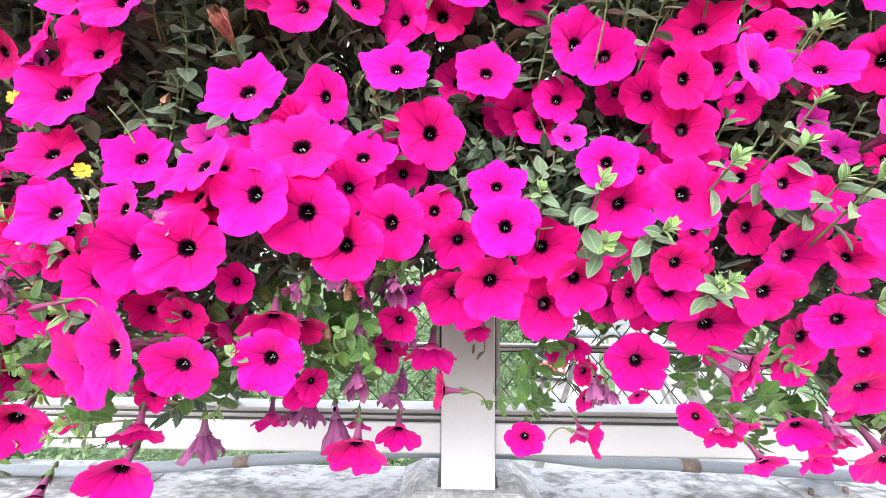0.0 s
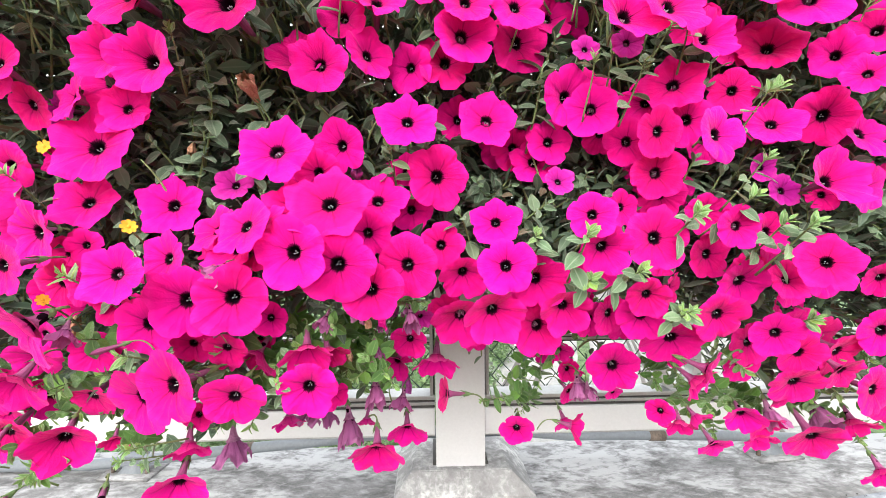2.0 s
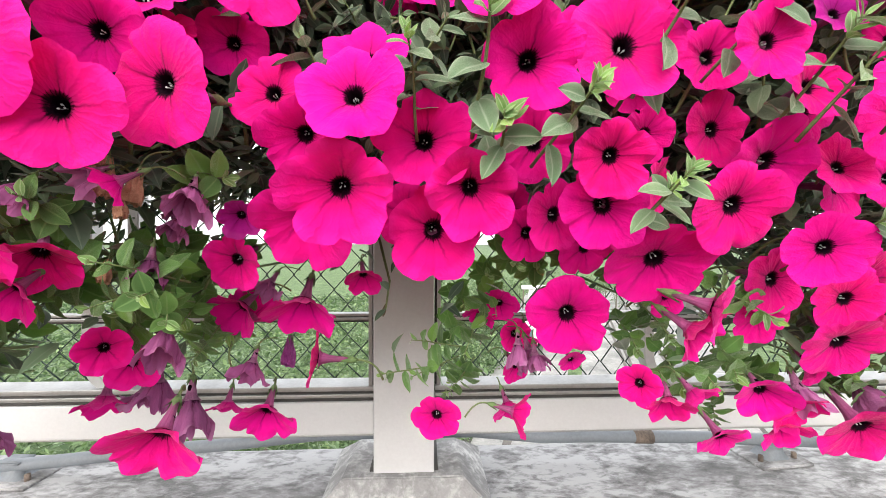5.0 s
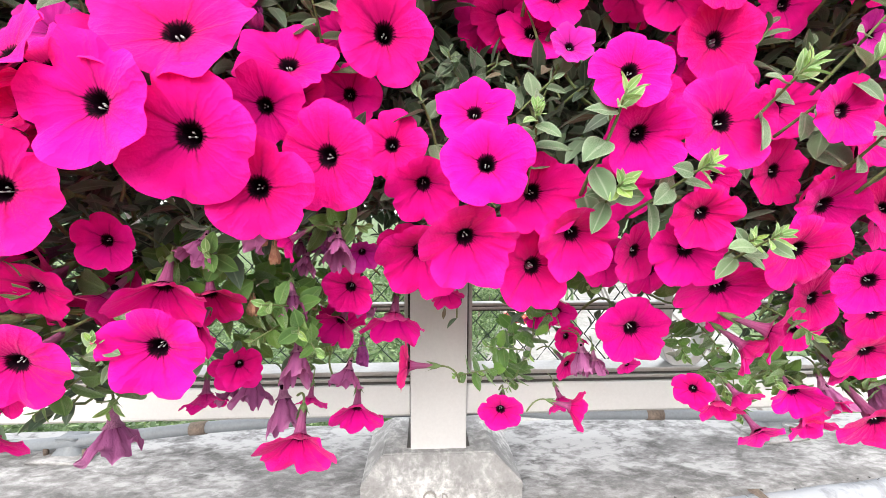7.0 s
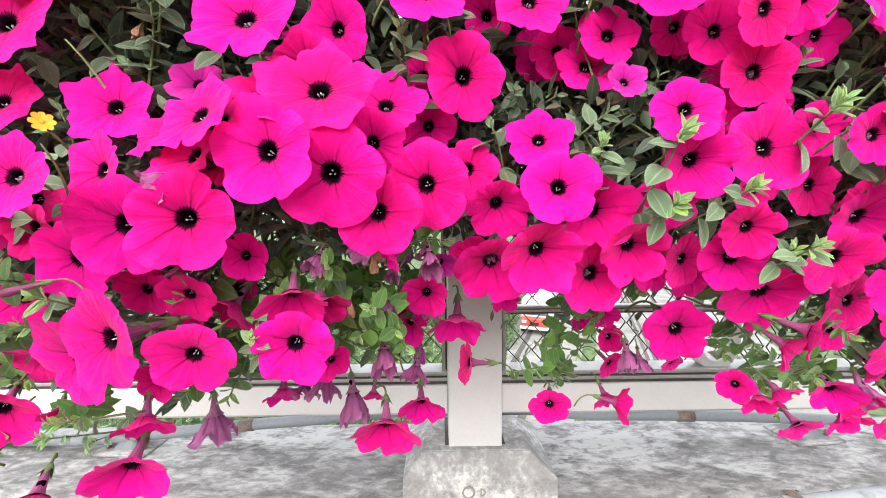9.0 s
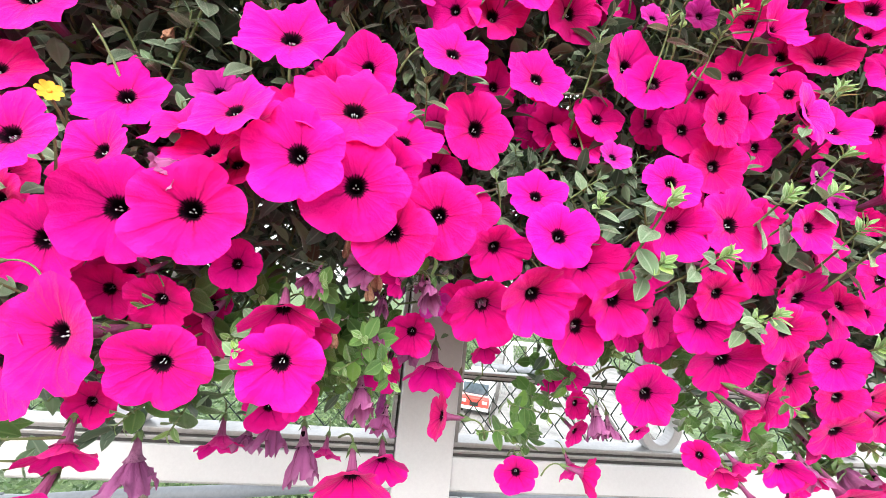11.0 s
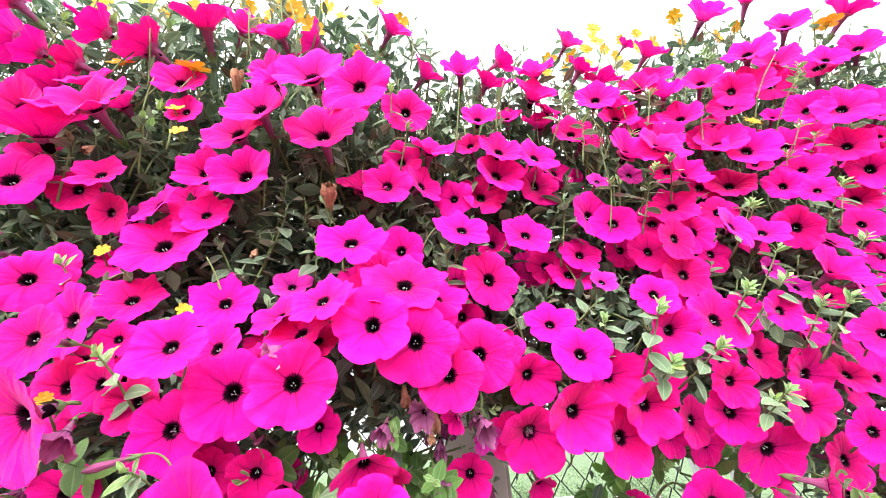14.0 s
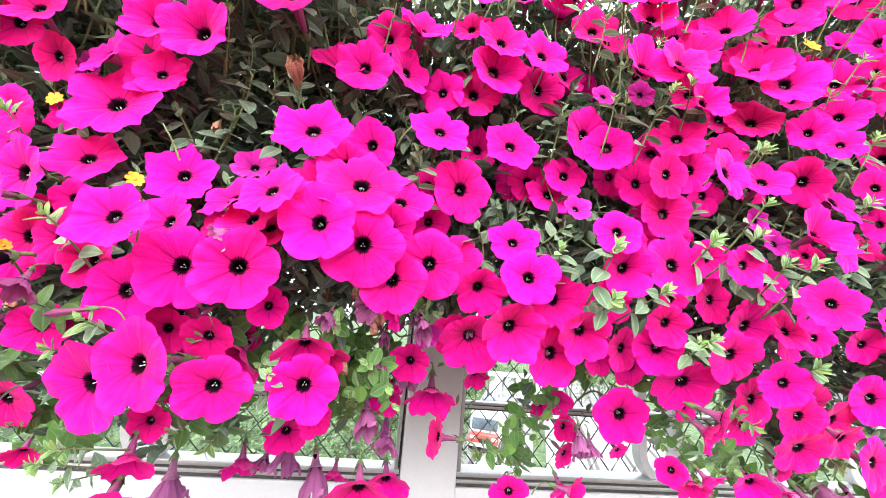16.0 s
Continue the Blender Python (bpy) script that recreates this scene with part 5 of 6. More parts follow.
bloom(0.814, 0.366, 0.904, 18, 23, 0.0251)
bloom(0.822, 0.415, 0.960, -24, 10, 0.0199)
bloom(0.831, 0.398, 0.786, 15, -17, 0.0279)
bloom(0.839, 0.381, 0.987, -31, 7, 0.0181)
bloom(0.843, 0.356, 1.120, -41, 18, 0.0246)
bloom(0.846, 0.372, 1.199, -22, 18, 0.0189)
bloom(0.848, 0.366, 0.921, 5, 11, 0.0215)
purple_bloom(-0.398, 0.341, 0.950, -10, -10, 0.0185)
purple_bloom(-0.229, 0.338, 0.872, 4, 28, 0.0199)
purple_bloom(-0.044, 0.366, 0.730, 20, -30, 0.0138)
purple_bloom(0.105, 0.347, 0.875, 4, 20, 0.0168)
purple_bloom(0.127, 0.331, 1.006, 0, 10, 0.0150)
purple_bloom(0.163, 0.318, 1.006, 0, 0, 0.0162)
purple_bloom(0.325, 0.346, 0.889, 0, 0, 0.0167)
purple_bloom(0.351, 0.349, 0.864, 0, 10, 0.0182)
bloom(0.252, 0.400, 0.599, -40, -8, 0.0175)
nodding(0.272, 0.395, 0.589, -15, -45, 0.0190)
nodding(0.294, 0.400, 0.593, 25, -40, 0.0175)
bloom(0.324, 0.405, 0.552, 8, -32, 0.0220)
nodding(0.371, 0.420, 0.585, -15, -25, 0.0240)
nodding(0.405, 0.430, 0.569, 10, -35, 0.0250)
nodding(0.410, 0.440, 0.544, 0, -45, 0.0230)
nodding(-0.270, 0.315, 0.620, 20, -55, 0.0215)
hanging(-0.412, 0.360, 0.716, -15, -70, 0.0210)
hanging(0.426, 0.440, 0.579, 10, -65, 0.0257)
trumpet(0.269, 0.370, 0.651, 35, -30, 0.0230)
hanging(0.164, 0.445, 0.620, -5, -70, 0.0179)
hanging(0.181, 0.450, 0.609, 10, -72, 0.0172)
trumpet(0.165, 0.475, 0.544, 75, -12, 0.0215)
hanging(-0.290, 0.430, 0.562, 25, -78, 0.0296)
hanging(-0.193, 0.500, 0.572, -10, -75, 0.0265)
hanging(-0.155, 0.490, 0.556, 20, -62, 0.0312)
hanging(-0.071, 0.440, 0.608, -15, -60, 0.0190)
nodding(-0.245, 0.500, 0.556, 15, -62, 0.0260)
hanging(-0.223, 0.520, 0.552, -15, -70, 0.0203)
bloom(-0.189, 0.460, 0.602, 15, -25, 0.0260)
nodding(-0.134, 0.520, 0.540, -10, -66, 0.0200)
hanging(-0.333, 0.264, 0.746, 10, -60, 0.0140)
hanging(-0.134, 0.318, 0.742, -20, -55, 0.0122)
hanging(-0.102, 0.323, 0.750, -30, -30, 0.0136)
hanging(-0.096, 0.369, 0.652, 10, -60, 0.0200)
hanging(-0.095, 0.380, 0.737, -10, -75, 0.0089)
hanging(-0.086, 0.367, 0.727, -10, -60, 0.0110)
hanging(-0.057, 0.337, 0.745, 0, -70, 0.0090)
hanging(-0.053, 0.436, 0.678, -30, -50, 0.0168)
hanging(0.183, 0.481, 0.605, 20, -60, 0.0220)
hanging(0.524, 0.471, 0.565, -10, -40, 0.0326)
trumpet(-0.424, 0.302, 1.181, -50, 25, 0.0316)
trumpet(-0.371, 0.301, 1.224, 0, 35, 0.0390)
trumpet(-0.342, 0.325, 1.263, 30, 15, 0.0312)
trumpet(-0.280, 0.312, 1.231, -19, 24, 0.0280)
trumpet(-0.270, 0.282, 1.120, -20, 10, 0.0231)
trumpet(-0.235, 0.326, 1.243, -54, 12, 0.0305)
trumpet(-0.134, 0.320, 1.273, 33, 17, 0.0296)
trumpet(-0.085, 0.347, 1.212, 37, 19, 0.0280)
trumpet(-0.085, 0.461, 0.641, 170, 40, 0.0252)
trumpet(-0.077, 0.437, 0.657, -20, -30, 0.0230)
trumpet(-0.076, 0.307, 0.743, -60, -30, 0.0129)
trumpet(-0.031, 0.334, 1.205, -6, 13, 0.0300)
trumpet(0.009, 0.350, 1.200, 29, 35, 0.0258)
trumpet(0.030, 0.340, 1.242, 65, 27, 0.0229)
trumpet(0.049, 0.388, 1.168, -15, 25, 0.0252)
trumpet(0.081, 0.355, 1.182, 8, 16, 0.0341)
trumpet(0.095, 0.354, 1.235, -16, 23, 0.0317)
trumpet(0.152, 0.336, 1.293, 11, 7, 0.0242)
trumpet(0.160, 0.338, 1.229, 30, 36, 0.0267)
trumpet(0.266, 0.318, 1.156, -20, 21, 0.0257)
trumpet(0.277, 0.326, 1.261, 11, 20, 0.0285)
trumpet(0.281, 0.358, 1.336, 38, 33, 0.0163)
trumpet(0.426, 0.324, 1.375, -7, 7, 0.0369)
trumpet(0.548, 0.324, 1.442, -11, 36, 0.0350)
trumpet(0.756, 0.324, 1.426, 10, 30, 0.0430)
wilted(-0.402, 0.340, 0.725, 0, -60, 0.0176)
wilted(-0.311, 0.288, 1.123, 10, 40, 0.0199)
wilted(-0.270, 0.332, 0.906, 0, -60, 0.0108)
wilted(-0.217, 0.278, 0.793, 20, 40, 0.0144)
wilted(-0.107, 0.337, 0.886, 10, 20, 0.0165)
wilted(-0.078, 0.369, 0.735, 20, -60, 0.0219)
wilted(-0.074, 0.525, 0.582, 0, -60, 0.0222)


# ---- leaves ----
def leaf_lists(verts, faces, rims, m, length, width, fold, droop):
    """An ovate leaf from the origin of m along its y, folded on the midrib."""
    base = len(verts)
    cols = ((0.0, 0.10), (0.25, 0.80), (0.5, 1.0), (0.8, 0.58), (1.0, 0.03))
    for u, w in cols:
        y = length * u
        z = -droop * length * u * u
        for s in (-1, 0, 1):
            verts.append(m @ Vector((s * w * width / 2, y, z + fold * width * w * abs(s) * 0.6)))
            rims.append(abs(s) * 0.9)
    for j in range(len(cols) - 1):
        for k in range(2):
            a = base + j * 3 + k
            faces.append((a, a + 1, a + 4, a + 3))


def front_y(x, z):
    """Depth of the mass of blooms at that place."""
    w = 1.0 / ((FRONT_A[:, 0] - x) ** 2 + (FRONT_A[:, 2] - z) ** 2 + 0.0015) ** 1.5
    return float((w * FRONT_A[:, 1]).sum() / w.sum())


def part_blooms():
    """Draws back a bloom whose limb would cut through the middle of the limb before it."""
    around = np.array([(r * math.cos(a), r * math.sin(a), 0.22 * r) for r in (0.45, 0.7, 0.92) for a in np.linspace(0, 2 * math.pi, 16, endpoint=False)])
    for _ in range(5):
        poses = [np.array(b[3]) for b in BORNE]
        at = np.array(FRONT)
        back = set()
        for i, m in enumerate(poses):
            inv = np.linalg.inv(m)
            for j in np.nonzero(np.linalg.norm(at - at[i], axis=1) < AXES[i][3] * 2)[0]:
                if j == i or at[j][1] < at[i][1]:
                    continue
                p = around @ poses[j][:3, :3].T + poses[j][:3, 3]
                q = p @ inv[:3, :3].T + inv[:3, 3]
                rho = np.hypot(q[:, 0], q[:, 1])
                rise = q[:, 2] - 0.3 * rho
                if ((rho < 0.6) & (rise > -0.02) & (rise < 0.5)).any() and ((rho < 0.9) & (rise < 0)).any():
                    back.add(int(j))
        for j in back:
            stalk, neck, cup, m, draw, k = BORNE[j]
            f = stalk.parent
            m = Matrix.Translation((0, 0.005, 0)) @ m
            f.matrix_world = m
            BORNE[j] = (stalk, neck, cup, m, draw, k)
            FRONT[j] = tuple(m.translation)


part_blooms()
FRONT_A, AXES_A = np.array(FRONT), np.array(AXES)


def before_bloom(p):
    """Whether a leaf there would cross or cover the face of a bloom."""
    d = np.array(p) - FRONT_A
    along = (d * AXES_A[:, :3]).sum(1)
    lateral = (d * d).sum(1) - along ** 2
    return bool(((lateral < (AXES_A[:, 3] + 0.004) ** 2) & (along > -0.012) & (along < 0.06)).any())


def straight_stalk():
    v, f = [], []
    tube_mesh(v, f, [(0, -0.05 * k * k / 9, -1.25 - 0.16 * k) for k in range(5)], 0.042, 6)
    return lists_to_mesh("stalk", v, f, STEM)


# a stalk that would run across the face of a neighbour bends another way or stays short
SHORT_STALK = straight_stalk()
def crosses(points, own):
    """Whether one of the points lies just before the face of a bloom other than its own."""
    for p in points:
        d = np.array(p) - FRONT_A
        along = (d * AXES_A[:, :3]).sum(1)
        hit = ((d * d).sum(1) - along ** 2 < (AXES_A[:, 3] * 0.95) ** 2) & (along > -0.003) & (along < 0.05)
        hit[own] = False
        if hit.any():
            return True
    return False


for stalk, neck, cup, place, draw, own in BORNE:
    m = place @ draw
    if place.translation.z > 0.72 and crosses([m @ Vector((0, 0, -0.3 - 0.2 * k)) for k in range(6)], own):
        neck.matrix_basis = Matrix.Diagonal((1, 1, 0.4, 1))
        cup.matrix_basis = stalk.matrix_basis = Matrix.Diagonal((1, 1, 0.4 * draw[2][2], 1))
        stalk.data = SHORT_STALK
        continue
    for me in [stalk.data] + STALKS:
        if not crosses([m @ me.vertices[k].co for k in range(0, len(me.vertices), 6)], own):
            stalk.data = me
            break
    else:
        stalk.data = SHORT_STALK


def cuts_bloom(a, b):
    """Whether a leaf from a to b would cover a throat or pass through a limb."""
    da, db = np.array(a) - FRONT_A, np.array(b) - FRONT_A
    za, zb = (da * AXES_A[:, :3]).sum(1), (db * AXES_A[:, :3]).sum(1)
    dm = (da + db) / 2
    zm = (za + zb) / 2
    side = (dm * dm).sum(1) - zm ** 2
    tip = (db * db).sum(1) - zb ** 2
    over = (np.minimum(side, tip) < (AXES_A[:, 3] * 0.42) ** 2) & (zm > -0.004) & (zm < 0.05)
    cut = (za * (zb - 0.004) < 0) & (side < (AXES_A[:, 3] * 0.92) ** 2)
    return bool((over | cut).any())


rng = random.Random(11)


def leaf_pose(p, out, twist, lift):
    d = Vector(out).normalized()
    xa = d.cross(Vector((0, 0, 1)))
    if xa.length < 0.05:
        xa = Vector((1, 0, 0))
    xa.normalize()
    return Matrix.Translation(p) @ Matrix((xa, d, xa.cross(d))).transposed().to_4x4() @ pose(0, 0, 0, lift, twist, 0)


def leaf_mesh(name, seed, material, blunt):
    """Leaf of length 1 along +y, its base at the origin, cupped and wavy."""
    r = random.Random(seed)
    bm = bmesh.new()
    ph, droop, cup = r.uniform(0, 6), r.uniform(0.0, 0.3), r.uniform(0.10, 0.30)
    rows = []
    for j in range(9):
        u = j / 8
        w = (0.05 + 0.95 * math.sin(math.pi * min(1, u ** blunt)) ** 0.85) * (0.27 if u < 1 else 0.02)
        rows.append([bm.verts.new((s * w, u, -droop * u * u + cup * abs(s) ** 1.4 * w + 0.015 * math.sin(9 * u + ph + 2 * s) - (0.012 if s == 0 else 0))) for s in (-1, -0.66, -0.33, 0, 0.33, 0.66, 1)])
    for a, b in zip(rows, rows[1:]):
        for k in range(6):
            bm.faces.new((a[k], a[k + 1], b[k + 1], b[k]))
    me = mesh_of(name, bm, material)
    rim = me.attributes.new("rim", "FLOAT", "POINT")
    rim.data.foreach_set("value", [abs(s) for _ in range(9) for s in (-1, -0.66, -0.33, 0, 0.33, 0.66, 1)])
    return me


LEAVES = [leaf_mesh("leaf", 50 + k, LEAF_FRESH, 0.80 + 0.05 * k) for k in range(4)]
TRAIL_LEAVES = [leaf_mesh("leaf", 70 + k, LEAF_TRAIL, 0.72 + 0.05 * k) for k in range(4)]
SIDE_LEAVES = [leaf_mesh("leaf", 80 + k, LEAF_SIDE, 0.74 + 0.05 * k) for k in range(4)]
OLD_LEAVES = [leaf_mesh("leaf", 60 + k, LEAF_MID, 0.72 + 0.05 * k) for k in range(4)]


def leafy(name, label, group, x, y, z, az, el, size, n, long, young, tip_leaves, low_leaves):
    """A leafy stem whose growing tip stands at the place given; leaves spiral down it and grow larger."""
    m = facing(x, y, z, az, el, size)
    e = thing(name, label, "shoot", group, m)
    v, f = [], []
    pts = []
    down = (m.to_3x3().inverted() @ Vector((0, 0, -1))).normalized()
    for k in range(8):
        u = k / 7
        pts.append(Vector((0.06 * math.sin(5 * u), 0.05 * math.cos(4 * u), -long * u)) + (down * (-0.35 * long * u * u) if long > 3 else down * (0.25 * u * u)))
    tube_mesh(v, f, pts, [0.022, 0.027, 0.030, 0.033, 0.036, 0.040, 0.042, 0.045], 6)
    part("stem", lists_to_mesh("stem", v, f, STEM), None, e)
    tips = int(n * young)
    for k in range(n):
        if k < tips:
            u, grow, rise, slim = 0.02 + 0.16 * k / tips, 0.32 + 0.30 * k / tips, 1.6 - 1.1 * k / tips, (1.05 if long > 2.5 else 0.84)
        else:
            w = (k - tips) / max(1, n - tips)
            u, grow, rise, slim = 0.20 + 0.62 * w, (0.80 if long > 2.5 else 0.70) + 0.20 * math.sin(3 * w), 0.25 - 0.5 * w, (1.25 if long > 2.5 else 1.0)
        grow *= pick.uniform(0.85, 1.15)
        i = min(6, int(u * 7))
        p = pts[i].lerp(pts[i + 1], u * 7 - i)
        a = (2.4 if k < tips else 3.14159) * k + (0.8 * (k // 2)) + pick.uniform(-0.35, 0.35)
        d = Vector((math.cos(a), math.sin(a), rise + pick.uniform(-0.2, 0.2))).normalized()
        if cuts_bloom(m @ p, m @ (p + d * grow)):
            continue
        side = d.cross(Vector((0, 0, 1))).normalized()
        lm = Matrix((side, d, side.cross(d))).transposed().to_4x4()
        ob = part("leaf", pick.choice(tip_leaves if k < tips else low_leaves), None, e)
        ob.matrix_basis = Matrix.Translation(p) @ lm @ pose(0, 0, 0, 0, pick.uniform(-25, 25), 0) @ Matrix.Diagonal((grow * slim * pick.uniform(0.9, 1.15), grow, grow, 1))
    return e


def shoot(x, y, z, az, el, size, n):
    return leafy("petunia_shoot", "pale green hairy petunia shoot tip with a rosette of leaves", "young shoots", x, y, z, az, el, size, n + 2, 2.4, 0.62, LEAVES, OLD_LEAVES)


def spray(x, y, z, az, el, size, n):
    return leafy("petunia_trailer", "trailing petunia stem with small green leaves below the blooms", "trailing stems", x, y, z, az, el, size * 1.1, n + 6, 3.0, 0.3, LEAVES, TRAIL_LEAVES)


def side_stem(x, y, z, az, el, size, n):
    return leafy("petunia_sprig", "grey-green petunia sprig with ovate leaves in a gap between the blooms", "sprigs in the gaps", x, y, z, az, el, size, n, 2.4, 0.3, OLD_LEAVES, SIDE_LEAVES)


def daisy_mesh(name, seed, material):
    r = random.Random(seed)
    v, f = [], []
    for k in range(8):
        a = 2 * math.pi * k / 8 + r.uniform(-0.08, 0.08)
        wob = r.uniform(-0.10, 0.12)
        base = len(v)
        for u, w in ((0.12, 0.06), (0.45, 0.22), (0.75, 0.30), (0.95, 0.22), (1.03, 0.06)):
            for s in (-1, 0, 1):
                c = Vector((u * math.cos(a) - s * w * math.sin(a), u * math.sin(a) + s * w * math.cos(a), 0.16 * u + wob * u * u + (0.03 if s else 0)))
                v.append(c)
        for j in range(4):
            for q in range(2):
                b = base + j * 3 + q
                f.append((b, b + 1, b + 4, b + 3))
    return lists_to_mesh(name, v, f, material)


DAISY_Y = [daisy_mesh("ray_petals", s, YELLOW) for s in (1, 2)]
DAISY_O = [daisy_mesh("ray_petals", s, ORANGE) for s in (3, 4)]
DISC = lathe("disc", ((0.20, -0.12), (0.24, 0.0), (0.22, 0.10), (0.12, 0.15), (0.02, 0.16)), ORANGE, 12)
def daisy(kind, colour, x, y, z, az, el, size):
    e = thing(kind, colour, "flower", kind.replace("_", " ") + "s behind the petunias", facing(x, y, z, az, el, size))
    part("ray_petals", pick.choice(DAISY_Y if kind == "yellow_daisy" else DAISY_O), None, e)
    part("disc", DISC, None, e)
    inv = e.matrix_world.inverted()
    v, f = [], []
    back = y > 0.5
    drop = pick.uniform(0.24, 0.36) if back else (pick.uniform(0.09, 0.13) if kind == "yellow_daisy" else pick.uniform(0.03, 0.05))
    lean = pick.uniform(-0.05, 0.05)
    tube_mesh(v, f, [inv @ Vector((x + lean * u * u, y + (0.01 if back else 0.06) * u, z - 0.002 - drop * u)) for u in [k / 6 for k in range(7)]], 0.0009 / size, 5)
    part("stalk", lists_to_mesh("stalk", v, f, STEM), None, e)
    return e


def yellow_flower(x, y, z, az, el, size):
    return daisy("yellow_daisy", "small bright yellow daisy-like flower on a thin stalk", x, y, z, az, el, size)


def orange_flower(x, y, z, az, el, size):
    return daisy("orange_daisy", "small orange daisy-like flower among the petunias", x, y, z, az, el, size)


orange_flower(-0.473, 0.323, 1.180, 0, 30, 0.0160)
orange_flower(-0.407, 0.327, 0.910, 0, 10, 0.0070)
orange_flower(-0.373, 0.302, 1.079, 0, 30, 0.0100)
orange_flower(-0.366, 0.296, 1.141, 10, 55, 0.0190)
orange_flower(-0.364, 0.277, 0.768, 30, 0, 0.0050)
orange_flower(-0.360, 0.301, 1.044, 0, 20, 0.0090)
orange_flower(-0.292, 0.280, 0.830, 40, 10, 0.0062)
orange_flower(0.420, 0.339, 1.136, 0, 20, 0.0120)
orange_flower(0.686, 0.340, 1.200, 0, 40, 0.0160)
orange_flower(0.699, 0.323, 1.394, 10, 70, 0.0240)
shoot(-0.492, 0.304, 1.246, -20, 60, 0.0275, 7)
shoot(-0.448, 0.284, 1.020, 10, 60, 0.0300, 7)
shoot(-0.422, 0.302, 1.239, 10, 65, 0.0325, 8)
shoot(-0.407, 0.287, 0.880, -20, 40, 0.0220, 8)
shoot(-0.393, 0.287, 1.054, 0, 60, 0.0250, 7)
shoot(-0.330, 0.305, 1.280, -10, 70, 0.0300, 8)
shoot(-0.327, 0.252, 0.792, -25, 35, 0.0260, 9)
shoot(-0.315, 0.312, 0.598, -20, 0, 0.0160, 11)
shoot(-0.306, 0.272, 0.626, -40, 10, 0.0160, 12)
shoot(-0.294, 0.264, 0.721, -20, 20, 0.0260, 10)
shoot(-0.275, 0.261, 0.812, 15, 50, 0.0220, 8)
shoot(-0.262, 0.292, 1.008, 0, 60, 0.0225, 7)
shoot(-0.242, 0.286, 0.693, 20, 15, 0.0220, 9)
shoot(-0.188, 0.311, 1.225, 10, 70, 0.0275, 7)
shoot(-0.168, 0.299, 0.711, 0, 40, 0.0160, 9)
shoot(-0.074, 0.328, 0.911, -10, 40, 0.0250, 8)
shoot(-0.061, 0.341, 1.179, 20, 60, 0.0250, 7)
shoot(0.024, 0.343, 1.180, -10, 70, 0.0250, 7)
shoot(0.069, 0.300, 0.821, -10, 45, 0.0240, 10)
shoot(0.108, 0.272, 0.822, 0, 40, 0.0280, 11)
shoot(0.119, 0.293, 0.776, -5, 15, 0.0300, 12)
shoot(0.129, 0.342, 1.180, 10, 70, 0.0250, 7)
shoot(0.151, 0.320, 1.007, -10, 50, 0.0275, 8)
shoot(0.160, 0.277, 0.786, 15, 20, 0.0260, 11)
shoot(0.163, 0.352, 1.355, 0, 75, 0.0250, 6)
shoot(0.209, 0.273, 0.839, 15, 35, 0.0300, 11)
shoot(0.209, 0.283, 0.747, 5, 25, 0.0240, 10)
shoot(0.213, 0.321, 1.030, 25, 45, 0.0275, 8)
shoot(0.214, 0.305, 0.743, -5, 20, 0.0220, 8)
shoot(0.227, 0.331, 1.252, 10, 70, 0.0275, 7)
shoot(0.277, 0.292, 0.855, 20, 30, 0.0270, 9)
shoot(0.291, 0.295, 0.893, 25, 45, 0.0260, 9)
shoot(0.311, 0.296, 0.831, 10, 40, 0.0320, 10)
shoot(0.320, 0.278, 0.829, 10, 40, 0.0300, 11)
shoot(0.320, 0.315, 0.966, 10, 35, 0.0300, 9)
shoot(0.369, 0.324, 0.729, 10, 25, 0.0300, 10)
shoot(0.386, 0.321, 1.280, 0, 70, 0.0300, 8)
shoot(0.450, 0.304, 1.100, 30, 50, 0.0275, 8)
shoot(0.458, 0.320, 0.922, 10, 35, 0.0300, 8)
shoot(0.462, 0.308, 0.998, 10, 35, 0.0300, 8)
shoot(0.479, 0.323, 1.373, 10, 70, 0.0300, 8)
shoot(0.525, 0.315, 1.225, 10, 55, 0.0325, 8)
shoot(0.695, 0.324, 1.437, 15, 65, 0.0300, 8)
shoot(0.127, 0.305, 0.990, 0, 60, 0.0238, 9)
shoot(0.176, 0.305, 0.984, 30, 60, 0.0238, 7)
shoot(0.217, 0.305, 1.029, -20, 45, 0.0263, 9)
shoot(0.300, 0.305, 0.960, 15, 45, 0.0238, 9)
shoot(0.451, 0.305, 0.997, 15, 60, 0.0238, 7)
shoot(0.463, 0.305, 1.079, 15, 45, 0.0238, 9)
shoot(0.396, 0.305, 1.043, 15, 60, 0.0238, 7)
shoot(0.236, 0.305, 1.155, 15, 60, 0.0300, 9)
shoot(0.105, 0.305, 1.140, 15, 45, 0.0300, 8)
shoot(0.495, 0.305, 1.196, 30, 70, 0.0238, 7)
shoot(0.369, 0.305, 1.246, 0, 60, 0.0263, 7)
shoot(0.528, 0.305, 1.237, 15, 45, 0.0263, 9)
shoot(0.117, 0.305, 1.090, 15, 70, 0.0238, 8)
shoot(0.301, 0.305, 1.122, 30, 70, 0.0263, 8)
shoot(0.368, 0.305, 1.097, 30, 45, 0.0238, 8)
shoot(0.182, 0.305, 1.071, 15, 45, 0.0238, 7)
shoot(0.558, 0.305, 1.148, 30, 70, 0.0263, 9)
shoot(-0.396, 0.305, 1.063, 30, 70, 0.0263, 7)
shoot(-0.396, 0.305, 1.092, 0, 45, 0.0263, 7)
shoot(-0.477, 0.305, 1.126, 30, 60, 0.0238, 8)
shoot(-0.553, 0.305, 1.250, 30, 70, 0.0300, 8)
shoot(-0.479, 0.305, 1.029, 0, 60, 0.0238, 7)
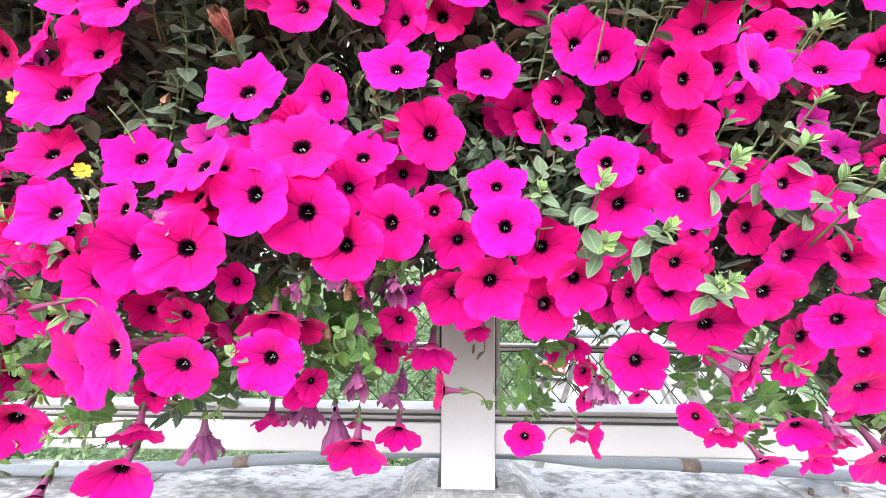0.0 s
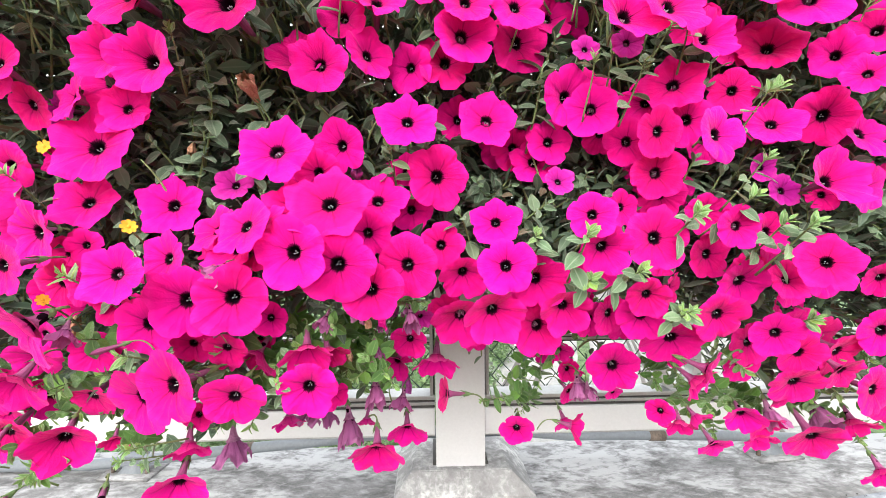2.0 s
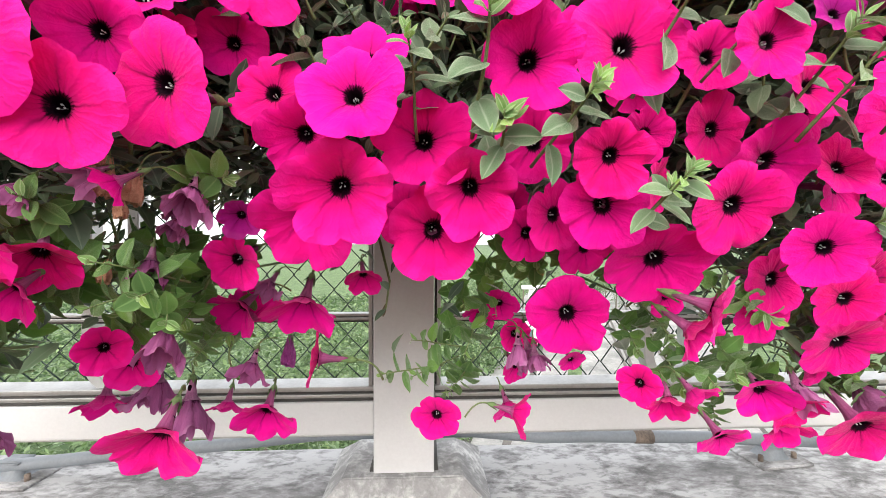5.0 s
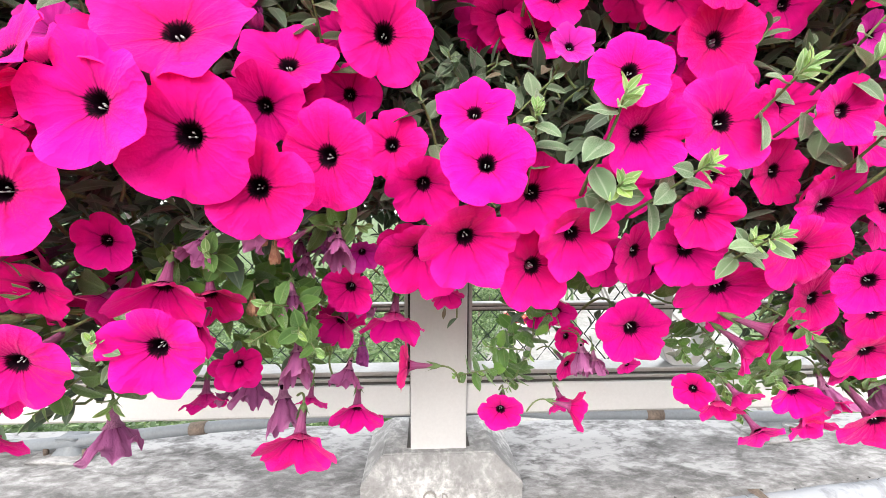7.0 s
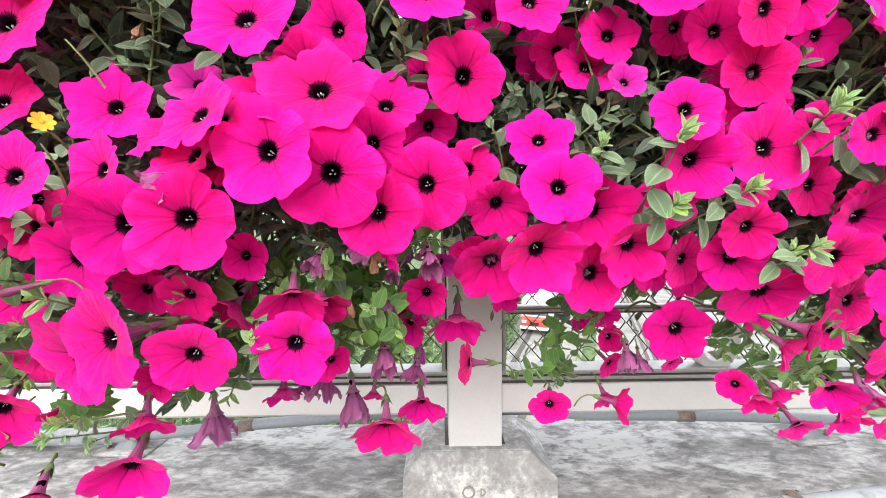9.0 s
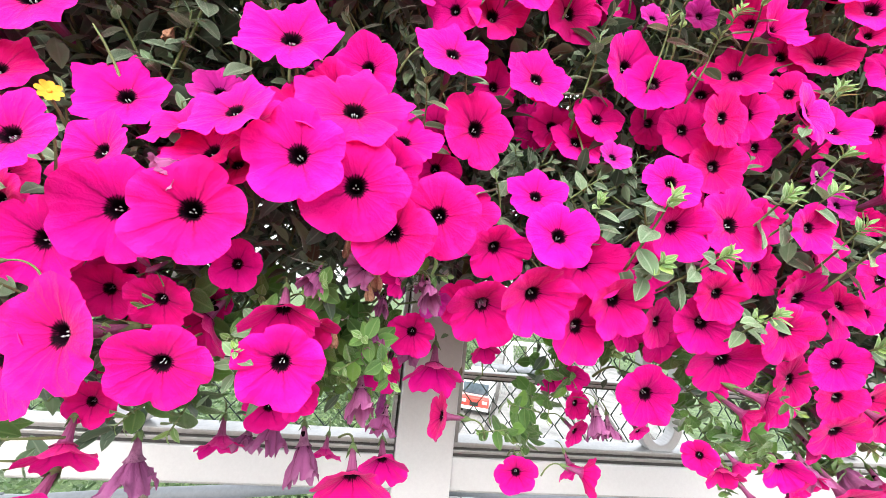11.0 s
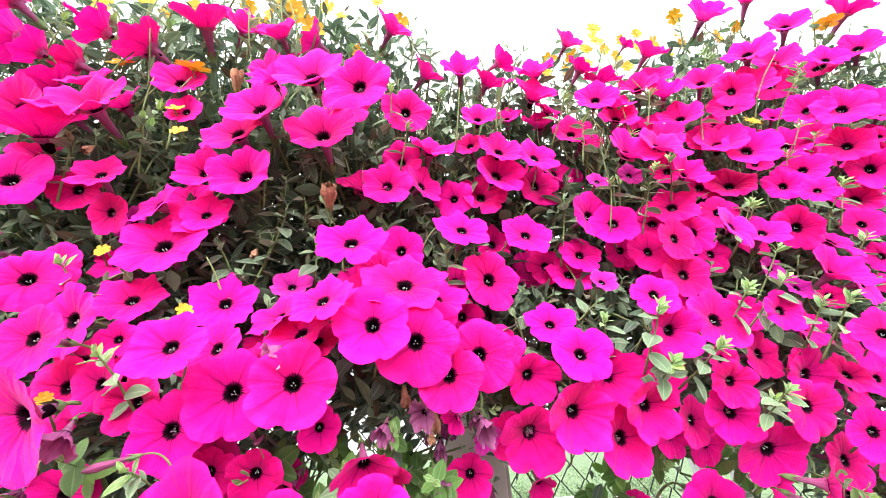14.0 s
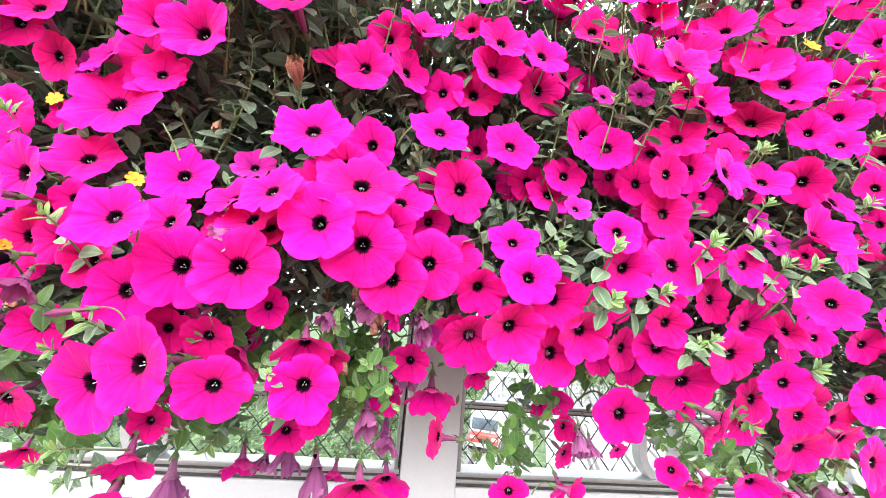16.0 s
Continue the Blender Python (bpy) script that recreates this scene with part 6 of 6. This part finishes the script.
shoot(-0.171, 0.305, 1.200, 0, 60, 0.0300, 9)
shoot(-0.133, 0.305, 1.140, 0, 45, 0.0263, 7)
shoot(-0.112, 0.305, 1.074, 15, 60, 0.0238, 7)
shoot(-0.327, 0.285, 0.697, -30, 10, 0.0200, 10)
shoot(-0.301, 0.275, 0.634, -40, 5, 0.0210, 11)
shoot(-0.165, 0.270, 0.694, 10, 40, 0.0150, 9)
spray(-0.100, 0.315, 0.700, -20, 10, 0.0180, 7)
spray(-0.078, 0.318, 0.680, 20, -5, 0.0170, 6)
spray(-0.112, 0.325, 0.672, -30, -20, 0.0160, 5)
spray(-0.070, 0.330, 0.662, 35, -20, 0.0160, 5)
spray(-0.165, 0.310, 0.712, -10, 15, 0.0150, 9)
spray(-0.128, 0.305, 0.735, 10, 10, 0.0140, 8)
spray(-0.514, 0.368, 0.667, 0, -10, 0.0240, 12)
spray(-0.504, 0.363, 0.577, 10, -20, 0.0180, 11)
spray(-0.493, 0.369, 0.646, -20, -20, 0.0220, 10)
spray(-0.479, 0.373, 0.607, 0, -20, 0.0180, 11)
spray(-0.475, 0.354, 0.558, -10, -30, 0.0220, 11)
spray(-0.466, 0.355, 0.554, -10, -20, 0.0170, 11)
spray(-0.457, 0.342, 0.571, -20, -20, 0.0180, 10)
spray(-0.453, 0.391, 0.610, 0, -20, 0.0180, 11)
spray(-0.452, 0.368, 0.645, 10, -20, 0.0240, 11)
spray(-0.435, 0.367, 0.671, 10, -20, 0.0220, 12)
spray(-0.424, 0.400, 0.609, 0, -20, 0.0220, 11)
spray(-0.413, 0.395, 0.614, -10, -20, 0.0220, 11)
spray(-0.397, 0.300, 0.675, -20, -10, 0.0170, 10)
spray(-0.367, 0.348, 0.598, 20, -10, 0.0180, 11)
spray(-0.347, 0.286, 0.729, 0, 10, 0.0180, 10)
spray(-0.314, 0.345, 0.647, 10, -25, 0.0220, 11)
spray(-0.304, 0.293, 0.623, 30, -15, 0.0180, 9)
spray(-0.266, 0.331, 0.650, 15, -35, 0.0200, 9)
spray(-0.248, 0.322, 0.627, -10, -30, 0.0200, 9)
spray(-0.243, 0.363, 0.652, 0, -25, 0.0200, 11)
spray(-0.238, 0.306, 0.706, -20, -20, 0.0220, 9)
spray(-0.233, 0.358, 0.608, 0, -40, 0.0260, 9)
spray(-0.223, 0.331, 0.691, 0, -10, 0.0240, 10)
spray(-0.210, 0.337, 0.674, 0, -30, 0.0200, 9)
spray(-0.194, 0.371, 0.662, 0, -25, 0.0200, 11)
spray(-0.188, 0.319, 0.690, -20, 5, 0.0180, 9)
spray(-0.181, 0.347, 0.716, 10, -20, 0.0220, 9)
spray(-0.175, 0.350, 0.687, 0, -20, 0.0180, 9)
spray(-0.165, 0.310, 0.703, -30, 5, 0.0260, 10)
spray(-0.145, 0.363, 0.694, -20, -25, 0.0220, 11)
spray(-0.142, 0.384, 0.636, 10, -30, 0.0200, 10)
spray(-0.135, 0.414, 0.641, 10, -40, 0.0165, 11)
spray(-0.130, 0.374, 0.659, 10, -35, 0.0220, 12)
spray(-0.124, 0.448, 0.609, 15, -45, 0.0200, 10)
spray(-0.116, 0.398, 0.649, 10, -30, 0.0220, 11)
spray(-0.108, 0.373, 0.665, 10, -30, 0.0200, 11)
spray(-0.106, 0.401, 0.671, 0, -30, 0.0165, 11)
spray(-0.104, 0.366, 0.692, 0, -10, 0.0165, 11)
spray(-0.104, 0.385, 0.700, 20, -20, 0.0180, 10)
spray(-0.103, 0.406, 0.616, -10, -40, 0.0135, 10)
spray(-0.100, 0.389, 0.649, 10, -30, 0.0150, 11)
spray(-0.093, 0.432, 0.627, -10, -35, 0.0220, 11)
spray(-0.086, 0.409, 0.679, 60, -20, 0.0160, 10)
spray(-0.080, 0.408, 0.696, 0, -20, 0.0165, 10)
spray(-0.037, 0.336, 0.749, 60, -5, 0.0180, 7)
spray(0.002, 0.379, 0.776, 0, 0, 0.0180, 8)
spray(0.036, 0.468, 0.583, -72, -8, 0.0200, 4)
spray(0.066, 0.462, 0.618, -62, 8, 0.0180, 3)
spray(0.066, 0.475, 0.578, -55, -15, 0.0190, 2)
spray(0.103, 0.481, 0.610, -10, -30, 0.0190, 3)
spray(0.103, 0.511, 0.546, -40, -30, 0.0200, 10)
spray(0.109, 0.539, 0.544, -30, -30, 0.0180, 3)
spray(0.116, 0.467, 0.600, -25, -40, 0.0190, 5)
spray(0.118, 0.479, 0.646, 10, -25, 0.0190, 4)
spray(0.136, 0.459, 0.632, 0, -40, 0.0190, 6)
spray(0.141, 0.472, 0.677, 0, -10, 0.0180, 10)
spray(0.147, 0.461, 0.640, 0, -30, 0.0180, 7)
spray(0.151, 0.397, 0.693, 0, -20, 0.0200, 10)
spray(0.177, 0.425, 0.701, 0, -35, 0.0220, 10)
spray(0.188, 0.463, 0.684, 0, -10, 0.0200, 10)
spray(0.216, 0.428, 0.699, 10, -10, 0.0200, 10)
spray(0.261, 0.422, 0.670, 0, -35, 0.0220, 10)
spray(0.271, 0.435, 0.611, 0, -40, 0.0180, 11)
spray(0.293, 0.421, 0.625, 10, -40, 0.0220, 11)
spray(0.310, 0.426, 0.574, 0, -45, 0.0220, 11)
spray(0.322, 0.406, 0.589, 0, -30, 0.0180, 11)
spray(0.332, 0.398, 0.599, -20, -35, 0.0190, 10)
spray(0.343, 0.376, 0.652, 20, -30, 0.0220, 11)
spray(0.406, 0.457, 0.564, 10, -30, 0.0180, 11)
spray(0.430, 0.542, 0.480, -30, -50, 0.0200, 10)
spray(0.435, 0.429, 0.654, 0, -20, 0.0220, 10)
spray(0.436, 0.480, 0.541, 10, -40, 0.0190, 10)
spray(0.444, 0.461, 0.617, 0, -40, 0.0240, 10)
spray(0.450, 0.497, 0.539, -10, -45, 0.0220, 12)
spray(0.473, 0.493, 0.546, 0, -20, 0.0200, 11)
spray(0.508, 0.458, 0.628, 0, -25, 0.0200, 11)
spray(0.508, 0.460, 0.575, 10, -40, 0.0260, 10)
spray(0.510, 0.420, 0.597, 0, -30, 0.0220, 11)
spray(0.515, 0.445, 0.558, 10, -30, 0.0220, 11)
spray(0.517, 0.432, 0.646, 0, -20, 0.0220, 11)
spray(0.523, 0.484, 0.554, 10, -30, 0.0200, 11)
spray(0.539, 0.481, 0.550, 0, -30, 0.0180, 11)
spray(0.541, 0.470, 0.585, 10, -30, 0.0200, 11)
spray(0.545, 0.460, 0.549, 10, -30, 0.0200, 11)
spray(0.556, 0.451, 0.597, -10, -30, 0.0220, 11)
spray(0.568, 0.446, 0.523, -10, -35, 0.0180, 11)
spray(0.575, 0.442, 0.640, 0, -20, 0.0220, 11)
spray(0.584, 0.460, 0.524, 10, -30, 0.0180, 11)
spray(0.609, 0.439, 0.531, -10, -30, 0.0200, 11)
yellow_flower(-0.562, 0.347, 1.341, -9, -14, 0.0196)
yellow_flower(-0.505, 0.348, 1.356, -18, -17, 0.0196)
yellow_flower(-0.478, 0.357, 1.349, 10, -10, 0.0150)
yellow_flower(-0.456, 0.369, 1.394, -20, -20, 0.0137)
yellow_flower(-0.367, 0.360, 1.385, 8, -41, 0.0134)
yellow_flower(-0.338, 0.369, 1.350, 20, -15, 0.0150)
yellow_flower(-0.330, 0.361, 1.372, -34, -3, 0.0160)
yellow_flower(-0.310, 0.363, 1.407, 0, -20, 0.0187)
yellow_flower(-0.282, 0.341, 1.348, -16, -33, 0.0179)
yellow_flower(-0.267, 0.359, 1.300, 20, -5, 0.0137)
yellow_flower(-0.258, 0.351, 1.325, 34, -21, 0.0196)
yellow_flower(-0.246, 0.376, 1.427, -10, -20, 0.0137)
yellow_flower(-0.220, 0.377, 1.405, 9, -1, 0.0107)
yellow_flower(-0.185, 0.354, 1.276, 23, -21, 0.0125)
yellow_flower(-0.158, 0.371, 1.446, 1, -7, 0.0107)
yellow_flower(-0.118, 0.373, 1.392, 9, -37, 0.0160)
yellow_flower(0.226, 0.529, 1.491, -20, -20, 0.0150)
yellow_flower(0.279, 0.577, 1.612, -25, -34, 0.0208)
yellow_flower(0.315, 0.577, 1.575, 32, -23, 0.0184)
yellow_flower(0.359, 0.597, 1.661, 26, -40, 0.0252)
yellow_flower(0.378, 0.577, 1.610, 5, 0, 0.0208)
yellow_flower(0.401, 0.547, 1.518, 12, 1, 0.0208)
yellow_flower(0.412, 0.597, 1.701, -3, 1, 0.0208)
yellow_flower(0.433, 0.577, 1.714, 14, 1, 0.0276)
yellow_flower(0.445, 0.577, 1.769, -7, -4, 0.0208)
yellow_flower(0.450, 0.577, 1.674, 8, -29, 0.0161)
yellow_flower(0.467, 0.546, 1.560, -20, -20, 0.0150)
yellow_flower(0.468, 0.567, 1.631, 10, -20, 0.0175)
yellow_flower(0.481, 0.353, 1.379, 18, -15, 0.0143)
yellow_flower(0.515, 0.577, 1.722, 0, -25, 0.0161)
yellow_flower(0.537, 0.353, 1.416, 11, -41, 0.0125)
yellow_flower(0.552, 0.577, 1.691, 15, -1, 0.0252)
yellow_flower(0.572, 0.547, 1.655, 25, -21, 0.0276)
yellow_flower(0.572, 0.526, 1.581, -20, -20, 0.0150)
yellow_flower(0.576, 0.577, 1.760, -10, -15, 0.0161)
yellow_flower(0.663, 0.547, 1.715, 24, 4, 0.0161)
yellow_flower(0.663, 0.547, 1.674, 11, -36, 0.0161)
yellow_flower(0.693, 0.547, 1.807, -13, -43, 0.0230)


def crest(x):
    """Height to which the leaves stand."""
    return 1.38 if x < -0.12 else (1.26 if x < 0.36 else 1.42)


def in_gaps(total, x0, x1, z0, z1):
    """Leafy stems that reach out where no bloom covers the leaves."""
    set_at, tries = [], 0
    while len(set_at) < total and tries < 6000:
        tries += 1
        x, z = rng.uniform(x0, x1), rng.uniform(z0, z1)
        d = np.hypot(FRONT_A[:, 0] - x, FRONT_A[:, 2] - z) - AXES_A[:, 3]
        if d.min() < 0.004 or any(math.hypot(x - a, z - c) < 0.034 for a, c in set_at):
            continue
        set_at.append((x, z))
        side_stem(x, front_y(x, z) + rng.uniform(-0.004, 0.02), z, rng.uniform(-50, 50), rng.uniform(5, 65), rng.uniform(0.024, 0.036), rng.randint(8, 12))


in_gaps(100, -0.62, 0.60, 0.84, 1.10)
in_gaps(70, -0.70, 0.75, 1.10, 1.32)

lv, lf, lr, wv, wf, wr, sv, sf = [], [], [], [], [], [], [], []


def scatter(total, z0, z1, near, far, small, large):
    count = 0
    while count < total:
        x, z = rng.uniform(-0.85, 1.0), rng.uniform(z0, z1)
        low = 0.70 - 0.07 * min(1, max(0, (-0.22 - x) / 0.15)) + 0.03 * math.sin(9 * x) - 0.02 * math.cos(23 * x)
        low = max(low, 0.755 if x > -0.06 else 0.732) if -0.22 < x < 0.25 else (low - 0.08 if x > 0.40 else low)
        top = crest(x) + 0.03 * math.sin(17 * x)
        if z < low and rng.random() > (0.05 if -0.20 < x < 0.25 else (0.12 if -0.26 < x < 0.44 else 0.3)):
            continue
        if z > top or (z > 1.08 and rng.random() < 0.72 * (z - 1.08) / (top - 1.07)):
            continue
        y = front_y(x, z) + near + abs(rng.gauss(0, 1)) * far
        if before_bloom((x, y, z)):
            count += 0.2
            continue
        out = (rng.uniform(-1, 1), rng.uniform(-1.1, 0.4), rng.uniform(-0.5, 0.9))
        L = small + (large - small) * rng.random() ** 1.6
        leaf_lists(lv, lf, lr, leaf_pose((x, y, z), out, rng.uniform(-50, 50), rng.uniform(-20, 20)), L, L * rng.uniform(0.34, 0.56), rng.uniform(0.05, 0.45), rng.uniform(-0.1, 0.5))
        if rng.random() < 0.07:
            q = Vector((x, y, z))
            tgt = q + Vector((rng.uniform(-0.05, 0.05), rng.uniform(0.03, 0.10), rng.uniform(-0.14, 0.02) if z > 1.0 else rng.uniform(-0.04, 0.12)))
            mid = (q + tgt) / 2 + Vector((rng.uniform(-0.02, 0.02), 0, -0.01))
            tube_mesh(sv, sf, [q, (q * 2 + mid) / 3, mid, tgt], [0.0009, 0.0011, 0.0013, 0.0016], 5)
        count += 1


def wisps(total, x0, x1, z0, z1, y0, y1, rise):
    """Thin upright stems set with small narrow leaves."""
    for _ in range(total):
        x, z = rng.uniform(x0, x1), rng.uniform(z0, z1)
        y = front_y(x, min(z, 1.15)) + rng.uniform(y0, y1)
        h = rise * rng.uniform(0.5, 1.0)
        lean = Vector((rng.gauss(0, 0.35), rng.uniform(-0.35, 0.2), 1.0)).normalized()
        bend = Vector((rng.gauss(0, 0.2), rng.gauss(0, 0.2), -0.1))
        pts = [Vector((x, y, z)) + lean * h * u + bend * h * u * u for u in (0, 0.25, 0.5, 0.75, 1.0)]
        tube_mesh(sv, sf, pts, [0.0014, 0.0012, 0.0010, 0.0009, 0.0006], 5)
        k, turn = 0.15, rng.uniform(0, 6)
        while k < 1.0:
            q = k * 4
            i = min(3, int(q))
            c = pts[i].lerp(pts[i + 1], q - i)
            turn += 2.4
            d = lean + Vector((math.cos(turn), math.sin(turn), 0)) * rng.uniform(0.5, 1.6)
            L = rng.uniform(0.009, 0.020) * (1.15 - 0.5 * k)
            if before_bloom(c):
                break
            leaf_lists(wv, wf, wr, leaf_pose(c, d, rng.uniform(-40, 40), 0), L, L * rng.uniform(0.22, 0.38), rng.uniform(0.1, 0.4), rng.uniform(-0.1, 0.5))
            k += rng.uniform(0.05, 0.09) * 0.12 / h


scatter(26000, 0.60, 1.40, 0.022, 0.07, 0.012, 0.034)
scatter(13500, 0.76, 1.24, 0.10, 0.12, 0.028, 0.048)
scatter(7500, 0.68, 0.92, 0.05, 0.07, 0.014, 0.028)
wisps(380, -0.85, -0.10, 1.02, 1.30, 0.00, 0.16, 0.13)
wisps(300, -0.12, 0.40, 1.02, 1.19, 0.00, 0.16, 0.10)
wisps(340, 0.36, 1.0, 1.02, 1.34, 0.00, 0.16, 0.13)
wisps(120, -0.85, 1.0, 0.85, 1.05, 0.01, 0.04, 0.05)


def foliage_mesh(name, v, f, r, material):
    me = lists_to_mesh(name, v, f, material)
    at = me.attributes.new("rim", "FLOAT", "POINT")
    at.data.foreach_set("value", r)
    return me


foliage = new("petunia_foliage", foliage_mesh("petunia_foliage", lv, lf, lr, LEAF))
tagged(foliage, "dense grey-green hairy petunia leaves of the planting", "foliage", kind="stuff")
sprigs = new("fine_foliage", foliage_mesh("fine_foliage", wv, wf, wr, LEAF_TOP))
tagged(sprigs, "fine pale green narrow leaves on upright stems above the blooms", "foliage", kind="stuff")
stems = new("petunia_stems", lists_to_mesh("petunia_stems", sv, sf, STEM))
tagged(stems, "thin green petunia stems among the leaves", "stems", kind="stuff")
trough = thing("planter_trough", "dark plastic planter trough hidden behind the petunias on the railing", "planter")
part("tray", boxed(-1.1, 1.25, 0.60, 0.80, 0.93, 1.06, 0.01), TROUGH, trough)
for hx in (-0.9, -0.012, 0.9):
    part("hanger", boxed(hx - 0.015, hx + 0.015, 0.796, 0.90, 0.945, 0.975, 0.002), TROUGH, trough)
